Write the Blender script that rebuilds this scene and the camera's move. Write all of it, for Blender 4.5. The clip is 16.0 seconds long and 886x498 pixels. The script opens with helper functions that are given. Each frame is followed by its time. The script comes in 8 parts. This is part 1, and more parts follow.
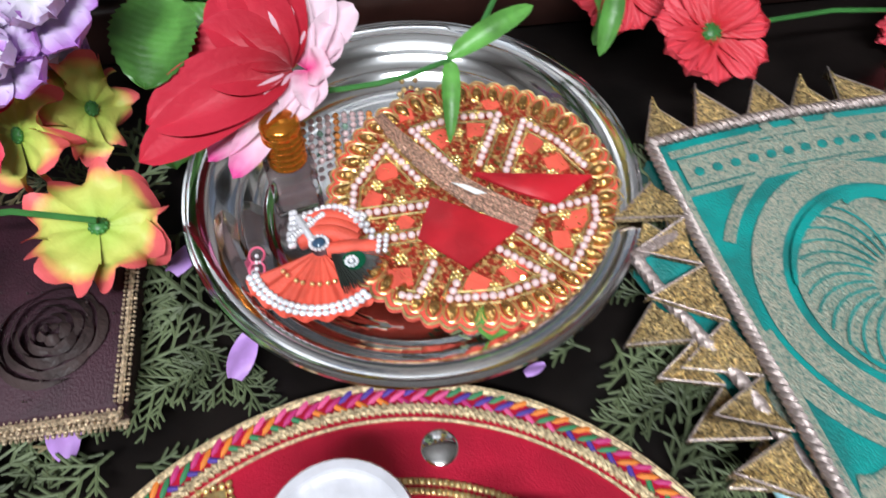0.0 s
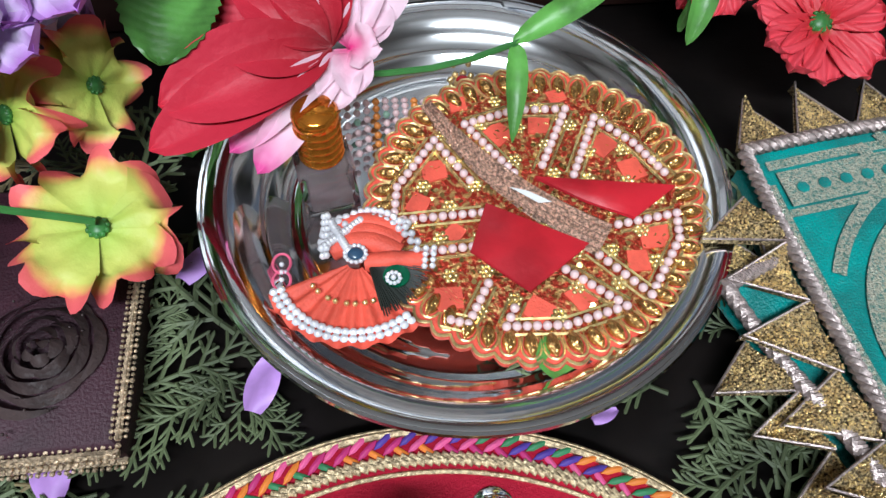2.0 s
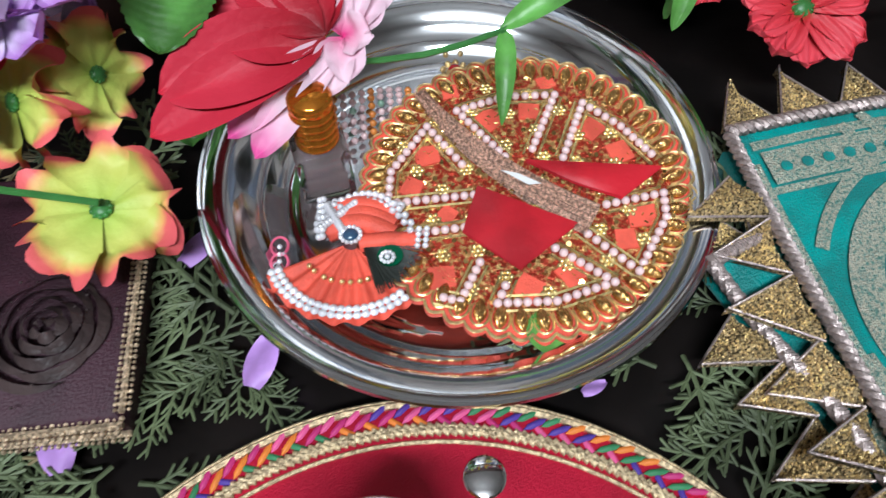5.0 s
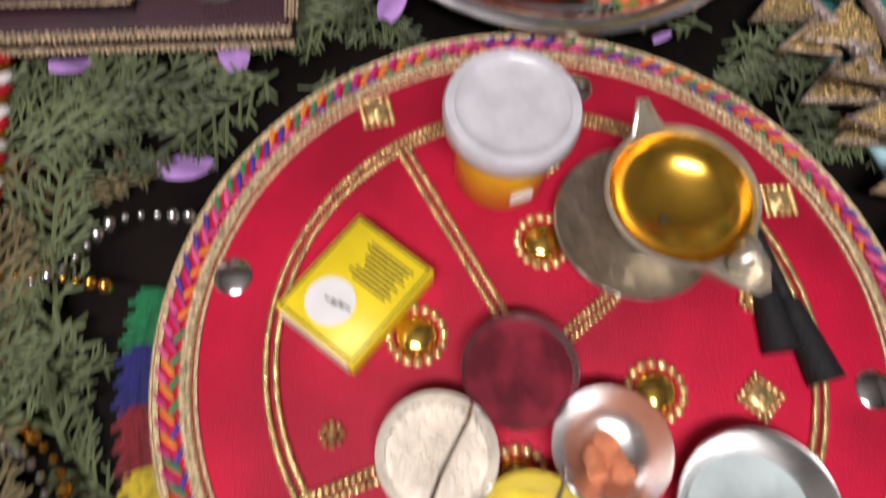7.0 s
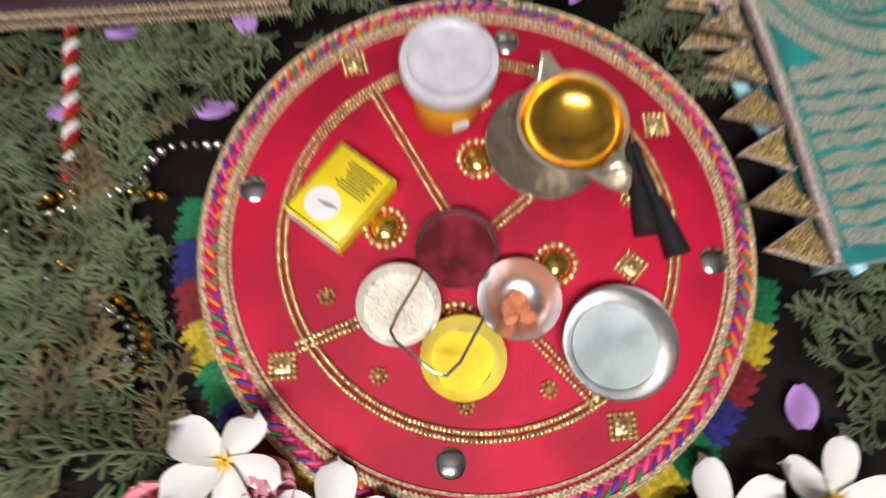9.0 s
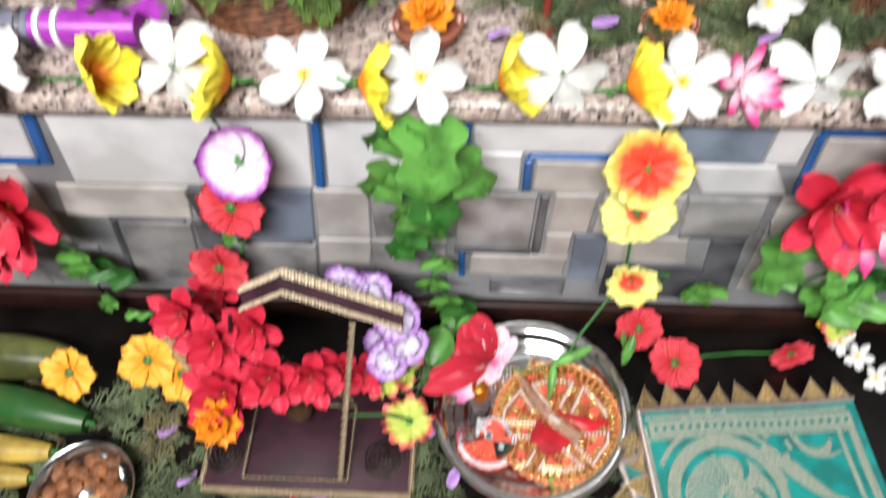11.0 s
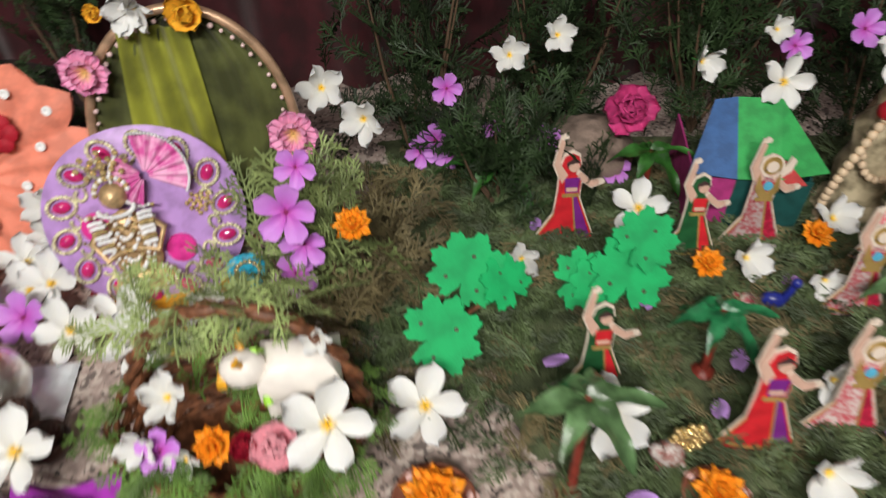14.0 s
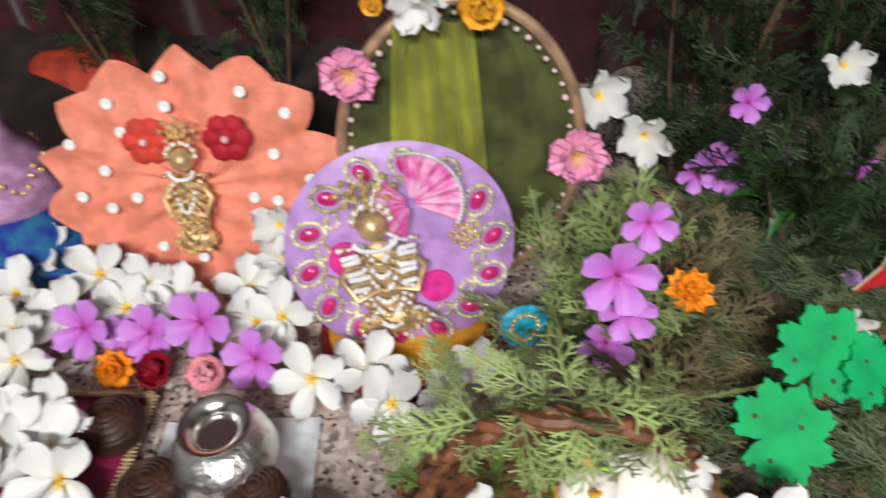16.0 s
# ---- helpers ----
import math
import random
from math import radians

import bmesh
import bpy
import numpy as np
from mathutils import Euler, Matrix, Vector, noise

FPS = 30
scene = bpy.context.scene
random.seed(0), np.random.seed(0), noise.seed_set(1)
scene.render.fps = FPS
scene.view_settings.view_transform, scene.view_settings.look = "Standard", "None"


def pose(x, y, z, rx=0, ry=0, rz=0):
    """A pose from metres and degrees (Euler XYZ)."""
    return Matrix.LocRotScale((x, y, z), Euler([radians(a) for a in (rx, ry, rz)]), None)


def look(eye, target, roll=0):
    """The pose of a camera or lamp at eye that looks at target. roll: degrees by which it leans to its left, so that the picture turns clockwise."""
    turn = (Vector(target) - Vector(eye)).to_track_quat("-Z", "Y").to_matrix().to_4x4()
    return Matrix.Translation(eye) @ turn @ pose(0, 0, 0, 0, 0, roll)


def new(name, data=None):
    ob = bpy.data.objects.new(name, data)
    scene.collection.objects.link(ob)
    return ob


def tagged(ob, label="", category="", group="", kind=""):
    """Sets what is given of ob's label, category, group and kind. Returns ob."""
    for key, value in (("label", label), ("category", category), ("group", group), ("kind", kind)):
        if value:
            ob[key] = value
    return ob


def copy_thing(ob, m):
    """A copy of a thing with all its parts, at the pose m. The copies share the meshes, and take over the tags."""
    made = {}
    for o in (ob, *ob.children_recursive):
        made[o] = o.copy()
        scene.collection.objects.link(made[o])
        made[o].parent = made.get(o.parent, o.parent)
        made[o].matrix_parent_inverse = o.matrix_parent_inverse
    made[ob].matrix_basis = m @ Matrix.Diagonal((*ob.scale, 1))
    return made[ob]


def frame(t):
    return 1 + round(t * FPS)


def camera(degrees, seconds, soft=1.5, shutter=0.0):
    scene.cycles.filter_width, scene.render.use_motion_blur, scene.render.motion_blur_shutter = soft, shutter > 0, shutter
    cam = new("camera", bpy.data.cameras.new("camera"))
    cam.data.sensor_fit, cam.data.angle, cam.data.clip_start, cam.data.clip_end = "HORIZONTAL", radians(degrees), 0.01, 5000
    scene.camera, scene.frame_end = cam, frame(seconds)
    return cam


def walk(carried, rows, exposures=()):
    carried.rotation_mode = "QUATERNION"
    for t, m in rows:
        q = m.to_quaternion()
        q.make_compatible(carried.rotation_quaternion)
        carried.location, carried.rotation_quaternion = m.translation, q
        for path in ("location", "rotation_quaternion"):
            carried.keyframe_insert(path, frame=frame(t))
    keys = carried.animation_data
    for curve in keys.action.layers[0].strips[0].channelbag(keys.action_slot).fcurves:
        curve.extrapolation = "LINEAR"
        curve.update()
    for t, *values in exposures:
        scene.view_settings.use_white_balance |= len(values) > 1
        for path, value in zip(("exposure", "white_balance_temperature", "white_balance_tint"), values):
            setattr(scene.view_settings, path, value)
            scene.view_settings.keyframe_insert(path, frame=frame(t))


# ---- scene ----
cam = camera(62.5, 16.0, soft=1.4, shutter=0.75)
PATH = [
    (0, (-0.066, 0.163, 0.34), (0.118, 1.233, -1.34), 1.4),
    (0.5, (-0.072, 0.181, 0.327), (0.075, 1.283, -1.335), 1.1),
    (1, (-0.078, 0.195, 0.31), (0.05, 1.276, -1.368), 1.4),
    (1.5, (-0.081, 0.206, 0.304), (0.082, 1.222, -1.411), 3.6),
    (2, (-0.08, 0.21, 0.303), (0.072, 1.227, -1.412), 2.8),
    (2.5, (-0.073, 0.21, 0.297), (0.065, 1.235, -1.415), 1.9),
    (3, (-0.066, 0.209, 0.3), (0.078, 1.257, -1.397), 1.8),
    (3.2, (-0.06, 0.209, 0.299), (0.071, 1.262, -1.396), 1.0),
    (5.3, (-0.084, 0.188, 0.308), (0.051, 1.226, -1.396), 1.2),
    (5.5, (-0.092, 0.183, 0.317), (0.062, 1.222, -1.385), 2.5),
    (6, (-0.106, 0.152, 0.32), (0.06, 1.166, -1.396), 3.9),
    (6.5, (-0.138, 0.1, 0.324), (0.043, 1.048, -1.428), 6.5),
    (7, (-0.139, 0.06, 0.318), (-0.016, 0.81, -1.532), 5.8),
    (7.5, (-0.137, 0.03, 0.321), (0.015, 0.609, -1.588), 9.4),
    (8, (-0.137, 0.006, 0.327), (0.026, 0.554, -1.59), 10.9),
    (8.2, (-0.135, -0.002, 0.324), (0.037, 0.548, -1.591), 11.4),
    (10.3, (-0.103, 0.009, 0.786), (-0.178, 0.96, -0.972), -5.8),
    (10.5, (-0.14, 0.003, 0.83), (-0.158, 1.054, -0.871), -1.9),
    (10.8, (-0.127, 0.021, 0.871), (-0.212, 1.129, -0.792), -2.9),
    (11, (-0.12, 0.036, 0.895), (-0.2, 1.196, -0.732), -1.7),
    (11.5, (-0.088, 0.065, 0.922), (-0.213, 1.354, -0.602), -2.8),
    (12, (-0.074, 0.084, 0.948), (-0.22, 1.437, -0.517), -3.4),
    (12.5, (-0.075, 0.093, 0.971), (-0.243, 1.529, -0.411), -3.7),
    (13, (-0.072, 0.123, 1.0), (-0.22, 1.63, -0.307), -3.2),
    (13.5, (-0.089, 0.185, 1.011), (-0.218, 1.692, -0.297), -2.3),
    (14, (-0.158, 0.322, 1.0), (-0.168, 1.821, -0.324), -0.6),
    (14.5, (-0.227, 0.418, 0.976), (-0.165, 1.883, -0.385), -0.3),
    (15, (-0.284, 0.473, 0.957), (-0.331, 1.91, -0.434), -1.4),
    (15.5, (-0.334, 0.482, 0.951), (-0.45, 1.893, -0.461), -1.2),
    (16, (-0.37, 0.47, 0.965), (-0.584, 1.889, -0.428), -2.5),
]
walk(cam, [(t, look(eye, target, roll)) for t, eye, target, roll in PATH], ((0, -0.25, 5800, 8), (2.0, -0.35, 5550, 6), (3.2, -0.42, 5500, 5), (5.3, -0.38, 5600, 7), (6.0, -0.4, 5900, 10), (7.0, -0.68, 6500, 18), (8.2, -0.98, 6600, 18), (10.3, 0.25, 6000, 8), (11.0, 0.0, 6200, 8), (11.5, -0.8, 6400, 10), (12.0, -0.86, 6500, 10), (13.0, -0.80, 6650, 9), (14.0, -0.60, 6550, 8), (14.5, -0.16, 6100, 7), (15.0, -0.16, 6200, 8), (16, -0.5, 6300, 8)))

# ---- light: one tube lamp on the room's ceiling ----
world = bpy.data.worlds.new("room_air")
scene.world = world
world.use_nodes = True
world.node_tree.nodes["Background"].inputs[0].default_value = (0.9, 0.95, 1.0, 1)
world.node_tree.nodes["Background"].inputs[1].default_value = 0.12
scene.view_settings.exposure = 0.0


def area_lamp(name, at, to, w, h, watts, colour=(1, 1, 1)):
    d = bpy.data.lights.new(name, "AREA")
    d.shape, d.size, d.size_y, d.energy, d.color = "RECTANGLE", w, h, watts, colour
    ob = new(name, d)
    ob.matrix_world = look(at, to)
    return ob


area_lamp("tube_light_glow", (-0.35, -0.95, 2.2), (-0.15, 0.5, 0.1), 1.2, 0.16, 106, (1.0, 0.965, 0.92))
area_lamp("tube_light_upper_glow", (-0.35, -0.98, 2.26), (-0.35, -1.0, 2.7), 1.2, 0.12, 18, (1.0, 0.965, 0.92))

# ---- materials ----


def mat(name, colour, rough=0.5, metal=0.0, vary=0.15, scale=60.0, bump=0.0, bscale=300.0, coat=0.0, trans=0.0, sheen=0.0, second=None, mix=(0.4, 0.6), ior=1.45, sub=0.0):
    m = bpy.data.materials.new(name)
    m.use_nodes = True
    nt = m.node_tree
    n, l = nt.nodes, nt.links
    b = n["Principled BSDF"]
    tc = n.new("ShaderNodeTexCoord")
    nz = n.new("ShaderNodeTexNoise")
    nz.inputs["Scale"].default_value, nz.inputs["Detail"].default_value = scale, 5
    l.new(tc.outputs["Object"], nz.inputs["Vector"])
    rp = n.new("ShaderNodeValToRGB")
    lo = second or tuple(c * (1 - vary) for c in colour)
    hi = colour if second else tuple(min(1, c * (1 + vary)) for c in colour)
    rp.color_ramp.elements[0].color, rp.color_ramp.elements[1].color = (*lo, 1), (*hi, 1)
    rp.color_ramp.elements[0].position, rp.color_ramp.elements[1].position = mix
    l.new(nz.outputs["Fac"], rp.inputs["Fac"])
    oi = n.new("ShaderNodeObjectInfo")
    hs = n.new("ShaderNodeHueSaturation")
    mr = n.new("ShaderNodeMapRange")
    mr.inputs["To Min"].default_value, mr.inputs["To Max"].default_value = 1 - vary * 0.6, 1 + vary * 0.4
    l.new(oi.outputs["Random"], mr.inputs["Value"])
    l.new(mr.outputs["Result"], hs.inputs["Value"])
    l.new(rp.outputs["Color"], hs.inputs["Color"])
    l.new(hs.outputs["Color"], b.inputs["Base Color"])
    b.inputs["Roughness"].default_value, b.inputs["Metallic"].default_value = rough, metal
    b.inputs["Coat Weight"].default_value = coat
    b.inputs["Transmission Weight"].default_value = trans
    b.inputs["IOR"].default_value = ior
    b.inputs["Sheen Weight"].default_value = sheen
    if sub:
        b.inputs["Subsurface Weight"].default_value = sub
        b.inputs["Subsurface Radius"].default_value = (0.004, 0.003, 0.002)
    if bump:
        n2 = n.new("ShaderNodeTexNoise")
        n2.inputs["Scale"].default_value, n2.inputs["Detail"].default_value = bscale, 3
        l.new(tc.outputs["Object"], n2.inputs["Vector"])
        bp = n.new("ShaderNodeBump")
        bp.inputs["Strength"].default_value, bp.inputs["Distance"].default_value = bump, 0.002
        l.new(n2.outputs["Fac"], bp.inputs["Height"])
        l.new(bp.outputs["Normal"], b.inputs["Normal"])
    return m


def radial(name, stops, reach, rough=0.55, sub=0.0):
    """A petal's colour from the flower's heart (its origin) outwards."""
    m = mat(name, (0.5, 0.5, 0.5), rough, vary=0.25, scale=90, bump=0.25, bscale=220)
    nt = m.node_tree
    n, l = nt.nodes, nt.links
    b = n["Principled BSDF"]
    tc = n.new("ShaderNodeTexCoord")
    ln = n.new("ShaderNodeVectorMath")
    ln.operation = "LENGTH"
    l.new(tc.outputs["Object"], ln.inputs[0])
    nz = n.new("ShaderNodeTexNoise")
    nz.inputs["Scale"].default_value = 70
    l.new(tc.outputs["Object"], nz.inputs["Vector"])
    ad = n.new("ShaderNodeMath")
    ad.operation = "MULTIPLY_ADD"
    ad.inputs[1].default_value, ad.inputs[2].default_value = 0.3 * reach, -0.15 * reach
    l.new(nz.outputs["Fac"], ad.inputs[0])
    sm = n.new("ShaderNodeMath")
    l.new(ln.outputs["Value"], sm.inputs[0])
    l.new(ad.outputs["Value"], sm.inputs[1])
    dv = n.new("ShaderNodeMath")
    dv.operation = "DIVIDE"
    dv.inputs[1].default_value = reach
    l.new(sm.outputs["Value"], dv.inputs[0])
    rp = n.new("ShaderNodeValToRGB")
    e = rp.color_ramp.elements
    for i, (p, c) in enumerate(stops):
        q = e[i] if i < 2 else e.new(p)
        q.position, q.color = p, (*c, 1)
    l.new(dv.outputs["Value"], rp.inputs["Fac"])
    l.new(rp.outputs["Color"], b.inputs["Base Color"])
    if sub:
        b.inputs["Subsurface Weight"].default_value = sub
        b.inputs["Subsurface Radius"].default_value = (0.004, 0.003, 0.002)
    return m


WOOD = mat("dark_table", (0.007, 0.005, 0.0045), 0.42, vary=0.5, scale=14, bump=0.1, bscale=90)
BROWN = mat("brown_skirting", (0.022, 0.008, 0.006), 0.4, vary=0.3, scale=20)
PLASTER = mat("room_plaster", (0.26, 0.24, 0.22), 0.8, vary=0.05, scale=3)
STEEL = mat("steel", (0.74, 0.75, 0.76), 0.17, 1.0, vary=0.06, scale=30, bump=0.03, bscale=60)
BRASS = mat("brass", (0.58, 0.53, 0.43), 0.34, 0.7, vary=0.2, scale=60, bump=0.15, bscale=200)
GOLD = mat("gold_metal", (0.82, 0.60, 0.28), 0.28, 0.8, vary=0.3, scale=200, bump=0.3, bscale=700)
AMBERGOLD = mat("gold_foil", (0.60, 0.34, 0.11), 0.16, 0.9, vary=0.3, scale=250, bump=0.8, bscale=420)
LACE = mat("gold_lace", (0.76, 0.57, 0.34), 0.4, 0.4, vary=0.4, scale=500, bump=0.6, bscale=900)
ANTIQUE = mat("antique_gold_brocade", (0.72, 0.56, 0.30), 0.3, 0.75, vary=0.3, scale=900, bump=1.0, bscale=1000, second=(0.12, 0.09, 0.05))
GREYLACE = mat("grey_piping", (0.40, 0.33, 0.31), 0.32, 0.6, vary=0.2, scale=500, bump=0.3, bscale=900)
RED = mat("crimson_velvet", (0.50, 0.004, 0.036), 0.6, vary=0.22, scale=14, bump=0.35, bscale=1400)
SATIN = mat("red_satin", (0.43, 0.012, 0.022), 0.36, vary=0.2, scale=30, bump=0.2, bscale=120)
CORAL = mat("coral_cloth", (0.72, 0.10, 0.06), 0.6, vary=0.15, scale=70, bump=0.25, bscale=900)
PEARL = mat("pearl", (0.80, 0.58, 0.58), 0.2, vary=0.08, coat=0.6)
STONE_W = mat("rhinestone", (0.82, 0.82, 0.86), 0.14, 0.25, vary=0.15)
BLUEGEM = mat("blue_stone", (0.03, 0.07, 0.13), 0.06, vary=0.2, coat=1)
WHITE = mat("white_plastic", (0.8, 0.8, 0.8), 0.3, vary=0.04)
FROST = mat("frosted_lid", (0.60, 0.60, 0.65), 0.22, vary=0.08, scale=80, bump=0.35, bscale=120, coat=0.4)
YELLOW = mat("yellow_card", (0.85, 0.66, 0.02), 0.4, vary=0.06, scale=40)
YJAR = mat("yellow_jar", (0.85, 0.45, 0.01), 0.25, vary=0.06, coat=0.5)
BLACK = mat("black_thread", (0.008, 0.008, 0.009), 0.7, vary=0.3, bump=0.5, bscale=600)
INK = mat("print_ink", (0.05, 0.04, 0.02), 0.6)
KUMKUM = mat("kumkum_liquid", (0.20, 0.014, 0.030), 0.10, vary=0.4, scale=60, bump=0.35, bscale=70, coat=1)
RICE = mat("rice_grain", (0.8, 0.73, 0.62), 0.5, vary=0.1)
TURMERIC = mat("turmeric_powder", (0.80, 0.60, 0.03), 0.8, vary=0.08, scale=60, bump=0.4, bscale=300)
SANDAL = mat("sandal_lump", (0.72, 0.25, 0.12), 0.8, vary=0.2, bump=0.4)
MILK = mat("water_in_bowl", (0.74, 0.84, 0.84), 0.03, vary=0.12, scale=50, bump=0.12, bscale=45, trans=0.55, coat=0.8)
MIRROR = mat("mirror_disc", (0.8, 0.8, 0.8), 0.04, 1.0, vary=0.02)
GLASS = mat("bottle_glass", (0.95, 0.95, 0.97), 0.03, trans=1.0, vary=0.0)
PERFUME = mat("dark_perfume", (0.58, 0.48, 0.48), 0.05, trans=0.6, vary=0.1)
THUJA = mat("thuja_green", (0.118, 0.150, 0.072), 0.6, vary=0.4, scale=30)
# darkened copy of the thuja green: shade at the ledge's back put into colour
THUJA_SHADED = mat("shaded_thuja_green", (0.021, 0.042, 0.013), 0.6, vary=0.45, scale=30)
THUJA_DRY = mat("thuja_dry", (0.13, 0.105, 0.05), 0.7, vary=0.35, scale=30)
THUJA_PALE = mat("thuja_pale", (0.25, 0.315, 0.115), 0.6, vary=0.35, scale=30)
LEAF = mat("leaf_green", (0.100, 0.265, 0.050), 0.4, vary=0.35, scale=40, bump=0.3, bscale=150)
LEAF_DARK = mat("leaf_dark", (0.03, 0.12, 0.02), 0.4, vary=0.35, scale=40, bump=0.3, bscale=150)
FOAM = mat("green_foam", (0.006, 0.37, 0.11), 0.75, vary=0.14, scale=40, bump=0.25, bscale=500)
STEM = mat("green_stem", (0.05, 0.18, 0.04), 0.4)
PETAL_W = radial("plumeria_petal", [(0.0, (0.85, 0.5, 0.02)), (0.09, (0.85, 0.58, 0.04)), (0.22, (0.70, 0.69, 0.65)), (1.0, (0.71, 0.71, 0.71))], 0.036, sub=0.1)
PETAL_BACK = mat("plumeria_back_petal", (0.71, 0.71, 0.69), 0.55, vary=0.05, scale=90, bump=0.25, bscale=220, sub=0.1)
PETAL_Y = radial("yellow_petal", [(0.0, (0.75, 0.20, 0.01)), (0.40, (0.82, 0.26, 0.01)), (0.58, (0.84, 0.64, 0.03)), (1.0, (0.86, 0.76, 0.07))], 0.034, sub=0.2)
PETAL_LIME = radial("lime_petal", [(0.0, (0.34, 0.48, 0.06)), (0.3, (0.47, 0.58, 0.10)), (0.68, (0.56, 0.58, 0.12)), (0.79, (0.72, 0.38, 0.12)), (0.88, (0.72, 0.13, 0.12)), (1.0, (0.74, 0.12, 0.13))], 0.040)
PETAL_PANSY = radial("pansy_petal", [(0.0, (0.75, 0.05, 0.03)), (0.58, (0.80, 0.07, 0.03)), (0.74, (0.85, 0.46, 0.08)), (0.88, (0.80, 0.75, 0.22)), (1.0, (0.80, 0.78, 0.26))], 0.038)
PETAL_PALE = radial("pale_pansy_petal", [(0.0, (0.75, 0.06, 0.03)), (0.24, (0.8, 0.10, 0.04)), (0.36, (0.80, 0.74, 0.22)), (1.0, (0.78, 0.78, 0.28))], 0.038)
PETAL_MID = radial("ruffled_pansy_petal", [(0.0, (0.75, 0.05, 0.03)), (0.38, (0.8, 0.08, 0.04)), (0.52, (0.80, 0.68, 0.18)), (1.0, (0.78, 0.76, 0.26))], 0.038)
PETAL_CUP = radial("cup_petal", [(0.0, (0.62, 0.60, 0.62)), (0.70, (0.70, 0.60, 0.68)), (0.86, (0.42, 0.12, 0.45)), (1.0, (0.30, 0.05, 0.36))], 0.038)
PETAL_RED = radial("red_petal", [(0.0, (0.16, 0.005, 0.01)), (0.35, (0.46, 0.010, 0.030)), (1.0, (0.66, 0.035, 0.075))], 0.045)
PETAL_CRIMSON = radial("crimson_lily_petal", [(0.0, (0.16, 0.005, 0.01)), (0.35, (0.37, 0.008, 0.022)), (1.0, (0.50, 0.020, 0.045))], 0.045)
PETAL_CORAL = radial("coral_petal", [(0.0, (0.2, 0.15, 0.03)), (0.25, (0.50, 0.02, 0.03)), (1.0, (0.64, 0.06, 0.085))], 0.03)
PETAL_PINK = radial("pink_lily_petal", [(0.0, (0.8, 0.62, 0.68)), (0.5, (0.82, 0.60, 0.68)), (0.78, (0.72, 0.16, 0.36)), (1.0, (0.62, 0.03, 0.20))], 0.05)
PETAL_VW = radial("violet_white_petal", [(0.0, (0.45, 0.5, 0.35)), (0.3, (0.68, 0.64, 0.72)), (0.65, (0.62, 0.52, 0.72)), (0.92, (0.42, 0.20, 0.55)), (1.0, (0.38, 0.14, 0.50))], 0.034)
PETAL_ORCHID = radial("orchid_petal", [(0.0, (0.35, 0.02, 0.20)), (0.2, (0.5, 0.10, 0.50)), (0.6, (0.52, 0.18, 0.62)), (1.0, (0.56, 0.24, 0.68))], 0.026, sub=0.05)
PETAL_ORANGE = radial("marigold_petal", [(0.0, (0.75, 0.2, 0.01)), (0.5, (0.85, 0.27, 0.01)), (1.0, (0.85, 0.33, 0.02))], 0.025)
PETAL_AMBER = radial("amber_petal", [(0.0, (0.2, 0.15, 0.02)), (0.2, (0.75, 0.3, 0.01)), (1.0, (0.85, 0.47, 0.06))], 0.032)
PETAL_ROSE = mat("rose_petal", (0.45, 0.04, 0.16), 0.5, vary=0.3, scale=60, bump=0.2)
PETAL_DKRED = mat("dark_rose", (0.25, 0.005, 0.02), 0.5, vary=0.3, scale=60)
PETAL_PALEROSE = mat("pale_rose", (0.72, 0.30, 0.36), 0.55, vary=0.2, scale=60)
PETAL_LILAC = mat("lilac_petal", (0.48, 0.27, 0.66), 0.5, vary=0.15, scale=60)


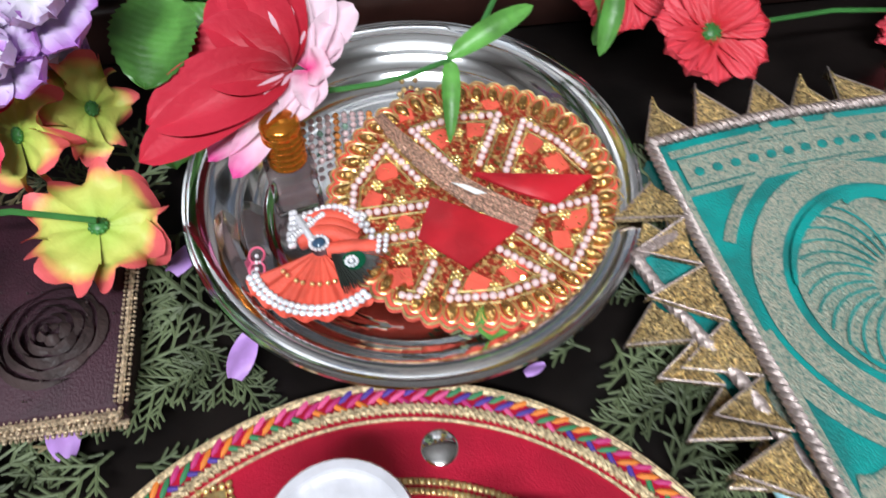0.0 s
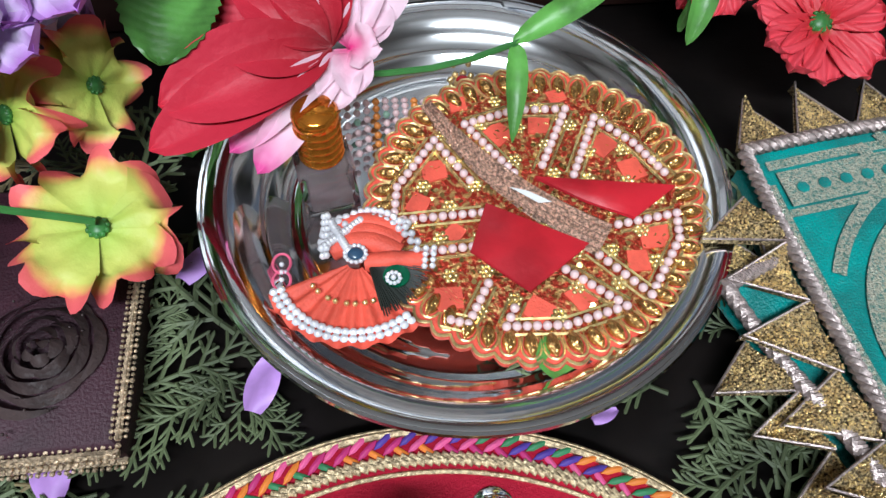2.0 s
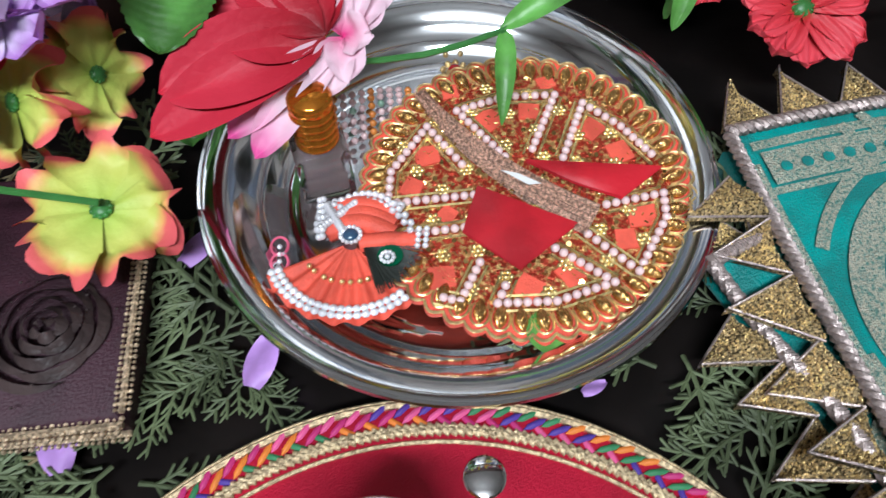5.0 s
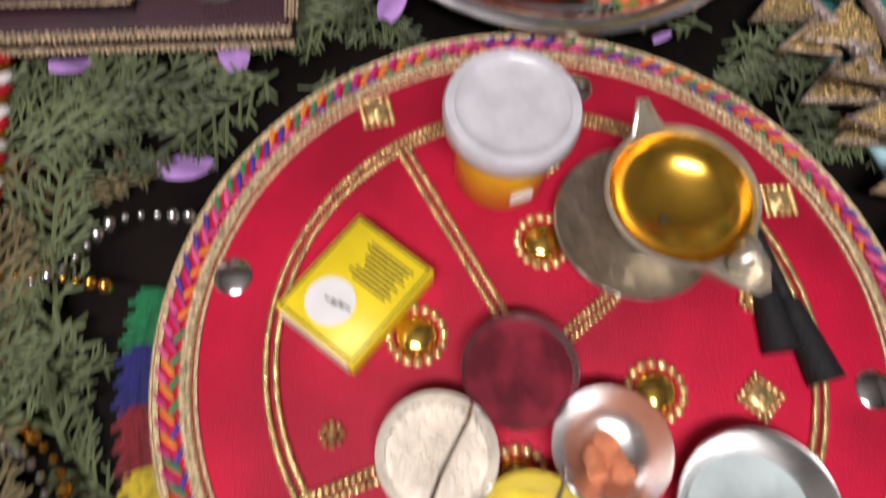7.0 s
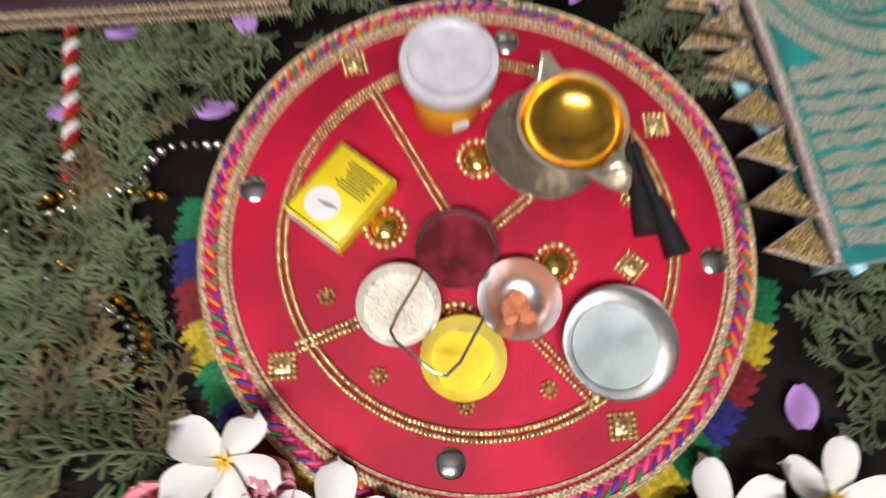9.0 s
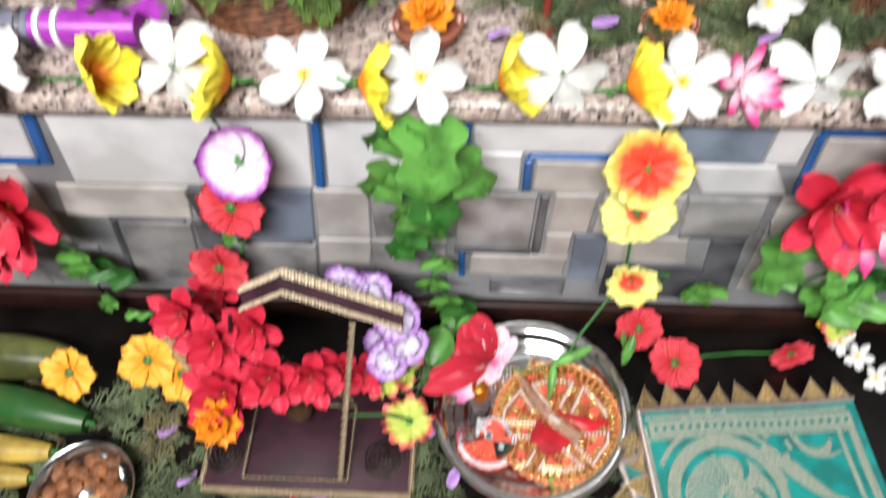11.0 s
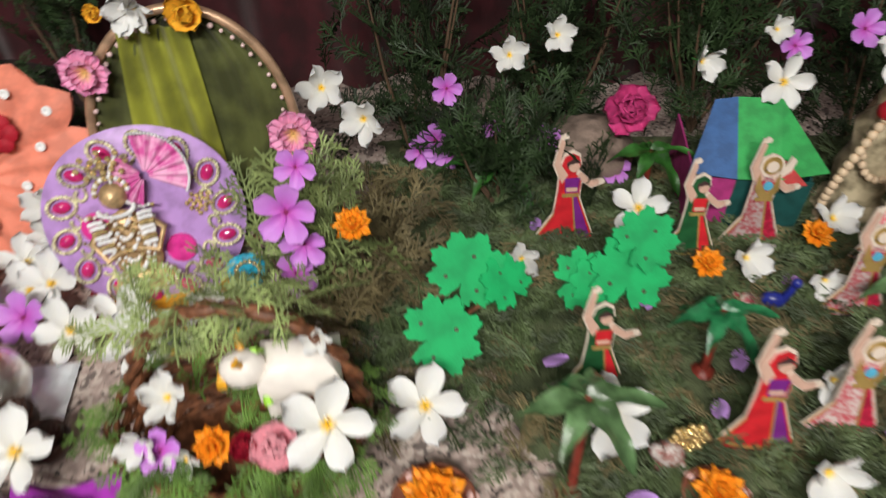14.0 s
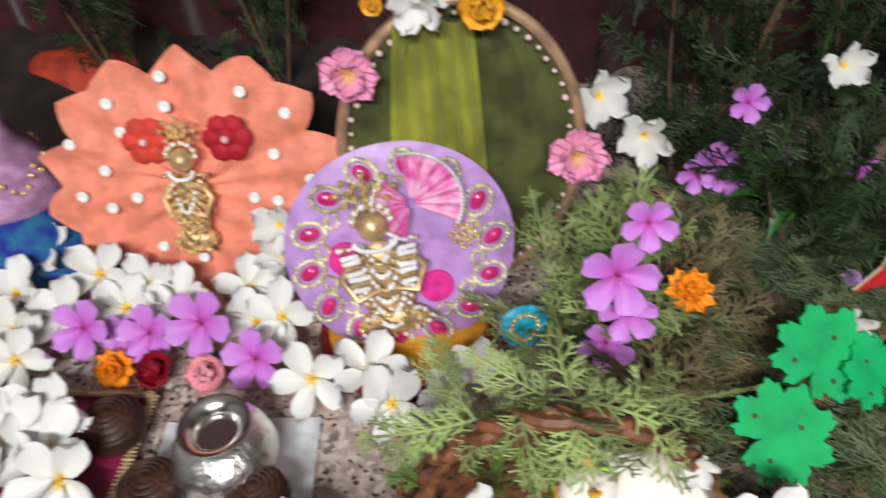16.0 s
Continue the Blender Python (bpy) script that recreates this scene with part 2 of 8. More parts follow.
class Mesh:
    """Vertices and faces gathered piece by piece, with a material slot for each face."""

    def __init__(self):
        self.v, self.f, self.m, self.slot = [], [], [], 0

    def raw(self, verts, faces, at=None):
        k = len(self.v)
        self.v += [tuple(at @ Vector(p)) if at else tuple(p) for p in verts]
        self.f += [tuple(i + k for i in f) for f in faces]
        self.m += [self.slot] * len(faces)
        return self

    def box(self, cx, cy, cz, sx, sy, sz, at=None, bevel=0.0):
        b = min(bevel, sx / 2.1, sy / 2.1, sz / 2.1)
        x, y, z = sx / 2, sy / 2, sz / 2
        if b <= 0:
            vs = [(cx + i * x, cy + j * y, cz + k * z) for k in (-1, 1) for i, j in ((-1, -1), (1, -1), (1, 1), (-1, 1))]
            return self.raw(vs, [(3, 2, 1, 0), (4, 5, 6, 7), (0, 1, 5, 4), (1, 2, 6, 5), (2, 3, 7, 6), (3, 0, 4, 7)], at)
        rings = []
        for k, inset in ((-z, b), (-z + b, 0), (z - b, 0), (z, b)):
            for i, j in ((-1, -1), (1, -1), (1, 1), (-1, 1)):
                rings.append((cx + i * (x - inset), cy + j * (y - inset), cz + k))
        fs = [(3, 2, 1, 0), (12, 13, 14, 15)]
        for r in range(3):
            for i in range(4):
                a, c = r * 4 + i, r * 4 + (i + 1) % 4
                fs.append((a, c, c + 4, a + 4))
        return self.raw(rings, fs, at)

    def lathe(self, profile, n=32, at=None, wob=0.0):
        """profile: (radius, height) from one end to the other."""
        vs, fs = [], []
        for r, z in profile:
            for i in range(n):
                a = 2 * math.pi * i / n
                q = r * (1 + wob * math.sin(3 * a + z * 90))
                vs.append((q * math.cos(a), q * math.sin(a), z))
        for k in range(len(profile) - 1):
            for i in range(n):
                j = (i + 1) % n
                fs.append((k * n + i, k * n + j, (k + 1) * n + j, (k + 1) * n + i))
        if profile[0][0] > 1e-6:
            fs.append(tuple(range(n))[::-1])
        if profile[-1][0] > 1e-6:
            fs.append(tuple((len(profile) - 1) * n + i for i in range(n)))
        return self.raw(vs, fs, at)

    def tube(self, pts, r, n=6, at=None, closed=False, taper=1.0):
        pts = [Vector(p) for p in pts]
        vs, fs, m = [], [], len(pts)
        up = Vector((0, 0, 1))
        for i, p in enumerate(pts):
            d = (pts[(i + 1) % m] - pts[i - 1]) if closed else pts[min(i + 1, m - 1)] - pts[max(i - 1, 0)]
            d = d.normalized() if d.length > 1e-9 else Vector((1, 0, 0))
            s = d.cross(up)
            s = s.normalized() if s.length > 1e-4 else Vector((1, 0, 0))
            t = s.cross(d)
            q = r * (1 + (taper - 1) * i / max(1, m - 1))
            for k in range(n):
                a = 2 * math.pi * k / n
                vs.append(p + q * (math.cos(a) * s + math.sin(a) * t))
        for i in range(m if closed else m - 1):
            for k in range(n):
                a, b = i * n + k, i * n + (k + 1) % n
                c, e = ((i + 1) % m) * n + (k + 1) % n, ((i + 1) % m) * n + k
                fs.append((a, b, c, e))
        if not closed:
            fs += [tuple(range(n))[::-1], tuple((m - 1) * n + k for k in range(n))]
        return self.raw(vs, fs, at)

    def ball(self, c, r, n=8, at=None, flat=1.0):
        rings = max(4, n // 2)
        prof = [(r * math.sin(math.pi * k / rings) if 0 < k < rings else 1e-7, -r * flat * math.cos(math.pi * k / rings)) for k in range(rings + 1)]
        m = Matrix.Translation(c)
        return self.lathe(prof, n, at @ m if at else m)

    def slab(self, outline, z0, z1, at=None):
        """A flat plate cut to an outline."""
        n = len(outline)
        vs = [(x, y, z0) for x, y in outline] + [(x, y, z1) for x, y in outline]
        fs = [tuple(range(n))[::-1], tuple(range(n, 2 * n))] + [(i, (i + 1) % n, n + (i + 1) % n, n + i) for i in range(n)]
        return self.raw(vs, fs, at)

    def sheet(self, fn, nu, nv, at=None):
        vs = [fn(i / nu, j / nv) for j in range(nv + 1) for i in range(nu + 1)]
        fs = [(j * (nu + 1) + i, j * (nu + 1) + i + 1, (j + 1) * (nu + 1) + i + 1, (j + 1) * (nu + 1) + i) for j in range(nv) for i in range(nu)]
        return self.raw(vs, fs, at)

    def join(self, other, at):
        k = len(self.v)
        self.v += [tuple(at @ Vector(p)) for p in other.v]
        self.f += [tuple(i + k for i in f) for f in other.f]
        self.m += [q + self.slot for q in other.m]
        return self

    def data(self, name, mats, smooth=True):
        me = bpy.data.meshes.new(name)
        me.from_pydata(self.v, [], self.f)
        for q in mats if isinstance(mats, (list, tuple)) else [mats]:
            me.materials.append(q)
        me.polygons.foreach_set("material_index", self.m)
        me.polygons.foreach_set("use_smooth", [smooth] * len(self.f))
        me.update()
        if smooth:
            me.set_sharp_from_angle(angle=radians(50))
        return me


def thing(name, at, label, category, group="", kind=""):
    """An Empty at a thing's base; its parts hang under it."""
    ob = new(name)
    ob.empty_display_size = 0.01
    ob.matrix_world = at if isinstance(at, Matrix) else pose(*at)
    return tagged(ob, label, category, group, kind)


def part(name, shape, material, parent, label="", smooth=True, at=None):
    me = shape if isinstance(shape, bpy.types.Mesh) else shape.data(name, material, smooth)
    ob = new(name, me)
    ob.parent = parent
    if at:
        ob.matrix_basis = at
    if label:
        ob["label"] = label
    return ob


def solid(name, shape, material, at, label, category, group="", kind="", smooth=True):
    ob = new(name, shape.data(name, material, smooth))
    ob.matrix_world = at if isinstance(at, Matrix) else pose(*at)
    return tagged(ob, label, category, group, kind)


def circle(r, n, cx=0.0, cy=0.0, z=None, a0=0.0):
    pts = [(cx + r * math.cos(a0 + 2 * math.pi * i / n), cy + r * math.sin(a0 + 2 * math.pi * i / n)) for i in range(n)]
    return pts if z is None else [(x, y, z) for x, y in pts]


rng = random.Random(7)
TOP = 0.415          # the granite ledge's upper face
WALL = 0.565         # the face of the tiled riser under it

# ---- the setting ----
g = Mesh().box(0, -0.2, -0.02, 4.4, 1.53, 0.04, bevel=0.004)
solid("table_surface", g, WOOD, (0, 0, 0), "dark brown polished wooden surface strewn with green sprigs", "table top", kind="structure")
g = Mesh().box(0, WALL + 0.15, 0.14, 4.4, 0.30, 0.48)
wall = solid("wall_riser", g, mat("riser_grey", (0.25, 0.25, 0.26), 0.35, vary=0.2, scale=12), (0, 0, 0), "grey tiled riser with a pattern of blocks, below the granite ledge", "wall", kind="structure")
g = Mesh().box(0, WALL - 0.008, 0.022, 4.4, 0.016, 0.044, bevel=0.004)
solid("baseboard", g, BROWN, (0, 0, 0), "dark brown wooden strip along the riser's foot", "baseboard", kind="structure")


def granite():
    m = mat("granite", (0.43, 0.335, 0.30), 0.28, vary=0.25, scale=120)
    n, l = m.node_tree.nodes, m.node_tree.links
    b = n["Principled BSDF"]
    base = b.inputs["Base Color"].links[0].from_socket
    tc = n.new("ShaderNodeTexCoord")
    for scale, lim, dark in ((260, 0.13, (0.03, 0.026, 0.025)), (95, 0.10, (0.16, 0.13, 0.12)), (200, 0.22, (0.54, 0.46, 0.41))):
        v = n.new("ShaderNodeTexVoronoi")
        v.inputs["Scale"].default_value, v.inputs["Randomness"].default_value = scale, 1
        l.new(tc.outputs["Object"], v.inputs["Vector"])
        sp = n.new("ShaderNodeSeparateColor")
        l.new(v.outputs["Color"], sp.inputs["Color"])
        lt = n.new("ShaderNodeMath")
        lt.operation, lt.inputs[1].default_value = "LESS_THAN", lim
        l.new(sp.outputs[0 if scale != 95 else 1], lt.inputs[0])
        mx = n.new("ShaderNodeMix")
        mx.data_type = "RGBA"
        l.new(lt.outputs[0], mx.inputs[0])
        l.new(base, mx.inputs[6])
        mx.inputs[7].default_value = (*dark, 1)
        base = mx.outputs[2]
    l.new(base, b.inputs["Base Color"])
    return m


GRANITE = granite()
# slab with a rounded nose
prof = [(0.545 + 0.012 * (1 - math.sin(math.pi * k / 8)), TOP - 0.015 - 0.015 * math.cos(math.pi * k / 8)) for k in range(9)]
prof = [(1.5, TOP - 0.03)] + prof + [(1.5, TOP)]
g = Mesh()
n = len(prof)
g.raw([(-2.2, y, z) for y, z in prof] + [(2.2, y, z) for y, z in prof], [(i, i + 1, n + i + 1, n + i) for i in range(n - 1)] + [tuple(range(n)), tuple(range(n, 2 * n))[::-1]])
solid("ledge", g, GRANITE, (0, 0, 0), "speckled pink and grey granite ledge with rounded front edge", "ledge", kind="structure")

# closing walls, ceiling and floor of the room
g = Mesh().box(0, 1.56, 1.0, 4.4, 0.12, 3.4)
solid("wall_north", g, mat("back_wall", (0.10, 0.07, 0.06), 0.8, scale=4), (0, 0, 0), "dark brown wall behind the altar", "wall", kind="structure")
for nm, c, s in (("wall_west", (-2.25, -0.4, 1.0), (0.1, 4.0, 3.4)), ("wall_east", (2.25, -0.4, 1.0), (0.1, 4.0, 3.4)), ("wall_south", (0, -2.45, 1.0), (4.4, 0.1, 3.4))):
    solid(nm, Mesh().box(*c, *s), PLASTER, (0, 0, 0), "plain painted room wall", "wall", kind="structure")
solid("ceiling", Mesh().box(0, -0.4, 2.75, 4.6, 4.2, 0.1), mat("white_ceiling", (0.75, 0.75, 0.74), 0.8, vary=0.03, scale=3), (0, 0, 0), "plain white ceiling", "ceiling", kind="structure")
solid("floor", Mesh().box(0, -0.4, -0.75, 4.6, 4.2, 0.1), PLASTER, (0, 0, 0), "plain room floor", "floor", kind="structure")

# maroon curtain with folds
g = Mesh()
g.sheet(lambda u, v: (-1.6 + 3.2 * u, 1.40 + 0.022 * math.sin(u * 150) + 0.008 * math.sin(u * 61), TOP + 1.6 * v), 300, 4)
cur = thing("curtain", (0, 0, 0), "dark maroon cloth curtain hanging in folds behind the altar", "curtain")
part("cloth", g, mat("maroon_cloth", (0.040, 0.003, 0.006), 0.7, vary=0.3, scale=30, bump=0.2, sheen=0.2), cur)

# ---- riser tiles: printed blocks, each a shallow panel ----
TILE_W = mat("tile_white", (0.60, 0.59, 0.60), 0.3, vary=0.15, scale=9, coat=0.3)
TILE_L = mat("tile_light", (0.45, 0.415, 0.395), 0.3, vary=0.25, scale=9, coat=0.3)
TILE_G = mat("tile_grey", (0.26, 0.25, 0.25), 0.3, vary=0.35, scale=14, coat=0.3)
TILE_D = mat("tile_dark", (0.09, 0.09, 0.10), 0.3, vary=0.4, scale=14, coat=0.3)
TILE_B = mat("tile_slate_blue", (0.17, 0.20, 0.26), 0.3, vary=0.3, scale=12, coat=0.3)
TILE_E = mat("tile_blue_edge", (0.02, 0.09, 0.28), 0.3, vary=0.15, scale=14, coat=0.3)


def panel(x0, x1, z0, z1, material, lean=0.0, proud=0.004):
    g = Mesh()
    b = 0.002
    y0, y1 = WALL + 0.001, WALL - proud
    quad = lambda i: [(x0 + i, z0 + i), (x1 - i, z0 + i), (x1 - i + lean, z1 - i), (x0 + i + lean, z1 - i)]
    vs = [(x, y0, z) for x, z in quad(0)] + [(x, y1 + b, z) for x, z in quad(0)] + [(x, y1, z) for x, z in quad(b)]
    fs = [(8, 9, 10, 11)] + [(r * 4 + i, r * 4 + (i + 1) % 4, r * 4 + 4 + (i + 1) % 4, r * 4 + 4 + i) for r in (0, 1) for i in range(4)]
    g.raw(vs, fs)
    return part("tile", g, material, wall, smooth=False)


for x0, x1, z0, z1, m, ln in (
        (-1.30, -0.98, 0.27, 0.384, TILE_W, 0.0), (-0.97, -0.602, 0.309, 0.384, TILE_W, 0.015), (-0.574, -0.300, 0.270, 0.384, TILE_W, 0.012), (-0.283, -0.139, 0.271, 0.384, TILE_W, 0.01),
        (-0.122, 0.076, 0.334, 0.384, TILE_W, 0.0), (-0.122, -0.070, 0.273, 0.332, TILE_W, 0.0), (-0.055, 0.099, 0.273, 0.321, TILE_L, 0.0), (0.082, 0.176, 0.323, 0.384, TILE_B, 0.0),
        (0.129, 0.220, 0.276, 0.320, TILE_W, -0.025), (0.180, 0.214, 0.324, 0.384, TILE_W, 0.0), (0.237, 0.500, 0.282, 0.363, TILE_L, -0.006), (0.51, 0.90, 0.27, 0.384, TILE_W, 0.0), (0.91, 1.3, 0.27, 0.384, TILE_L, 0.0),
        (-0.93, -0.63, 0.15, 0.295, TILE_L, 0.0), (-0.612, -0.458, 0.206, 0.264, TILE_L, 0.012), (-0.572, -0.482, 0.072, 0.197, TILE_G, 0.02), (-0.415, -0.314, 0.170, 0.264, TILE_B, 0.010), (-0.308, -0.244, 0.178, 0.266, TILE_L, 0.006),
        (-0.238, -0.152, 0.178, 0.266, TILE_G, 0.0), (-0.432, -0.327, 0.052, 0.158, TILE_G, 0.012), (-0.316, -0.250, 0.120, 0.172, TILE_L, 0.006), (-0.246, -0.152, 0.100, 0.172, TILE_G, 0.0), (-0.316, -0.152, 0.052, 0.094, TILE_D, 0.0),
        (-0.141, -0.050, 0.163, 0.266, TILE_G, 0.002), (-0.032, 0.016, 0.197, 0.268, TILE_L, 0.003), (-0.032, -0.001, 0.152, 0.194, TILE_L, 0.0), (0.022, 0.112, 0.200, 0.268, TILE_L, 0.004), (0.004, 0.043, 0.096, 0.192, TILE_B, -0.002), (0.048, 0.146, 0.140, 0.190, TILE_L, -0.008),
        (-0.124, -0.004, 0.104, 0.147, TILE_L, 0.004), (0.050, 0.170, 0.060, 0.132, TILE_D, 0.0), (0.124, 0.212, 0.199, 0.266, TILE_G, -0.006), (0.176, 0.216, 0.062, 0.190, TILE_D, -0.012), (0.224, 0.262, 0.086, 0.270, TILE_L, -0.004),
        (0.282, 0.42, 0.092, 0.270, TILE_L, -0.008), (0.43, 0.80, 0.16, 0.262, TILE_L, 0.0), (0.43, 0.85, 0.06, 0.15, TILE_B, 0.0), (-0.69, -0.60, 0.06, 0.142, TILE_G, 0.0), (-0.92, -0.70, 0.05, 0.142, TILE_G, 0.0), (-0.47, -0.44, 0.05, 0.20, TILE_D, 0.01)):
    panel(x0, x1, z0, z1, m, ln)
for x0, x1, z0, z1, ln in ((-0.599, -0.586, 0.300, 0.384, 0.016), (-0.97, -0.600, 0.299, 0.307, 0.0), (-0.297, -0.287, 0.270, 0.384, 0.011), (-0.135, -0.126, 0.310, 0.384, 0.003), (-0.067, -0.058, 0.273, 0.324, 0.0), (-0.062, 0.100, 0.324, 0.332, 0.0), (-0.066, -0.060, 0.322, 0.328, 0.003),
                           (0.101, 0.110, 0.283, 0.326, -0.006), (0.225, 0.233, 0.280, 0.366, -0.006), (0.221, 0.300, 0.367, 0.375, 0.0), (-0.137, -0.129, 0.100, 0.156, 0.0), (0.266, 0.276, 0.086, 0.190, 0.01)):
    panel(x0, x1, z0, z1, TILE_E, ln, 0.006)
for x0, x1, z0, z1, ln in ((-0.582, -0.574, 0.072, 0.200, 0.02), (-0.562, -0.468, 0.199, 0.204, 0.0), (-0.448, -0.420, 0.190, 0.262, -0.004), (-0.047, -0.037, 0.153, 0.266, 0.002), (-0.142, -0.048, 0.151, 0.161, 0.0), (-0.096, 0.002, 0.062, 0.096, 0.0), (-0.418, -0.320, 0.160, 0.167, 0.0), (0.124, 0.205, 0.192, 0.197, 0.0)):
    panel(x0, x1, z0, z1, TILE_D, ln, 0.005)

# bare twigs printed on two of the blocks
TWIG = mat("printed_twig", (0.05, 0.045, 0.045), 0.4, vary=0.2)
for x, z, s in ((-0.436, 0.180, 1.0), (0.236, 0.150, 1.1)):
    g = Mesh()
    for pts in (((0, 0), (0.006, 0.03), (0.002, 0.06), (0.010, 0.095)), ((0.004, 0.03), (-0.012, 0.055), (-0.016, 0.075)), ((0.003, 0.05), (0.018, 0.07), (0.024, 0.09)), ((-0.010, 0.05), (-0.020, 0.058)), ((0.014, 0.066), (0.014, 0.085))):
        g.tube([(px * s, 0, pz * s) for px, pz in pts], 0.0010, 5, taper=0.4)
    part("printed_twig", g, TWIG, wall, "dark printed twig", at=pose(x, WALL - 0.0052, z) @ Matrix.Diagonal((1, 0.6, 1, 1)))

# ---- the steel plate and what lies in it ----
PX, PY = -0.040, 0.413
plate = thing("steel_plate", (PX, PY, 0.003), "round polished steel plate with a stepped rim on green sprigs", "plate")
g = Mesh().lathe([(1e-6, 0.001), (0.078, 0.001), (0.080, 0.0018), (0.082, 0.0012), (0.086, 0.001), (0.090, 0.0035), (0.092, 0.0042), (0.095, 0.008), (0.0975, 0.0095), (0.101, 0.010), (0.105, 0.016), (0.1085, 0.0185), (0.112, 0.022), (0.121, 0.0245), (0.1235, 0.024), (0.124, 0.0225), (0.1225, 0.0215), (0.112, 0.0195), (0.105, 0.0135), (0.1, 0.007), (0.094, 0.0), (1e-6, 0.0)], 96)
POLISHED = mat("polished_steel", (0.72, 0.73, 0.74), 0.085, 1.0, vary=0.05, scale=20, bump=0.02, bscale=40)
part("dish", g, POLISHED, plate)
g = Mesh().tube(circle(0.1235, 96, z=0.0235), 0.0014, 6, closed=True)
part("rim", g, POLISHED, plate)

# red and gold dress
DX, DY, DR = -0.009, 0.398, 0.0775
dress = thing("deity_dress", pose(DX, DY, 0.020, 3, -2, 0), "round red and gold embroidered deity dress edged with gold scallops", "dress")
NS = 48
scallop = lambda a: DR + 0.0030 * abs(math.sin(a * NS / 2))
turns = [2 * math.pi * i / (NS * 6) for i in range(NS * 6)]
part("backing", Mesh().slab([((scallop(a) + 0.001) * math.cos(a), (scallop(a) + 0.001) * math.sin(a)) for a in turns], -0.0006, 0.002), CORAL, dress, "coral red cloth backing", smooth=False)
part("scallop_wire", Mesh().tube([(scallop(a) * math.cos(a), scallop(a) * math.sin(a), 0.0030) for a in turns], 0.0008, 5, closed=True), GOLD, dress, "gold wire edging in scallops")
gem = Mesh().sheet(lambda u, v: (0.0068 * (1 - 2 * v), 0.0032 * math.sin(math.pi * min(0.985, max(0.015, v)) ** 0.8) * math.cos(2 * math.pi * u), 0.0034 * math.sin(math.pi * v) * math.sin(2 * math.pi * u)), 8, 8)
gemd = gem.data("sequin", AMBERGOLD, smooth=False)
loop = Mesh().tube([(0.0078 * math.cos(q), 0.0041 * math.sin(q) * (1 + 0.25 * math.cos(q)), 0.0) for q in [i * 0.3927 for i in range(16)]], 0.0006, 4, closed=True).data("wire_loop", GOLD)
for i in range(NS):
    a = 2 * math.pi * (i + 0.5) / NS
    at = pose((DR - 0.0075) * math.cos(a), (DR - 0.0075) * math.sin(a), 0.0030, 0, -8, math.degrees(a) + rng.uniform(6, 20))
    part("sequin", gemd, None, dress, at=at)
    part("wire_loop", loop, None, dress, at=at)
g = Mesh()
for rr in (0.0615, 0.0632):
    g.tube([((rr + 0.0006 * math.sin(40 * a)) * math.cos(a), (rr + 0.0006 * math.sin(40 * a)) * math.sin(a), 0.0034) for a in turns], 0.0006, 4, closed=True)
for i in range(420):
    a, rr, t = rng.uniform(0, 6.283), math.sqrt(rng.uniform(0.02, 1.0)) * 0.070, rng.uniform(0, 3.14)
    q = rng.uniform(0.002, 0.005)
    g.tube([(rr * math.cos(a) + q * f * math.cos(t + 1.4 * f), rr * math.sin(a) + q * f * math.sin(t + 1.4 * f), 0.0030) for f in (-0.6, -0.2, 0.2, 0.6)], 0.0006, 4)
for i in range(340):
    a, rr = rng.uniform(0, 6.283), math.sqrt(rng.uniform(0.03, 1.0)) * 0.068
    g.ball((rr * math.cos(a), rr * math.sin(a), 0.003), rng.uniform(0.0009, 0.0017), 5, flat=0.6)
g.slot = 1
for i in range(520):
    a, rr = rng.uniform(0, 6.283), math.sqrt(rng.uniform(0.01, 1)) * 0.069
    g.join(Mesh().slab(circle(rng.uniform(0.0008, 0.0015), 6), -0.0001, 0.0001), pose(rr * math.cos(a), rr * math.sin(a), 0.0035, rng.uniform(-40, 40), rng.uniform(-40, 40), 0))
g.slot = 0
g.lathe([(0.068, 0.002), (0.068, 0.0027), (1e-6, 0.0027)], 60)
ZARDOZI = mat("gold_zardozi", (0.62, 0.40, 0.15), 0.3, 0.75, vary=0.2, scale=330, bump=1.0, bscale=600, second=(0.46, 0.05, 0.025), mix=(0.48, 0.60))
FLAKE = mat("gold_flake", (0.74, 0.50, 0.18), 0.16, 0.95, vary=0.15)
part("gold_embroidery", g, [ZARDOZI, FLAKE], dress, "crinkled gold thread embroidery")
bead = Mesh().ball((0, 0, 0), 0.0022, 10).data("pearl", PEARL)
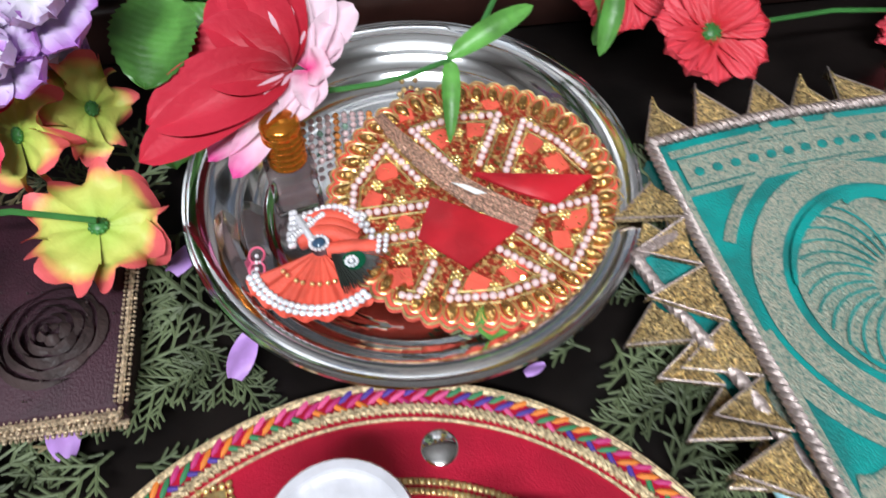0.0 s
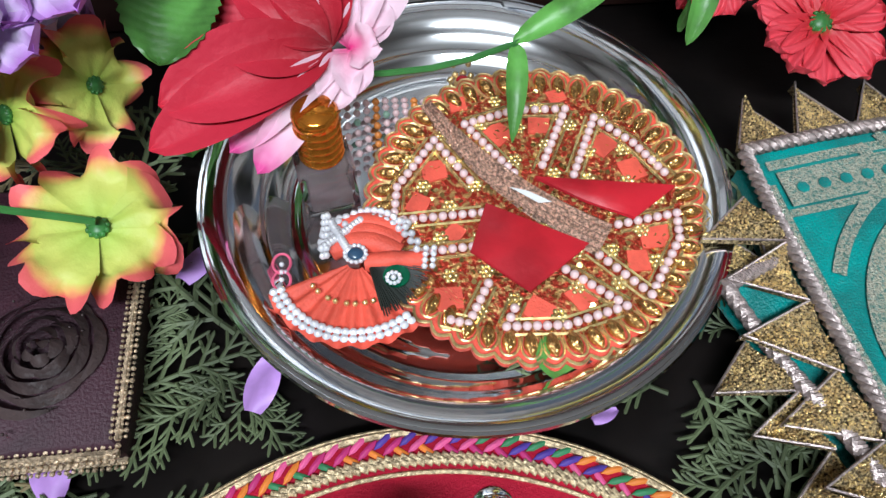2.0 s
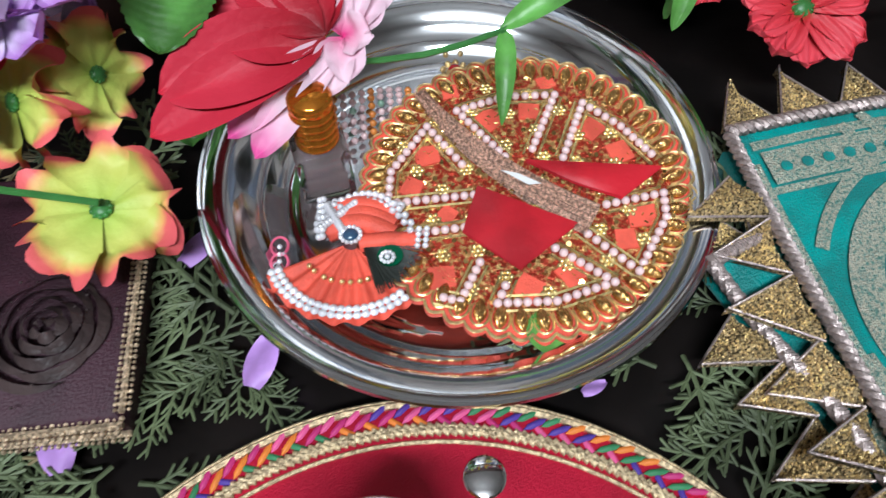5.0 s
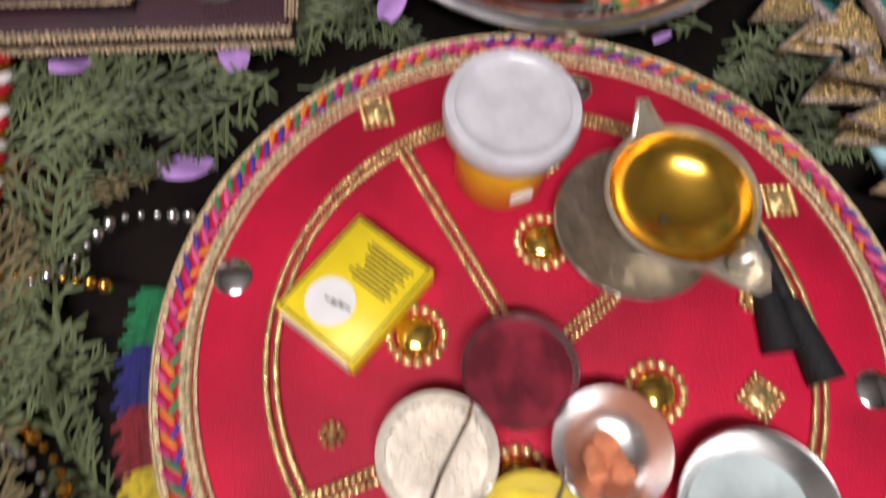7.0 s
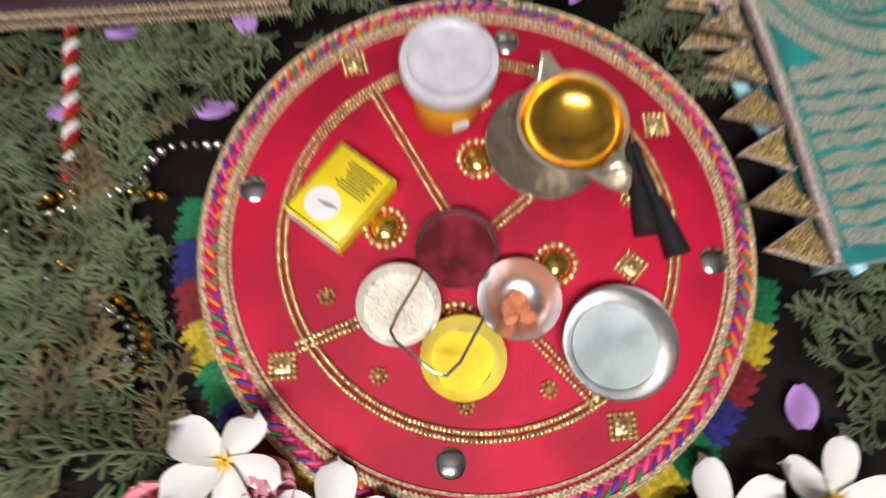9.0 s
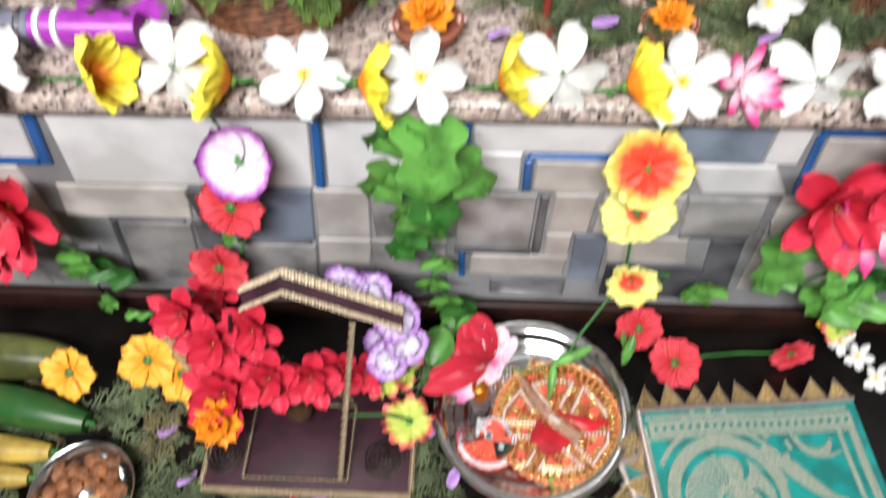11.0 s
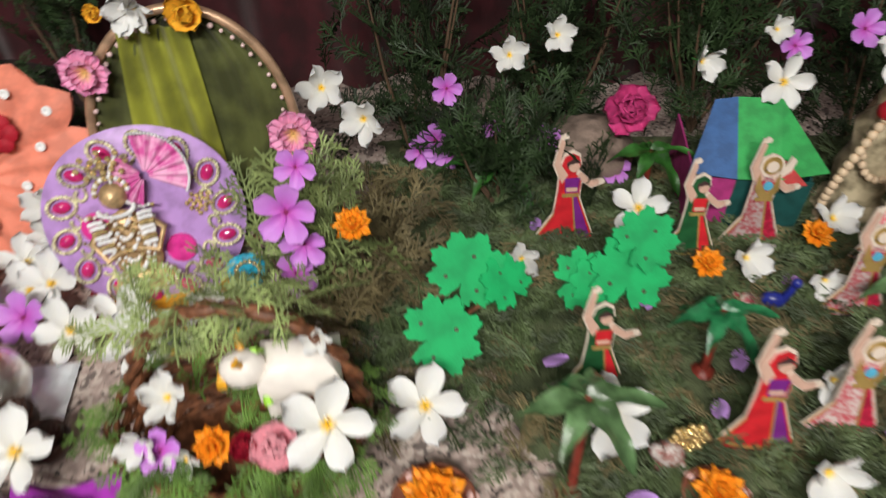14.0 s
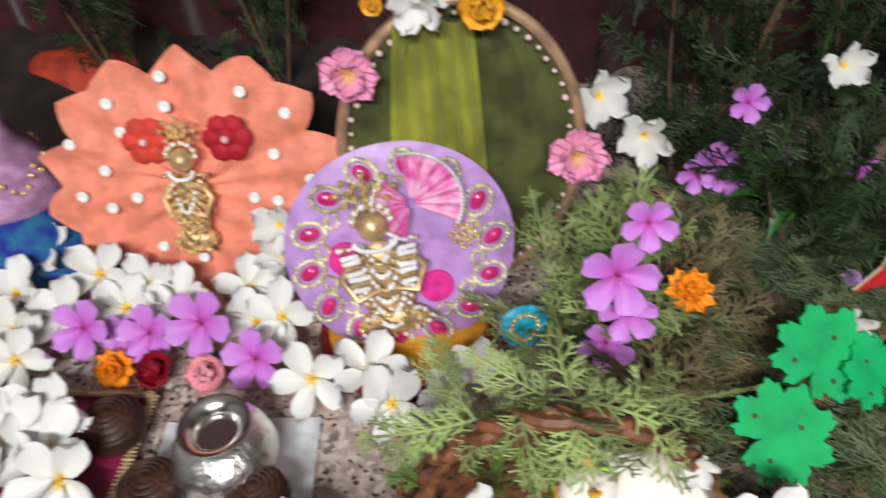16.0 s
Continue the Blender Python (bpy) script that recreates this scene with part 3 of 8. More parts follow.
# strings of pearls that frame the seven panels, each between two gold cords
cords = Mesh()
for line in (((-0.026, -0.004), (-0.067, -0.004), (-0.064, 0.014), (-0.044, 0.039), (-0.027, 0.010)), ((-0.008, 0.016), (-0.028, 0.047), (-0.002, 0.053), (0.023, 0.051), (0.004, 0.015)),
             ((0.020, 0.012), (0.036, 0.044), (0.052, 0.027), (0.065, 0.005)), ((0.035, -0.017), (0.063, -0.014), (0.061, -0.027), (0.042, -0.053), (0.020, -0.028)),
             ((0.007, -0.037), (0.030, -0.057), (0.003, -0.063), (-0.023, -0.061), (-0.016, -0.049)), ((-0.028, -0.040), (-0.039, -0.058), (-0.050, -0.054)), ((-0.069, -0.022), (-0.028, -0.021))):
    for q0, q1 in zip(line, line[1:]):
        d = math.hypot(q1[0] - q0[0], q1[1] - q0[1])
        n = max(1, round(d / 0.0046))
        ox, oy = -(q1[1] - q0[1]) / d * 0.0036, (q1[0] - q0[0]) / d * 0.0036
        for side in (-1, 1):
            cords.tube([(q0[0] + side * ox, q0[1] + side * oy, 0.0036), (q1[0] + side * ox, q1[1] + side * oy, 0.0036)], 0.0009, 5)
        for i in range(n):
            part("pearl", bead, PEARL, dress, at=pose(q0[0] + (q1[0] - q0[0]) * i / n, q0[1] + (q1[1] - q0[1]) * i / n, 0.0045))
for x, y, sz, t in ((-0.046, 0.022, 0.008, 0.5), (-0.055, 0.004, 0.007, 1.4), (-0.012, 0.040, 0.008, 2.6), (0.008, 0.043, 0.007, 0.2), (0.037, 0.028, 0.008, 1.0), (0.048, 0.012, 0.008, 2.2), (0.050, -0.024, 0.009, 0.3), (0.040, -0.036, 0.007, 1.9), (0.012, -0.050, 0.008, 0.9), (-0.008, -0.055, 0.008, 2.8), (-0.046, -0.045, 0.008, 0.4), (-0.040, -0.013, 0.006, 1.2), (0.020, 0.060, 0.006, 0.6), (-0.030, 0.060, 0.006, 2.0)):
    part("red_patch", Mesh().slab([(x + sz * math.cos(t + q), y + sz * math.sin(t + q)) for q in (0.3, 2.0, 3.6, 5.2)], 0.002, 0.0039), CORAL, dress, smooth=False)
for k in range(44):
    a, rr = k * 2.39996, 0.064 * math.sqrt((k + 0.5) / 44)
    for i in range(7):
        q = i * 1.0472
        o = 0.0026 if i < 6 else 0.0
        cords.ball((rr * math.cos(a) + o * math.cos(q), rr * math.sin(a) + o * math.sin(q), 0.0036), 0.0015 if i < 6 else 0.0018, 6, flat=0.6)
tagged(part("gold_cord", cords, mat("bright_gold_cord", (0.86, 0.62, 0.26), 0.22, 0.8, vary=0.3, scale=300), dress, "gold cords and small rosettes"), kind="stuff")
NECK = mat("rose_gold_lace", (0.56, 0.36, 0.27), 0.34, 0.7, vary=0.5, scale=700, bump=0.9, bscale=900)


def neck_band(u, v, lift=0.0):
    """A ribbed band that runs in from the edge, then bends and widens over the middle."""
    a, b, c = Vector((-0.046, 0.060)), Vector((-0.020, 0.008)), Vector((0.027, -0.025))
    p = a.lerp(b, u).lerp(b.lerp(c, u), u)
    d = ((b - a).lerp(c - b, u)).normalized()
    w = 0.0032 + 0.0052 * u
    o = w * (2 * v - 1)
    return (p.x - d.y * o, p.y + d.x * o, 0.0066 + 0.0008 * math.sin(v * 28) + lift)


g = Mesh().sheet(neck_band, 24, 20)
g.sheet(lambda u, v: neck_band(u, 1 - v, -0.0030), 24, 4)
part("gold_band", g, NECK, dress, "pinkish gold ribbed neck band")
part("paper_tag", Mesh().slab([(-0.012, 0.006), (-0.004, 0.003), (0.006, -0.004), (0.000, -0.004), (-0.006, 0.001)], 0.0080, 0.0084), WHITE, dress, "torn white paper tag", smooth=False)
for pts in ([(-0.024, -0.001), (0.019, -0.027), (-0.011, -0.047), (-0.034, -0.025)], [(0.000, 0.011), (0.065, -0.001), (0.042, -0.016), (0.022, -0.005)]):
    g = Mesh()
    g.sheet(lambda u, v, pts=pts: (*[(pts[0][k] * (1 - u) + pts[1][k] * u) * (1 - v) + (pts[3][k] * (1 - u) + pts[2][k] * u) * v for k in (0, 1)], 0.0078 + 0.002 * math.sin(math.pi * u) * math.sin(math.pi * v)), 10, 10)
    g.sheet(lambda u, v, pts=pts: (*[(pts[3][k] * (1 - u) + pts[2][k] * u) * (1 - v) + (pts[0][k] * (1 - u) + pts[1][k] * u) * v for k in (0, 1)], 0.0060), 10, 10)
    part("strap", g, SATIN, dress, "folded red satin strap")

# turban with a fan
turban = thing("turban", pose(-0.094, 0.371, 0.017, -6, 0, -10), "small coral turban with fan, rhinestone edging and peacock feather", "turban")
g = Mesh()
A0, A1 = math.radians(205), math.radians(318)
g.sheet(lambda u, v: ((0.004 + 0.036 * v) * math.cos(A0 + (A1 - A0) * u), (0.004 + 0.036 * v) * math.sin(A0 + (A1 - A0) * u), 0.008 - 0.005 * v + 0.0018 * v * math.sin(u * 44)), 60, 8)
part("fan", g, CORAL, turban, "pleated coral fan")
g = Mesh()
for k in range(20):
    for rr in (0.0375, 0.0342):
        a = A0 + (A1 - A0) * (k + 0.5) / 20
        g.ball((rr * math.cos(a), rr * math.sin(a), 0.0060), 0.0020, 7, flat=0.8)
tagged(part("rhinestone_border", g, STONE_W, turban), kind="stuff")
g = Mesh()
for k in range(3):
    g.tube([(-0.012 + 0.03 * t, 0.006 + 0.005 * k + 0.004 * math.sin(3 * t), 0.007 + 0.003 * math.sin(math.pi * t)) for t in [i / 10 for i in range(11)]], 0.0052, 8)
g.tube([(0.004, -0.001, 0.009), (0.016, 0.001, 0.010), (0.030, 0.004, 0.007)], 0.0042, 8)
part("wrap", g, CORAL, turban)
g = Mesh()
for k in range(13):
    g.ball((-0.013 + 0.0028 * k, 0.019 + 0.003 * math.sin(k * 0.7), 0.011), 0.0021, 7)
    g.ball((-0.015 + 0.0012 * k, 0.002 + 0.0014 * k, 0.0135), 0.0021, 7)
    g.ball((-0.013 + 0.0008 * k, 0.016 - 0.0012 * k, 0.0138), 0.0021, 7)
for k in range(15):
    t = k / 14
    for o in (0.0, 0.0042):
        g.ball((-0.016 + 0.042 * t, 0.022 + o - 0.016 * (2 * t - 1) ** 2, 0.0125), 0.0019, 7)
for k in range(7):
    for o in (0.0, 0.0040):
        g.ball((-0.017 + 0.4 * o + 0.0005 * k, 0.004 - 0.0036 * k + 0.016, 0.0128 + o * 0.2), 0.0018, 7)
for k in range(4):
    g.ball((0.030, -0.002 + 0.0032 * k, 0.0115), 0.0016, 6)
    g.ball((0.0335, -0.001 + 0.0032 * k, 0.0108), 0.0016, 6)
for a in range(14):
    g.ball((0.0045 * math.cos(a * 0.449), 0.0045 * math.sin(a * 0.449), 0.014), 0.0012, 6)
tagged(part("rhinestone_trim", g, STONE_W, turban), kind="stuff")
part("blue_stone", Mesh().ball((0, 0, 0.0142), 0.0036, 12, flat=0.5), BLUEGEM, turban)
g = Mesh()
for k in range(60):
    a, ln = math.radians(-70 + 75 * k / 60), 0.024 + rng.uniform(-0.003, 0.003)
    g.tube([(0.006, -0.002, 0.010), (0.006 + ln * 0.5 * math.cos(a), -0.002 + ln * 0.5 * math.sin(a), 0.0105), (0.006 + ln * math.cos(a), -0.002 + ln * math.sin(a), 0.008)], 0.0007, 4, taper=0.4)
tagged(part("feather", g, mat("peacock_barbs", (0.02, 0.024, 0.02), 0.5, vary=0.5), turban, "dark green peacock feather tuft"), kind="stuff")
g = Mesh().slab(circle(0.0058, 16, 0.0185, -0.008), 0.0105, 0.0113)
part("feather_eye", g, mat("peacock_eye", (0.0, 0.10, 0.04), 0.25, 0.5), turban)
g = Mesh()
for a in range(10):
    g.ball((0.0175 + 0.0028 * math.cos(a * 0.628), -0.010 + 0.0028 * math.sin(a * 0.628), 0.0125), 0.0011, 6)
g.ball((0.0175, -0.010, 0.0128), 0.0014, 8)
tagged(part("feather_brooch", g, STONE_W, turban), kind="stuff")
g = Mesh()
for a in (226, 250, 272, 292):
    q = math.radians(a)
    for dx in (-0.0018, 0.0018):
        g.ball((0.022 * math.cos(q) + dx * math.sin(q), 0.022 * math.sin(q) - dx * math.cos(q), 0.0085), 0.0014, 6)
tagged(part("gold_sequins", g, GOLD, turban), kind="stuff")

# earring
ear = thing("ear_drop", (-0.128, 0.376, 0.012), "small pink and silver jewelled ear drop in the plate", "earring")
g = Mesh()
for yy in (-0.0045, 0.0045):
    g.tube([(0.0040 * math.cos(t), yy + 0.005 * math.sin(t), 0.002) for t in [i * 0.4488 for i in range(14)]], 0.0007, 5, closed=True)
part("pink_loops", g, mat("pink_enamel", (0.7, 0.12, 0.22), 0.3), ear)
g = Mesh()
for yy in (-0.004, 0.0, 0.004):
    g.ball((0, yy, 0.002), 0.0013, 6)
    g.ball((0.0018, 0.0, 0.002), 0.0011, 6)
part("silver_beads", g, STONE_W, ear)

# perfume bottle
bottle = thing("perfume_bottle", pose(-0.106, 0.421, 0.005, 0, 0, 12), "small clear square glass perfume bottle with ribbed amber gold cap", "bottle")
g = Mesh().box(0, 0, 0.017, 0.026, 0.022, 0.034, bevel=0.003)
part("glass", g, GLASS, bottle)
part("perfume", Mesh().box(0, 0, 0.012, 0.020, 0.016, 0.016, bevel=0.002), PERFUME, bottle)
pr = [(1e-6, 0.034), (0.0085, 0.034)]
for k in range(5):
    pr += [(0.0104, 0.0365 + k * 0.0046), (0.0104, 0.0378 + k * 0.0046), (0.0084, 0.0395 + k * 0.0046)]
pr += [(0.0102, 0.059), (0.0102, 0.063), (0.0085, 0.065), (1e-6, 0.0655)]
part("cap", Mesh().lathe(pr, 24), mat("amber_cap", (0.75, 0.27, 0.03), 0.14, 0.85, vary=0.1), bottle)

# bead necklace and crown jewel
neck = thing("bead_necklace", (-0.078, 0.452, 0.008), "string necklace of tiny pearl and orange beads in the plate", "necklace")
gs = [Mesh(), Mesh(), Mesh()]
for row in range(6):
    for k in range(11):
        t = k / 10
        x, y = -0.022 + 0.05 * t, 0.018 - 0.007 * row * (1 - 0.55 * t) + 0.004 * math.sin(3 * t)
        gs[1 if k in (0, 4, 8) else 2 if row == 2 and k % 3 == 2 else 0].ball((x, y, 0.006 + 0.001 * math.sin(row)), 0.0021, 6)
tagged(part("pearl_string", gs[0], PEARL, neck), kind="stuff")
part("orange_bead", gs[1], mat("orange_bead", (0.7, 0.25, 0.05), 0.25), neck)
part("green_bead", gs[2], mat("green_bead", (0.25, 0.4, 0.3), 0.25), neck)
jew = thing("crown_jewel", (-0.034, 0.478, 0.010), "small gold crown jewel set with red stones", "jewel")
g = Mesh()
for a in range(9):
    g.ball((0.0065 * math.cos(a * 0.698), 0.0065 * math.sin(a * 0.698), 0.010), 0.002, 6)
g.lathe([(0.003, 0), (0.006, 0.004), (0.0045, 0.010), (0.001, 0.012)], 12)
g.ball((-0.004, 0.009, 0.014), 0.0018, 6)
g.ball((0.004, 0.009, 0.014), 0.0018, 6)
part("gold_setting", g, GOLD, jew)
part("red_stone", Mesh().ball((0, 0, 0.012), 0.0035, 8, flat=0.6), mat("ruby", (0.4, 0.01, 0.02), 0.1, coat=1), jew)
# leaf under the dress
lf = Mesh().sheet(lambda u, v: ((v - 0.5) * 0.03 * math.sin(math.pi * min(0.98, u + 0.02)), -0.030 * u, 0.004 + 0.003 * math.sin(5 * u + 2 * v)), 12, 6)
solid("green_leaf", lf, LEAF, (-0.010, 0.338, 0.012, 0, 4, 10), "green leaf tucked under the dress on the plate", "leaf")

# ---- the red ritual platter ----
TX, TY, TR = -0.078, 0.134, 0.163
tray = thing("ritual_platter", (TX, TY, 0.004), "round crimson velvet platter with braided border and gold lace", "platter")
part("velvet_disc", Mesh().lathe([(1e-6, 0.0), (TR - 0.004, 0.0), (TR, 0.004), (TR, 0.010), (TR - 0.003, 0.0125), (1e-6, 0.0125)], 120), RED, tray)
BRAID = [mat("braid_magenta", (0.48, 0.03, 0.17), 0.6, vary=0.1), mat("braid_orange", (0.75, 0.22, 0.03), 0.6), mat("braid_green", (0.05, 0.22, 0.09), 0.6), mat("braid_violet", (0.08, 0.04, 0.30), 0.6), mat("braid_pink", (0.7, 0.1, 0.28), 0.6)]
strand = [Mesh().join(Mesh().ball((0, 0, 0), 0.0024, 6, flat=0.45), Matrix.Diagonal((2.3, 0.62, 1, 1))).data("braid_strand", m) for m in BRAID]
for i in range(297):
    a = 2 * math.pi * i / 297
    row = i % 3 - 1
    rr = TR - 0.0052 + 0.0029 * row
    part("braid_strand", strand[(i * 7 // 4 + (i % 3) * 2) % 5], None, tray, at=pose(rr * math.cos(a), rr * math.sin(a), 0.0128 + 0.0006 * (row == 0), 0, 0, math.degrees(a) + 90 + (38 if row >= 0 else -38)))
g = Mesh()
for i in range(300):
    a = 2 * math.pi * i / 300
    g.box(0, 0, 0, 0.0072, 0.0030, 0.0026, pose((TR - 0.0125) * math.cos(a), (TR - 0.0115) * math.sin(a), 0.0134, 0, 0, math.degrees(a) + 62), bevel=0.0006)
g.tube(circle(TR - 0.0002, 110, z=0.0122), 0.0016, 5, closed=True)
g.tube(circle(TR + 0.0016, 110, z=0.0108), 0.0014, 5, closed=True)
g.tube(circle(TR - 0.0165, 110, z=0.0132), 0.0010, 5, closed=True)
part("outer_lace", g, LACE, tray, "gold lace inside the braid")
g = Mesh()


def chain(pts):
    for (x, y), (x2, y2) in zip(pts, pts[1:]):
        d, a = math.hypot(x2 - x, y2 - y), math.atan2(y2 - y, x2 - x)
        for s in range(max(1, round(d / 0.0028))):
            f = s / max(1, round(d / 0.0028))
            for o in (-0.0021, 0.0021):
                g.box(x + (x2 - x) * f - o * math.sin(a), y + (y2 - y) * f + o * math.cos(a), 0.0138, 0.0026, 0.0030, 0.002, bevel=0.0006)


RI = 0.116
chain([(RI * math.cos(2 * math.pi * i / 72), RI * math.sin(2 * math.pi * i / 72)) for i in range(73)])
for x, y, x2, y2 in ((-0.134, 0.232, -0.094, 0.146), (-0.030, 0.168, -0.070, 0.138), (-0.186, 0.076, -0.150, 0.088), (-0.052, 0.070, -0.022, 0.030)):
    chain([(x - TX, y - TY), (x2 - TX, y2 - TY)])
tagged(part("inner_lace", g, GOLD, tray, "gold sequin lace ring with spokes"), kind="stuff")


GEMGOLD = mat("gold_gem", (0.80, 0.52, 0.11), 0.12, 0.95, vary=0.1)


def on_tray(x, y):
    return x - TX, y - TY


for x, y in ((-0.211, 0.174), (0.059, 0.108), (-0.106, 0.006), (-0.048, 0.264)):
    cx, cy = on_tray(x, y)
    part("mirror_disc", Mesh().lathe([(0.0085, 0.0125), (0.0085, 0.0135), (0.0075, 0.0142), (1e-6, 0.0142)], 24, pose(cx, cy, 0)), MIRROR, tray, "small round mirror")
for x, y in ((-0.133, 0.143), (-0.074, 0.183), (-0.035, 0.113), (-0.096, 0.082)):
    cx, cy = on_tray(x, y)
    g = Mesh()
    for k in range(16):
        a = k * 0.3927
        g.ball((cx + 0.0118 * math.cos(a), cy + 0.0118 * math.sin(a), 0.0145), 0.0023, 6, flat=0.6)
    tagged(part("gold_flower", g, GOLD, tray), kind="stuff")
    part("gold_gem", Mesh().ball((cx, cy, 0.0125), 0.0095, 16, flat=0.5), GEMGOLD, tray, "domed golden gem")
for x, y, rot in ((-0.146, 0.254, 10), (0.039, 0.198, 0), (0.009, 0.108, 45), (-0.195, 0.066, 0), (-0.010, 0.018, 0), (-0.072, 0.222, 40)):
    cx, cy = on_tray(x, y)
    g = Mesh()
    at = pose(cx, cy, 0.0138, 0, 0, rot)
    for i in range(-2, 3):
        for j in range(-2, 3):
            if max(abs(i), abs(j)) == 2:
                g.ball((i * 0.0033, j * 0.0033, 0), 0.0017, 6, at, 0.7)
    g.box(0, 0, 0, 0.010, 0.010, 0.002, at, bevel=0.0008)
    g.ball((0, 0, 0.001), 0.003, 8, at, 0.6)
    tagged(part("square_gold_patch", g, GOLD, tray), kind="stuff")
for x, y in ((-0.169, 0.104), (-0.142, 0.056), (-0.048, 0.041), (0.014, 0.150), (-0.095, 0.036)):
    cx, cy = on_tray(x, y)
    g = Mesh()
    for k in range(8):
        g.ball((cx + 0.0042 * math.cos(k * 0.785), cy + 0.0042 * math.sin(k * 0.785), 0.0138), 0.0016, 6)
    g.ball((cx, cy, 0.014), 0.0026, 8)
    tagged(part("small_gold_patch", g, GOLD, tray), kind="stuff")
FR = [mat("fringe_" + nm, c, 0.7, vary=0.25, scale=200, bump=0.5, bscale=500) for nm, c in (("green", (0.005, 0.14, 0.05)), ("navy", (0.015, 0.015, 0.12)), ("maroon", (0.16, 0.01, 0.015)), ("yellow", (0.48, 0.36, 0.02)))]
tuft = []
for m in FR:
    g = Mesh()
    for k in range(14):
        y = -0.0126 + 0.00194 * k
        g.tube([(-0.004, y * 0.88, 0.005), (0.008, y, 0.0055 - 0.001 * (k % 2)), (0.013, y * 1.05, 0.001), (0.0165 + 0.0014 * (k * 5 % 4), y * 1.08 + 0.0008 * (k % 3), 0.0)], 0.0016, 5)
    tuft.append(g.data("fringe_tuft", m))
for i in range(42):
    a = 360 * i / 42
    if math.sin(radians(a)) > (-0.25 if math.cos(radians(a)) > 0 else 0.15):
        continue
    part("fringe_tuft", tuft[i % 4], None, tray, at=pose(TR * math.cos(radians(a)), TR * math.sin(radians(a)), 0.001, 0, 0, a))
ZT = 0.0168

# jar of yellow powder
jar = thing("powder_jar", pose(-0.090, 0.221, ZT) @ Matrix.Scale(1.05, 4), "yellow plastic jar with frosted white screw lid", "jar")
part("body", Mesh().lathe([(1e-6, 0), (0.019, 0), (0.021, 0.002), (0.021, 0.039), (0.019, 0.042), (1e-6, 0.042)], 32), YJAR, jar)
part("lid", Mesh().lathe([(0.0215, 0.0405), (0.0262, 0.0410), (0.0272, 0.0425), (0.0272, 0.0495), (0.0262, 0.0515), (0.0228, 0.0520), (0.0218, 0.0508), (0.018, 0.0503), (0.008, 0.0506), (1e-6, 0.0505)], 40), FROST, jar, "frosted white lid with raised rim")
part("price_label", Mesh().box(0, 0, 0, 0.010, 0.0008, 0.007, pose(0.006, -0.0205, 0.012, 0, 0, 16)), WHITE, jar)

# match box
mbox = thing("match_box", pose(-0.157, 0.160, ZT, 0, 0, -42) @ Matrix.Diagonal((1, 1, 1.25, 1)), "yellow matchbox with white round emblem and dark print", "matchbox")
part("sleeve", Mesh().box(0, 0, 0.007, 0.041, 0.052, 0.014, bevel=0.0006), YELLOW, mbox)
part("tray_end", Mesh().box(0, -0.0262, 0.0068, 0.036, 0.001, 0.011), mat("pale_card", (0.68, 0.6, 0.52), 0.7), mbox)
part("striking_side", Mesh().box(-0.0206, 0, 0.007, 0.0008, 0.05, 0.010), mat("strip_pale", (0.62, 0.45, 0.36), 0.7), mbox)
part("emblem", Mesh().slab(circle(0.0105, 28, -0.004, -0.011), 0.0141, 0.0145), WHITE, mbox, "white round emblem")
g = Mesh()
for k in range(3):
    g.box(-0.004 + 0.003 * k, -0.011 + 0.001 * k, 0.0147, 0.006, 0.0006, 0.0005, pose(0, 0, 0, 0, 0, 0))
for sx, sy, w, h in ((0, 0.0245, 0.038, 0.0006), (0, -0.0245, 0.038, 0.0006), (0.019, 0, 0.0006, 0.049), (-0.019, 0, 0.0006, 0.049)):
    g.box(sx, sy, 0.0143, w, h, 0.0004)
for k in range(9):
    g.box(0.004 + rng.uniform(-0.002, 0.002), 0.003 + 0.002 * k, 0.0143, 0.020 + rng.uniform(-0.006, 0.004), 0.0008, 0.0004)
part("printed_text", g, INK, mbox)

# brass lamp
lamp = thing("brass_oil_lamp", (-0.022, 0.186, ZT), "brass oil lamp with round shiny golden bowl on a saucer", "oil lamp")
part("saucer", Mesh().lathe([(1e-6, 0.002), (0.022, 0.002), (0.034, 0.007), (0.037, 0.010), (0.036, 0.011), (0.03, 0.0075), (0.02, 0.0045), (1e-6, 0.0045)], 48, pose(-0.011, 0.001, 0)), mat("engraved_metal", (0.66, 0.62, 0.55), 0.3, 0.95, vary=0.1, scale=120, bump=0.6, bscale=180), lamp, "engraved brass saucer")
S1, S2 = radians(-62), radians(108)


def lamp_rim(a):
    near = lambda q, w: math.exp(-(((a - q + math.pi) % (2 * math.pi) - math.pi) / w) ** 2)
    return 0.0310 * (1 + 0.60 * near(S1, 0.24) + 0.36 * near(S2, 0.13)), 0.038 + 0.002 * near(S1, 0.20) + 0.010 * near(S2, 0.13)


def lamp_in(u, v):
    r = 0.0302 * v
    return (r * math.cos(2 * math.pi * u), r * math.sin(2 * math.pi * u), 0.0370 - 0.017 * math.sqrt(max(0.0, 1 - 0.985 * v * v)))


def lamp_brim(u, v):
    r, z = lamp_rim(2 * math.pi * u)
    r, z = 0.0300 + (r * 1.01 - 0.0300) * v, 0.0350 + (z - 0.0350) * v
    return (r * math.cos(2 * math.pi * u), r * math.sin(2 * math.pi * u), z)


def lamp_out(u, v):
    r, z = lamp_rim(2 * math.pi * u)
    f = 1.02 * (0.35 + 0.65 * v ** 0.6)
    return (r * f * math.cos(2 * math.pi * u), r * f * math.sin(2 * math.pi * u), 0.005 + (z - 0.005) * v)


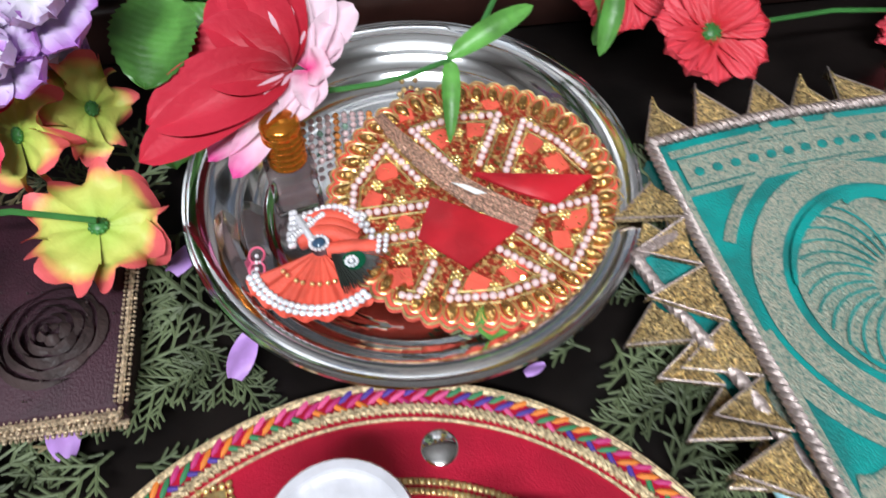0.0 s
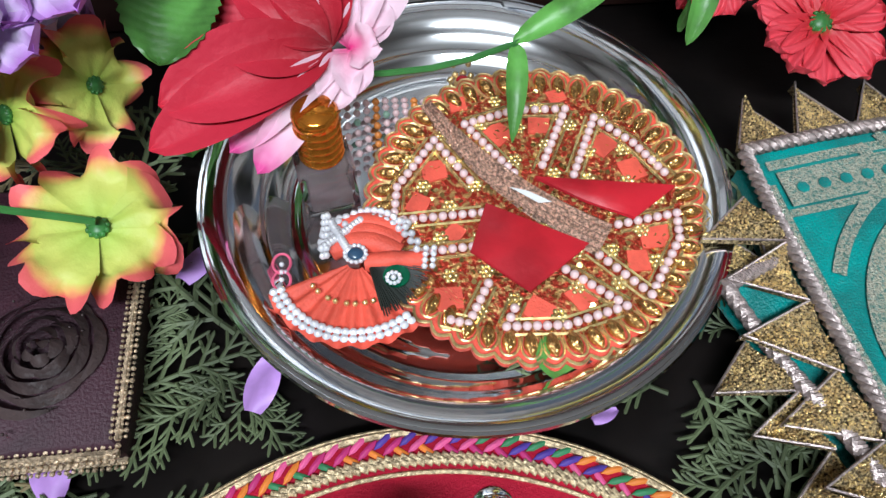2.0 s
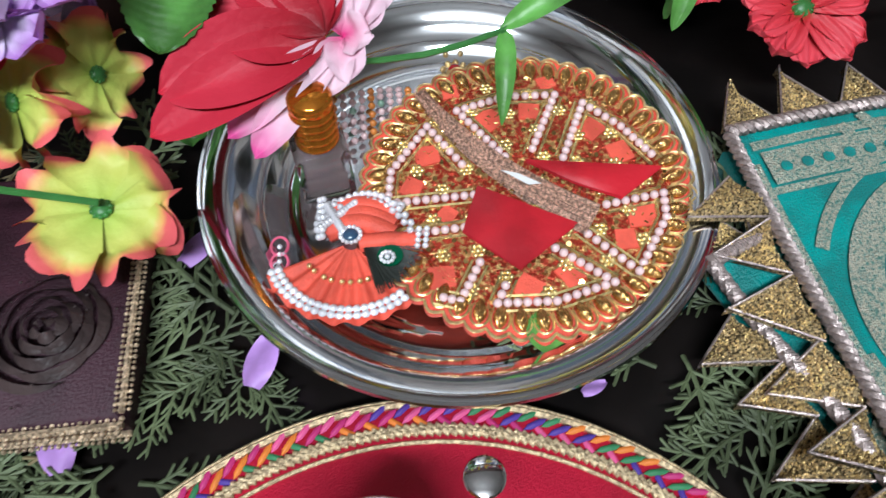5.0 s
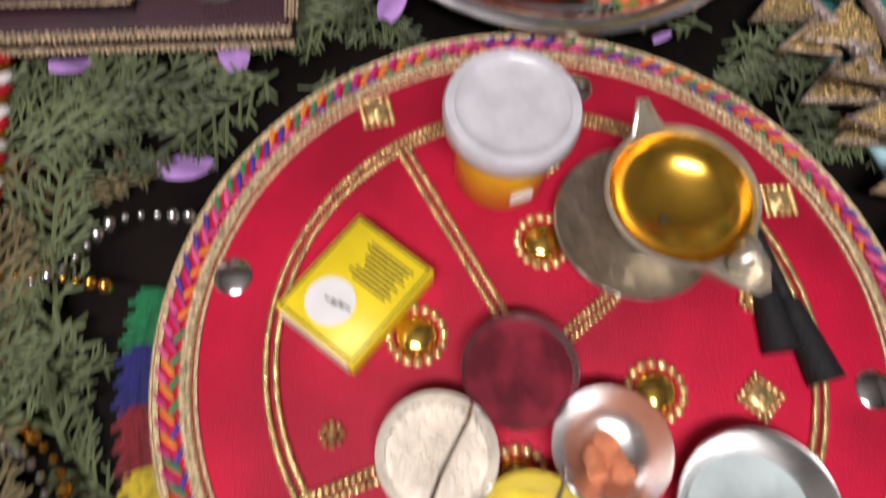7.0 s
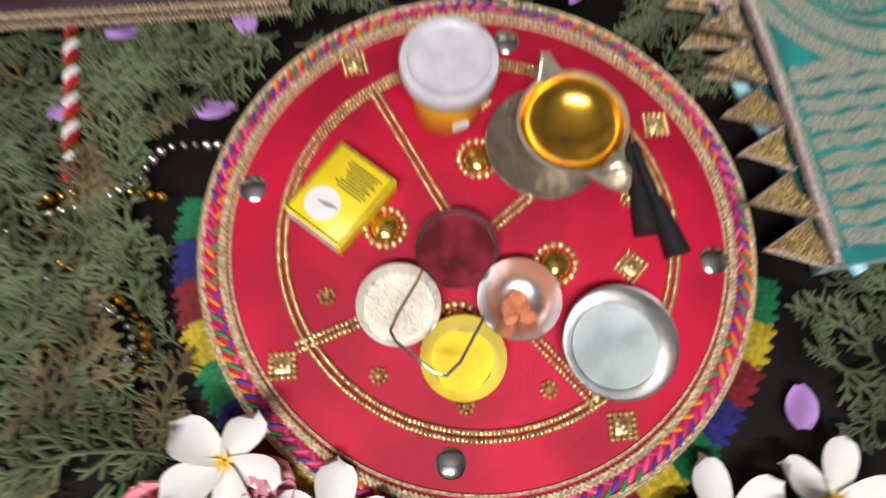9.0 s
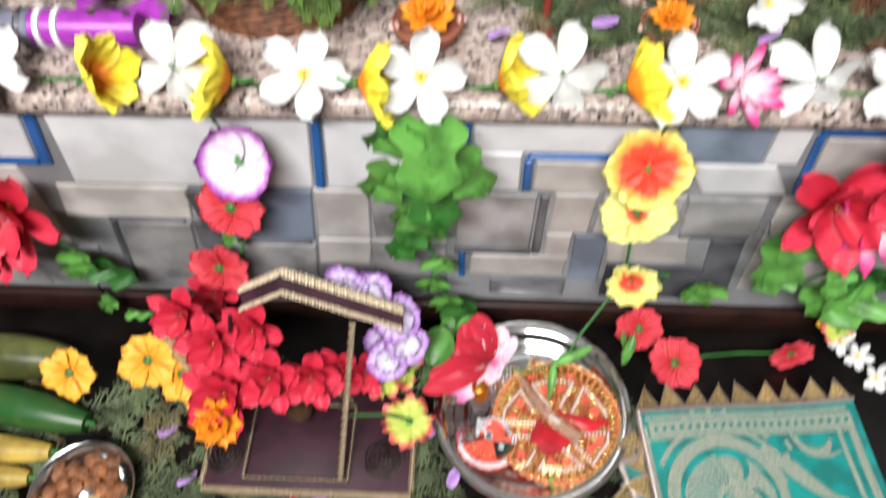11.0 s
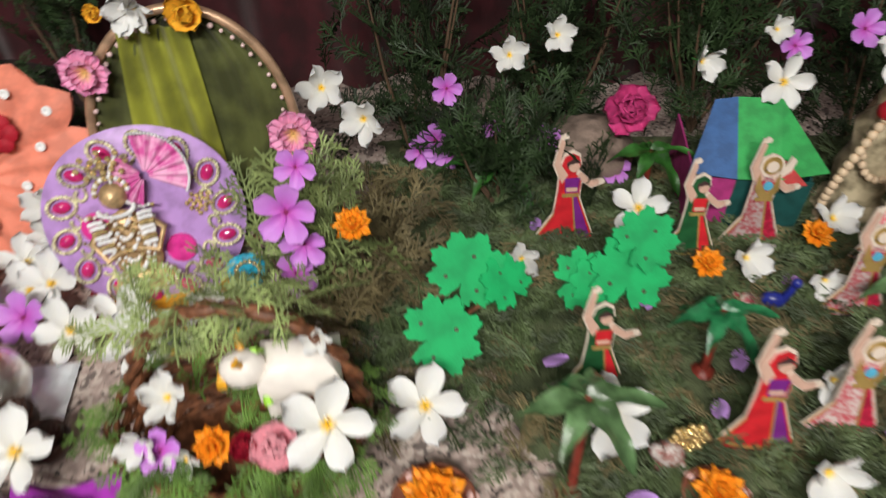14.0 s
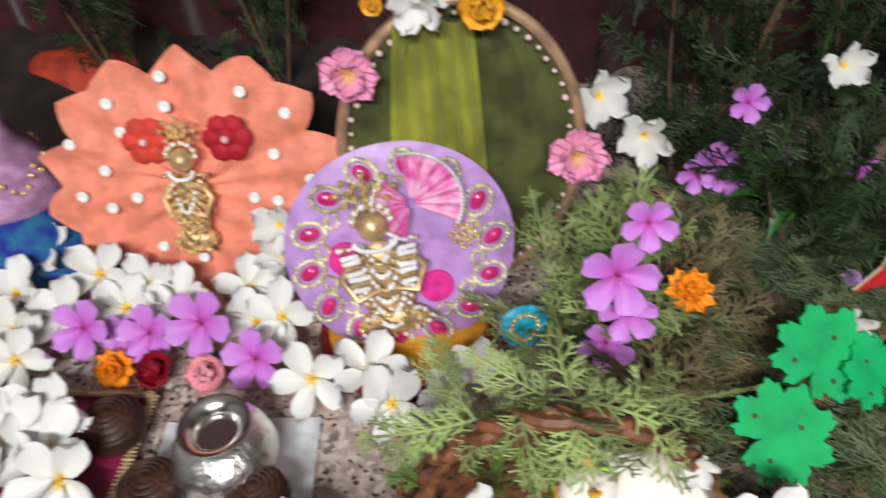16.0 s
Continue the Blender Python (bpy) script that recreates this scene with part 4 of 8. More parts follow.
part("bowl", Mesh().sheet(lamp_in, 72, 14), mat("polished_brass", (0.66, 0.39, 0.05), 0.2, 0.9, vary=0.15, scale=40), lamp, "polished golden bowl")
part("brim", Mesh().sheet(lamp_brim, 72, 4), BRASS, lamp, "pale brass brim drawn out into two spouts")
part("shell", Mesh().sheet(lambda u, v: lamp_out(1 - u, v), 72, 10), BRASS, lamp, "pale brass shell with two points")
part("lip", Mesh().tube([(1.01 * lamp_rim(q)[0] * math.cos(q), 1.01 * lamp_rim(q)[0] * math.sin(q), lamp_rim(q)[1]) for q in [2 * math.pi * k / 72 for k in range(72)]], 0.0012, 6, closed=True), BRASS, lamp)
part("finial", Mesh().lathe([(1e-6, 0.046), (0.005, 0.045), (0.0080, 0.040), (0.0070, 0.036), (0.004, 0.034), (0.003, 0.030)], 24, pose(0.020, -0.030, 0), wob=0.22), BRASS, lamp)
part("wick_hole", Mesh().lathe([(0.0020, 0.0200), (0.0020, 0.0216), (1e-6, 0.0217)], 12, pose(-0.003, -0.004, 0)), INK, lamp)

# black tassels
for k, (ax, ay, bx, by) in enumerate(((0.018, 0.190, 0.021, 0.126), (0.022, 0.185, 0.037, 0.112))):
    t = thing("black_tassel", (ax, ay, ZT), "black thread tassel lying on the crimson platter", "tassel", "tassels on the platter")
    dx, dy = bx - ax, by - ay
    g = Mesh().tube([(dx * f, dy * f, 0.003) for f in (0, 0.3, 0.62)], 0.0032, 8)
    g.tube([(dx * f, dy * f, 0.004) for f in (0.5, 0.62, 0.8, 1.0)], 0.0042, 10, taper=1.9)
    part("cord", g, BLACK, t)
    part("band", Mesh().tube([(dx * 0.6, dy * 0.6, 0.004), (dx * 0.64, dy * 0.64, 0.004)], 0.0055, 10), BLACK, t)

CUPSTEEL = mat("brushed_steel", (0.78, 0.78, 0.78), 0.27, 1.0, vary=0.06, scale=30, bump=0.03, bscale=60)
# cluster of four cups with a wire handle
cups = thing("cup_cluster", (-0.094, 0.091, ZT), "cluster of four small steel cups joined by a wire handle", "cup set")
cupm = Mesh().lathe([(1e-6, 0.001), (0.011, 0.001), (0.019, 0.007), (0.0228, 0.016), (0.0236, 0.0175), (0.0238, 0.0165), (0.0232, 0.015), (0.0195, 0.005), (0.011, -0.0002), (1e-6, -0.0002)], 40).data("cup", CUPSTEEL)
CP = ((-0.093, 0.122), (-0.128, 0.092), (-0.061, 0.090), (-0.095, 0.060))
for (x, y), nm in zip(CP, ("kumkum", "rice", "sandal", "turmeric")):
    c = part("cup", cupm, CUPSTEEL, cups, at=pose(x + 0.094, y - 0.091, 0.0004))
    if nm == "kumkum":
        part("kumkum", Mesh().lathe([(0.0218, 0.0132), (0.0205, 0.0118), (0.014, 0.0102), (0.006, 0.0100), (0.004, 0.0112), (1e-6, 0.0118)], 32), KUMKUM, c, "dark red liquid")
    elif nm == "turmeric":
        part("turmeric", Mesh().lathe([(0.0175, 0.0055), (0.0165, 0.0065), (0.008, 0.0075), (1e-6, 0.0072)], 32, wob=0.06), TURMERIC, c, "bright yellow turmeric powder")
    elif nm == "rice":
        g = Mesh().lathe([(0.0205, 0.0080), (0.017, 0.0105), (0.010, 0.0122), (1e-6, 0.0128)], 24, wob=0.03)
        for k in range(300):
            a, r = rng.uniform(0, 6.283), math.sqrt(rng.random()) * 0.0185
            z = 0.0128 - 0.0034 * (r / 0.0185) ** 2 + rng.uniform(-0.0006, 0.0003)
            g.join(Mesh().ball((0, 0, 0), 0.0013, 5), pose(r * math.cos(a), r * math.sin(a), z, rng.uniform(-30, 30), rng.uniform(-30, 30), rng.uniform(0, 180)) @ Matrix.Diagonal((2.0, 1, 1, 1)))
        tagged(part("rice", g, RICE, c, "white rice grains"), kind="stuff")
    else:
        for k in range(5):
            g = Mesh().ball((0, 0, 0), 0.005, 8, flat=0.7)
            g.v = [(x2 * rng.uniform(0.75, 1.2), y2 * rng.uniform(0.75, 1.2), z2 * rng.uniform(0.75, 1.2)) for x2, y2, z2 in g.v]
            part("sandal_lump", g, SANDAL, c, at=pose((-0.004, 0.003, 0.0, -0.006, 0.005)[k], (-0.008, -0.004, 0.002, -0.002, -0.009)[k], 0.005 + 0.001 * k, 0, 0, k * 50))
g = Mesh().tube([(-0.020, 0.018, 0.021), (-0.022, 0.012, 0.028), (-0.034, -0.008, 0.038), (-0.0385, -0.018, 0.042), (-0.036, -0.024, 0.043), (-0.018, -0.041, 0.043), (-0.012, -0.043, 0.042), (-0.004, -0.036, 0.038), (0.010, -0.014, 0.028), (0.013, -0.008, 0.020)], 0.0009, 8)
part("wire_handle", g, STEEL, cups)

wb = thing("steel_bowl", (-0.008, 0.062, ZT), "small steel bowl filled with clear water", "bowl")
part("bowl", Mesh().lathe([(1e-6, 0.0012), (0.022, 0.0012), (0.025, 0.004), (0.0305, 0.0145), (0.0322, 0.0155), (0.0325, 0.0145), (0.031, 0.013), (0.0262, 0.002), (0.024, 0), (1e-6, 0)], 56), CUPSTEEL, wb)
part("water", Mesh().lathe([(0.0245, 0.0048), (1e-6, 0.0049)], 40), MILK, wb, "pale water")

# ---- plants: kinds ----


def petal(r0, r1, w, shape=0.6, cup=0.004, ruffle=0.0, waves=3, nu=8, nv=6, twist=0.0, tip=1.0):
    """A petal along +x, from r0 to r1, w wide at its widest."""
    def fn(u, v):
        half = w / 2 * (0.12 + 0.88 * u ** shape) * max(0.0, 1 - u ** (7 * tip)) ** 0.5 + 0.0003
        s = 2 * v - 1
        x = r0 + (r1 - r0) * (u - 0.07 * abs(s) ** 2 * u)
        return (x, half * s, cup * u * u + 0.12 * w * s * s * (1 - 0.4 * u) + ruffle * u * math.sin(waves * math.pi * v + 4 * u) + twist * s * u * w)
    return Mesh().sheet(fn, nu, nv)


def lobed_petal(r1, spread, lobes=2, curl=0.008):
    """A wide petal of a flat cloth flower whose rim is cut into round, curled lobes."""
    def fn(u, v):
        s = 2 * v - 1
        rim = 1 - 0.20 * abs(math.cos(math.pi * lobes * v)) ** 4 - 0.10 * abs(s) ** 4
        a, r = s * spread / 2, 0.0005 + r1 * u * (1 - (1 - rim) * u ** 3)
        return (r * math.cos(a), r * math.sin(a), 0.002 * s * u + curl * max(0.0, u - 0.62) * 2.2 * math.cos(5 * s + 1) - 0.006 * max(0.0, u - 0.8) ** 1.5 * 4 + 0.0012 * math.sin(7 * s) * u)
    return Mesh().sheet(fn, 14, 22)


PROTO = {}
way = random.Random(5)


def bloom(kind, at, scale=1.0, label="", group=""):
    """Sets a flower of that kind; the first is built, the others copy it."""
    m = at if isinstance(at, Matrix) else pose(*at[:5]) @ pose(0, 0, 0, 0, 0, at[5])
    m = m @ Matrix.Scale(scale, 4)
    if kind in PROTO:
        ob = copy_thing(PROTO[kind], m)
        ob.matrix_basis = m
        return tagged(ob, label) if label else ob
    name, text, layers, heart, stalk = FLOWERS[kind]
    ob = thing(name, (0, 0, 0), text, "flower", group or name.replace("_", " ") + "s")
    for shape, material, n, a0, z, tilt in layers:
        me = shape.data("petal", material)
        for k in range(n):
            free = 2.0 if kind == "lime" else 1.0
            part("petal", me, material, ob, at=pose(0, 0, z, 0, -tilt + way.uniform(-5, 5) * free, a0 + 360 * k / n + way.uniform(-5, 5) * free) @ Matrix.Diagonal((1 + way.uniform(-0.08, 0.06) * free, 1 + way.uniform(-0.08, 0.08) * free, 1 + way.uniform(-0.3, 0.4) * free, 1)))
    if heart:
        hm, hr = heart
        g = Mesh().ball((0, 0, 0.001), hr, 10, flat=0.6)
        for k in range(10):
            g.ball((hr * 0.8 * math.cos(k * 0.628), hr * 0.8 * math.sin(k * 0.628), 0.0015), hr * 0.3, 5)
        part("heart", g, hm, ob)
    if stalk:
        part("stalk", Mesh().tube([(0, 0, -0.0005), (0.001, 0, -stalk * 0.5), (0.004, 0.002, -stalk)], 0.0016, 6), STEM, ob)
    ob.matrix_world = m
    PROTO[kind] = ob
    return ob


HEART_G = mat("flower_heart_green", (0.12, 0.22, 0.04), 0.6, bump=0.5)
HEART_Y = mat("flower_heart_yellow", (0.85, 0.5, 0.02), 0.6, bump=0.4)
HEART_P = mat("flower_heart_plum", (0.25, 0.01, 0.10), 0.6)
FLOWERS = {
    "plumeria": ("plumeria", "fresh white plumeria flower with yellow heart", [(petal(0.001, 0.044, 0.038, 0.78, 0.005, 0.0, nu=10, twist=0.14, tip=0.42), PETAL_W, 5, 0, 0.003, 12)], None, 0.0),
    "plumeria_side": ("plumeria", "white plumeria flower folded half shut", [(petal(0.001, 0.043, 0.032, 0.78, 0.004, nu=10, twist=0.15, tip=0.42), PETAL_W, 5, 20, 0.004, 38)], None, 0.018),
    "plumeria_back": ("plumeria", "white plumeria flower seen from its stalk", [(petal(0.001, 0.044, 0.037, 0.78, -0.006, 0.001, nu=10, twist=0.14, tip=0.42), PETAL_BACK, 5, 0, 0.003, -18)], (PETAL_BACK, 0.005), -0.016),
    "yellow": ("yellow_flower", "yellow cloth flower with orange heart on the ledge edge", [(petal(0.002, 0.038, 0.030, 0.55, 0.004, 0.003, 5, 9, 10, tip=0.7), PETAL_Y, 6, 0, 0.001, 34)], (HEART_G, 0.004), 0.012),
    "lime": ("lime_flower", "lime cloth flower with ruffled red edge", [(lobed_petal(0.040, 1.62, 3, 0.011), PETAL_LIME, 5, 0, 0.0, 3)], (STEM, 0.0052), 0.0),
    "pansy": ("pansy_flower", "yellow cloth pansy with a wide red heart", [(petal(0.001, 0.038, 0.046, 0.5, 0.002, 0.0022, 5, 10, 12, tip=0.6), PETAL_PANSY, 6, 0, 0.0, 8)], (HEART_G, 0.004), 0.014),
    "pansy_pale": ("pansy_flower", "pale lime yellow cloth pansy with small red heart", [(petal(0.001, 0.038, 0.046, 0.5, -0.003, 0.0022, 5, 10, 12, tip=0.6), PETAL_PALE, 6, 0, 0.0, 2)], (STEM, 0.006), 0.014),
    "pansy_ruffled": ("pansy_flower", "ruffled lime yellow cloth pansy with red heart", [(petal(0.001, 0.038, 0.030, 0.5, 0.003, 0.003, 5, 10, 10, tip=0.7), PETAL_MID, 9, 0, 0.0, 12)], (STEM, 0.005), 0.014),
    "red": ("red_flower", "large red cloth flower with broad petals", [(petal(0.002, 0.058, 0.044, 0.55, 0.010, 0.003, 2, 10, 8, tip=0.42), PETAL_RED, 5, 0, 0.0, 14), (petal(0.002, 0.045, 0.038, 0.55, 0.010, 0.003, 2, 10, 8, tip=0.36), PETAL_RED, 5, 36, 0.004, 32)], (HEART_Y, 0.005), 0.0),
    "coral": ("coral_flower", "coral red cloth flower with green heart", [(petal(0.001, 0.033, 0.023, 0.5, 0.001, 0.0014, 7, 14, 26, tip=0.9), PETAL_CORAL, 11, 0, 0.0, 6)], (STEM, 0.0055), 0.012),
    "lily": ("pink_lily", "pink and white cloth lily with pointed petals", [(petal(0.002, 0.056, 0.022, 0.5, 0.010, 0.002, 2, 10, 6, tip=0.35), PETAL_PINK, 7, 0, 0.0, 18), (petal(0.002, 0.050, 0.017, 0.5, 0.010, 0.002, 2, 10, 6, tip=0.35), PETAL_PINK, 6, 26, 0.003, 42)], (HEART_Y, 0.004), 0.0),
    "violet": ("violet_flower", "white cloth flower with violet rim", [(petal(0.001, 0.036, 0.036, 0.5, 0.003, 0.003, 5, 8, 10), PETAL_VW, 6, 0, 0.0, 14), (petal(0.001, 0.026, 0.028, 0.5, 0.005, 0.003, 5, 8, 8), PETAL_VW, 5, 25, 0.003, 32)], (HEART_G, 0.004), 0.012),
    "cup_violet": ("violet_flower", "shallow white cloth cup flower with violet rim", [(petal(0.001, 0.038, 0.046, 0.5, 0.008, 0.002, 5, 10, 10, tip=0.6), PETAL_CUP, 6, 0, 0.0, 12)], (STEM, 0.006), 0.012),
    "orchid": ("orchid", "fresh mauve orchid bloom", [(petal(0.002, 0.028, 0.022, 0.65, 0.003, 0.001, 2), PETAL_ORCHID, 5, 0, 0.002, 12)], (HEART_P, 0.003), 0.0),
    "marigold": ("marigold", "orange marigold head with ruffled petals", [(petal(0.001, 0.026, 0.014, 0.5, 0.002, 0.002, 4, 5, 6), PETAL_ORANGE, 10, 0, 0.0, 10), (petal(0.001, 0.021, 0.013, 0.5, 0.004, 0.002, 4, 5, 6), PETAL_ORANGE, 9, 12, 0.002, 32), (petal(0.001, 0.014, 0.011, 0.5, 0.004, 0.002, 4, 5, 6), PETAL_ORANGE, 7, 5, 0.004, 52)], None, 0.0),
    "amber": ("amber_flower", "amber yellow cloth flower with toothed rim", [(petal(0.001, 0.036, 0.026, 0.5, -0.002, 0.0024, 4, 8, 8, tip=0.9), PETAL_AMBER, 9, 0, 0.0, 6)], (STEM, 0.006), 0.012),
    "rose": ("magenta_rose", "dark magenta many-petalled rose", [(petal(0.001, 0.034, 0.034, 0.5, 0.006, 0.003, 4, 6, 8), PETAL_ROSE, 6, 0, 0.0, 20), (petal(0.001, 0.028, 0.03, 0.5, 0.008, 0.003, 4, 6, 8), PETAL_ROSE, 6, 30, 0.003, 42), (petal(0.001, 0.022, 0.022, 0.5, 0.006, 0.003, 4, 6, 8), PETAL_ROSE, 5, 10, 0.006, 62)], None, 0.0),
    "dark_rose": ("dark_red_rose", "dark red fresh rose head", [(petal(0.001, 0.022, 0.024, 0.5, 0.006, 0.002, 3, 6, 6), PETAL_DKRED, 6, 0, 0.0, 35), (petal(0.001, 0.019, 0.018, 0.5, 0.006, 0.002, 3, 6, 6), PETAL_DKRED, 5, 30, 0.003, 60)], None, 0.0),
    "pale_rose": ("pale_pink_rose", "pale pink fresh rose head", [(petal(0.001, 0.024, 0.026, 0.5, 0.006, 0.002, 3, 6, 6), PETAL_PALEROSE, 6, 0, 0.0, 25), (petal(0.001, 0.02, 0.02, 0.5, 0.006, 0.002, 3, 6, 6), PETAL_PALEROSE, 5, 30, 0.003, 50), (petal(0.001, 0.015, 0.014, 0.5, 0.005, 0.002, 3, 6, 6), PETAL_PALEROSE, 4, 10, 0.005, 68)], None, 0.0),
}


def leaf_mesh(length, width, droop=0.2, serr=0.0):
    def fn(u, v):
        s = 2 * v - 1
        half = width / 2 * math.sin(math.pi * (0.04 + 0.94 * u) ** 0.75) ** 0.9 * (1 + serr * math.sin(u * 60))
        return (length * u, half * s, 0.15 * width * abs(s) - droop * length * u * u + 0.004 * math.sin(9 * u) * s)
    return Mesh().sheet(fn, 12, 6)


def sprig_mesh(length, rnd, curl=0.1):
    """A flat spray of thuja: a stem, side branchlets and short scaly twigs."""
    g = Mesh()
    n = int(length / 0.0102)
    bend = rnd.uniform(-0.6, 0.6)
    stem = lambda t: Vector((length * t * math.cos(bend * t), length * t * math.sin(bend * t), curl * length * math.sin(math.pi * t)))

    def twig(p, q, r):
        d = (q - p).normalized()
        r *= 1.34
        s = Vector((-d.y, d.x, 0)) * r
        u = Vector((0, 0, r * 0.8))
        k = p.lerp(q, 0.9)
        g.raw([p - s, p + s, p + u, k - s * 0.9, k + s * 0.9, k + u * 0.9, q], [(0, 3, 5, 2), (1, 2, 5, 4), (0, 1, 4, 3), (3, 6, 5), (4, 5, 6), (3, 4, 6)])

    for i in range(10):
        twig(stem(i / 10), stem((i + 1.05) / 10), 0.0011)
    for i in range(1, n):
        t = i / n
        for side in (-1, 1):
            if rnd.random() < 0.15:
                continue
            ln = length * 0.36 * math.sin(math.pi * (0.18 + 0.78 * t)) * rnd.uniform(0.6, 1.1)
            a = bend * t * 1.6 + side * rnd.uniform(0.6, 0.95)
            p = stem(t)
            d = Vector((math.cos(a), math.sin(a), rnd.uniform(-0.12, 0.2)))
            q = p + d * ln
            twig(p, q, 0.0009)
            m = int(ln / 0.0086)
            for j in range(1, m + 1):
                f = j / (m + 1)
                for s2 in (-1, 1):
                    if rnd.random() < 0.25:
                        continue
                    b = a + s2 * rnd.uniform(0.5, 0.8)
                    l2 = 0.0128 * (1.1 - 0.5 * f) * rnd.uniform(0.7, 1.3)
                    pp = p.lerp(q, f)
                    twig(pp, pp + Vector((math.cos(b), math.sin(b), rnd.uniform(-0.2, 0.3))) * l2, 0.0008)
    return g


srnd = random.Random(21)
SPRIGS = [sprig_mesh(ln, srnd, cu) for ln, cu in ((0.095, 0.05), (0.075, 0.08), (0.11, 0.06), (0.085, 0.12), (0.065, 0.05))]


def strew(name, spots, material, label):
    """Sprigs strewn over a surface, one sheet of greenery."""
    g = Mesh()
    for k, (m, s) in enumerate(spots):
        g.join(SPRIGS[k % len(SPRIGS)], m @ Matrix.Scale(s, 4))
    return solid(name, g, material, (0, 0, 0), label, "greenery", kind="stuff", smooth=False)


def clear(x, y):
    """Whether a spot of the table is free of the plates."""
    return math.hypot(x - PX, y - PY) > 0.113 and math.hypot(x - TX, y - TY) > 0.182


spots, dry = [], []
while len(spots) < 360:
    x, y = rng.uniform(-0.72, 0.22), rng.uniform(-0.06, 0.46)
    yaw, size = rng.uniform(0, 360), rng.choice((0.5, 0.6, 0.75, 0.9, 1.05))
    far = [(x + f * math.cos(radians(yaw)), y + f * math.sin(radians(yaw))) for f in (0.045 * size, 0.095 * size)]
    if clear(x, y) and all(clear(*p) for p in far) and (y < 0.27 or rng.random() < 0.55) and (y < 0.40 or rng.random() < 0.6) and not (x > 0.16 and y > 0.1) and not (x > 0.04 and y > 0.40) and not (y < 0.02 and x > 0.0):
        (spots if rng.random() < 0.85 else dry).append((pose(x, y, 0.004 + rng.uniform(0, 0.008), rng.uniform(-7, 7), rng.uniform(-6, 3), yaw), size))
for x0, x1, y0, y1, n in ((-0.235, -0.130, 0.268, 0.350, 11), (0.030, 0.125, 0.235, 0.335, 17), (0.085, 0.16, 0.415, 0.47, 5), (-0.10, -0.03, 0.285, 0.30, 4)):
    for k in range(n):
        spots.append((pose(rng.uniform(x0, x1), rng.uniform(y0, y1), 0.0035 + 0.00015 * k, rng.uniform(-3, 3), rng.uniform(-3, 2), rng.uniform(0, 360)), rng.uniform(0.55, 0.8)))
strew("thuja_litter", spots, THUJA, "flat green thuja sprigs strewn over the dark table")
strew("thuja_litter", dry, THUJA_DRY, "browning thuja sprigs strewn over the dark table")

# fallen lilac petals
fp = Mesh().sheet(lambda u, v: ((u - 0.5) * 0.026, (v - 0.5) * 0.016 * math.sin(math.pi * (0.1 + 0.85 * u)) ** 0.7, 0.003 * math.sin(3 * u + v * 3) + 0.003), 8, 6).data("lilac_petal", PETAL_LILAC)
for x, y, r in ((-0.135, 0.325, 70), (-0.217, 0.298, 100), (0.004, 0.297, 20), (-0.235, 0.231, 5), (-0.291, 0.289, 0), (-0.165, 0.385, 60), (0.094, 0.020, 80), (-0.40, 0.245, 10), (-0.46, 0.31, 40), (-0.33, 0.24, 80), (-0.50, 0.37, 15), (-0.47, 0.20, 0), (-0.38, 0.18, 60)):
    ob = new("lilac_petal", fp)
    ob.matrix_world = pose(x, y, 0.011, rng.uniform(-15, 15), rng.uniform(-15, 15), r) @ Matrix.Scale(0.45 if x == 0.004 else 1.0, 4)
    tagged(ob, "fallen lilac flower petal lying on the greenery", "petal", "fallen petals on the table")

# ---- teal cloth ----
TEAL = mat("teal_silk", (0.0, 0.225, 0.205), 0.45, vary=0.25, scale=50, bump=0.5, bscale=900, sheen=0.3)
ZARI = mat("silver_green_zari", (0.70, 0.69, 0.55), 0.30, 0.55, vary=0.3, scale=700, bump=1.0, bscale=1100, second=(0.16, 0.36, 0.30), mix=(0.35, 0.56))


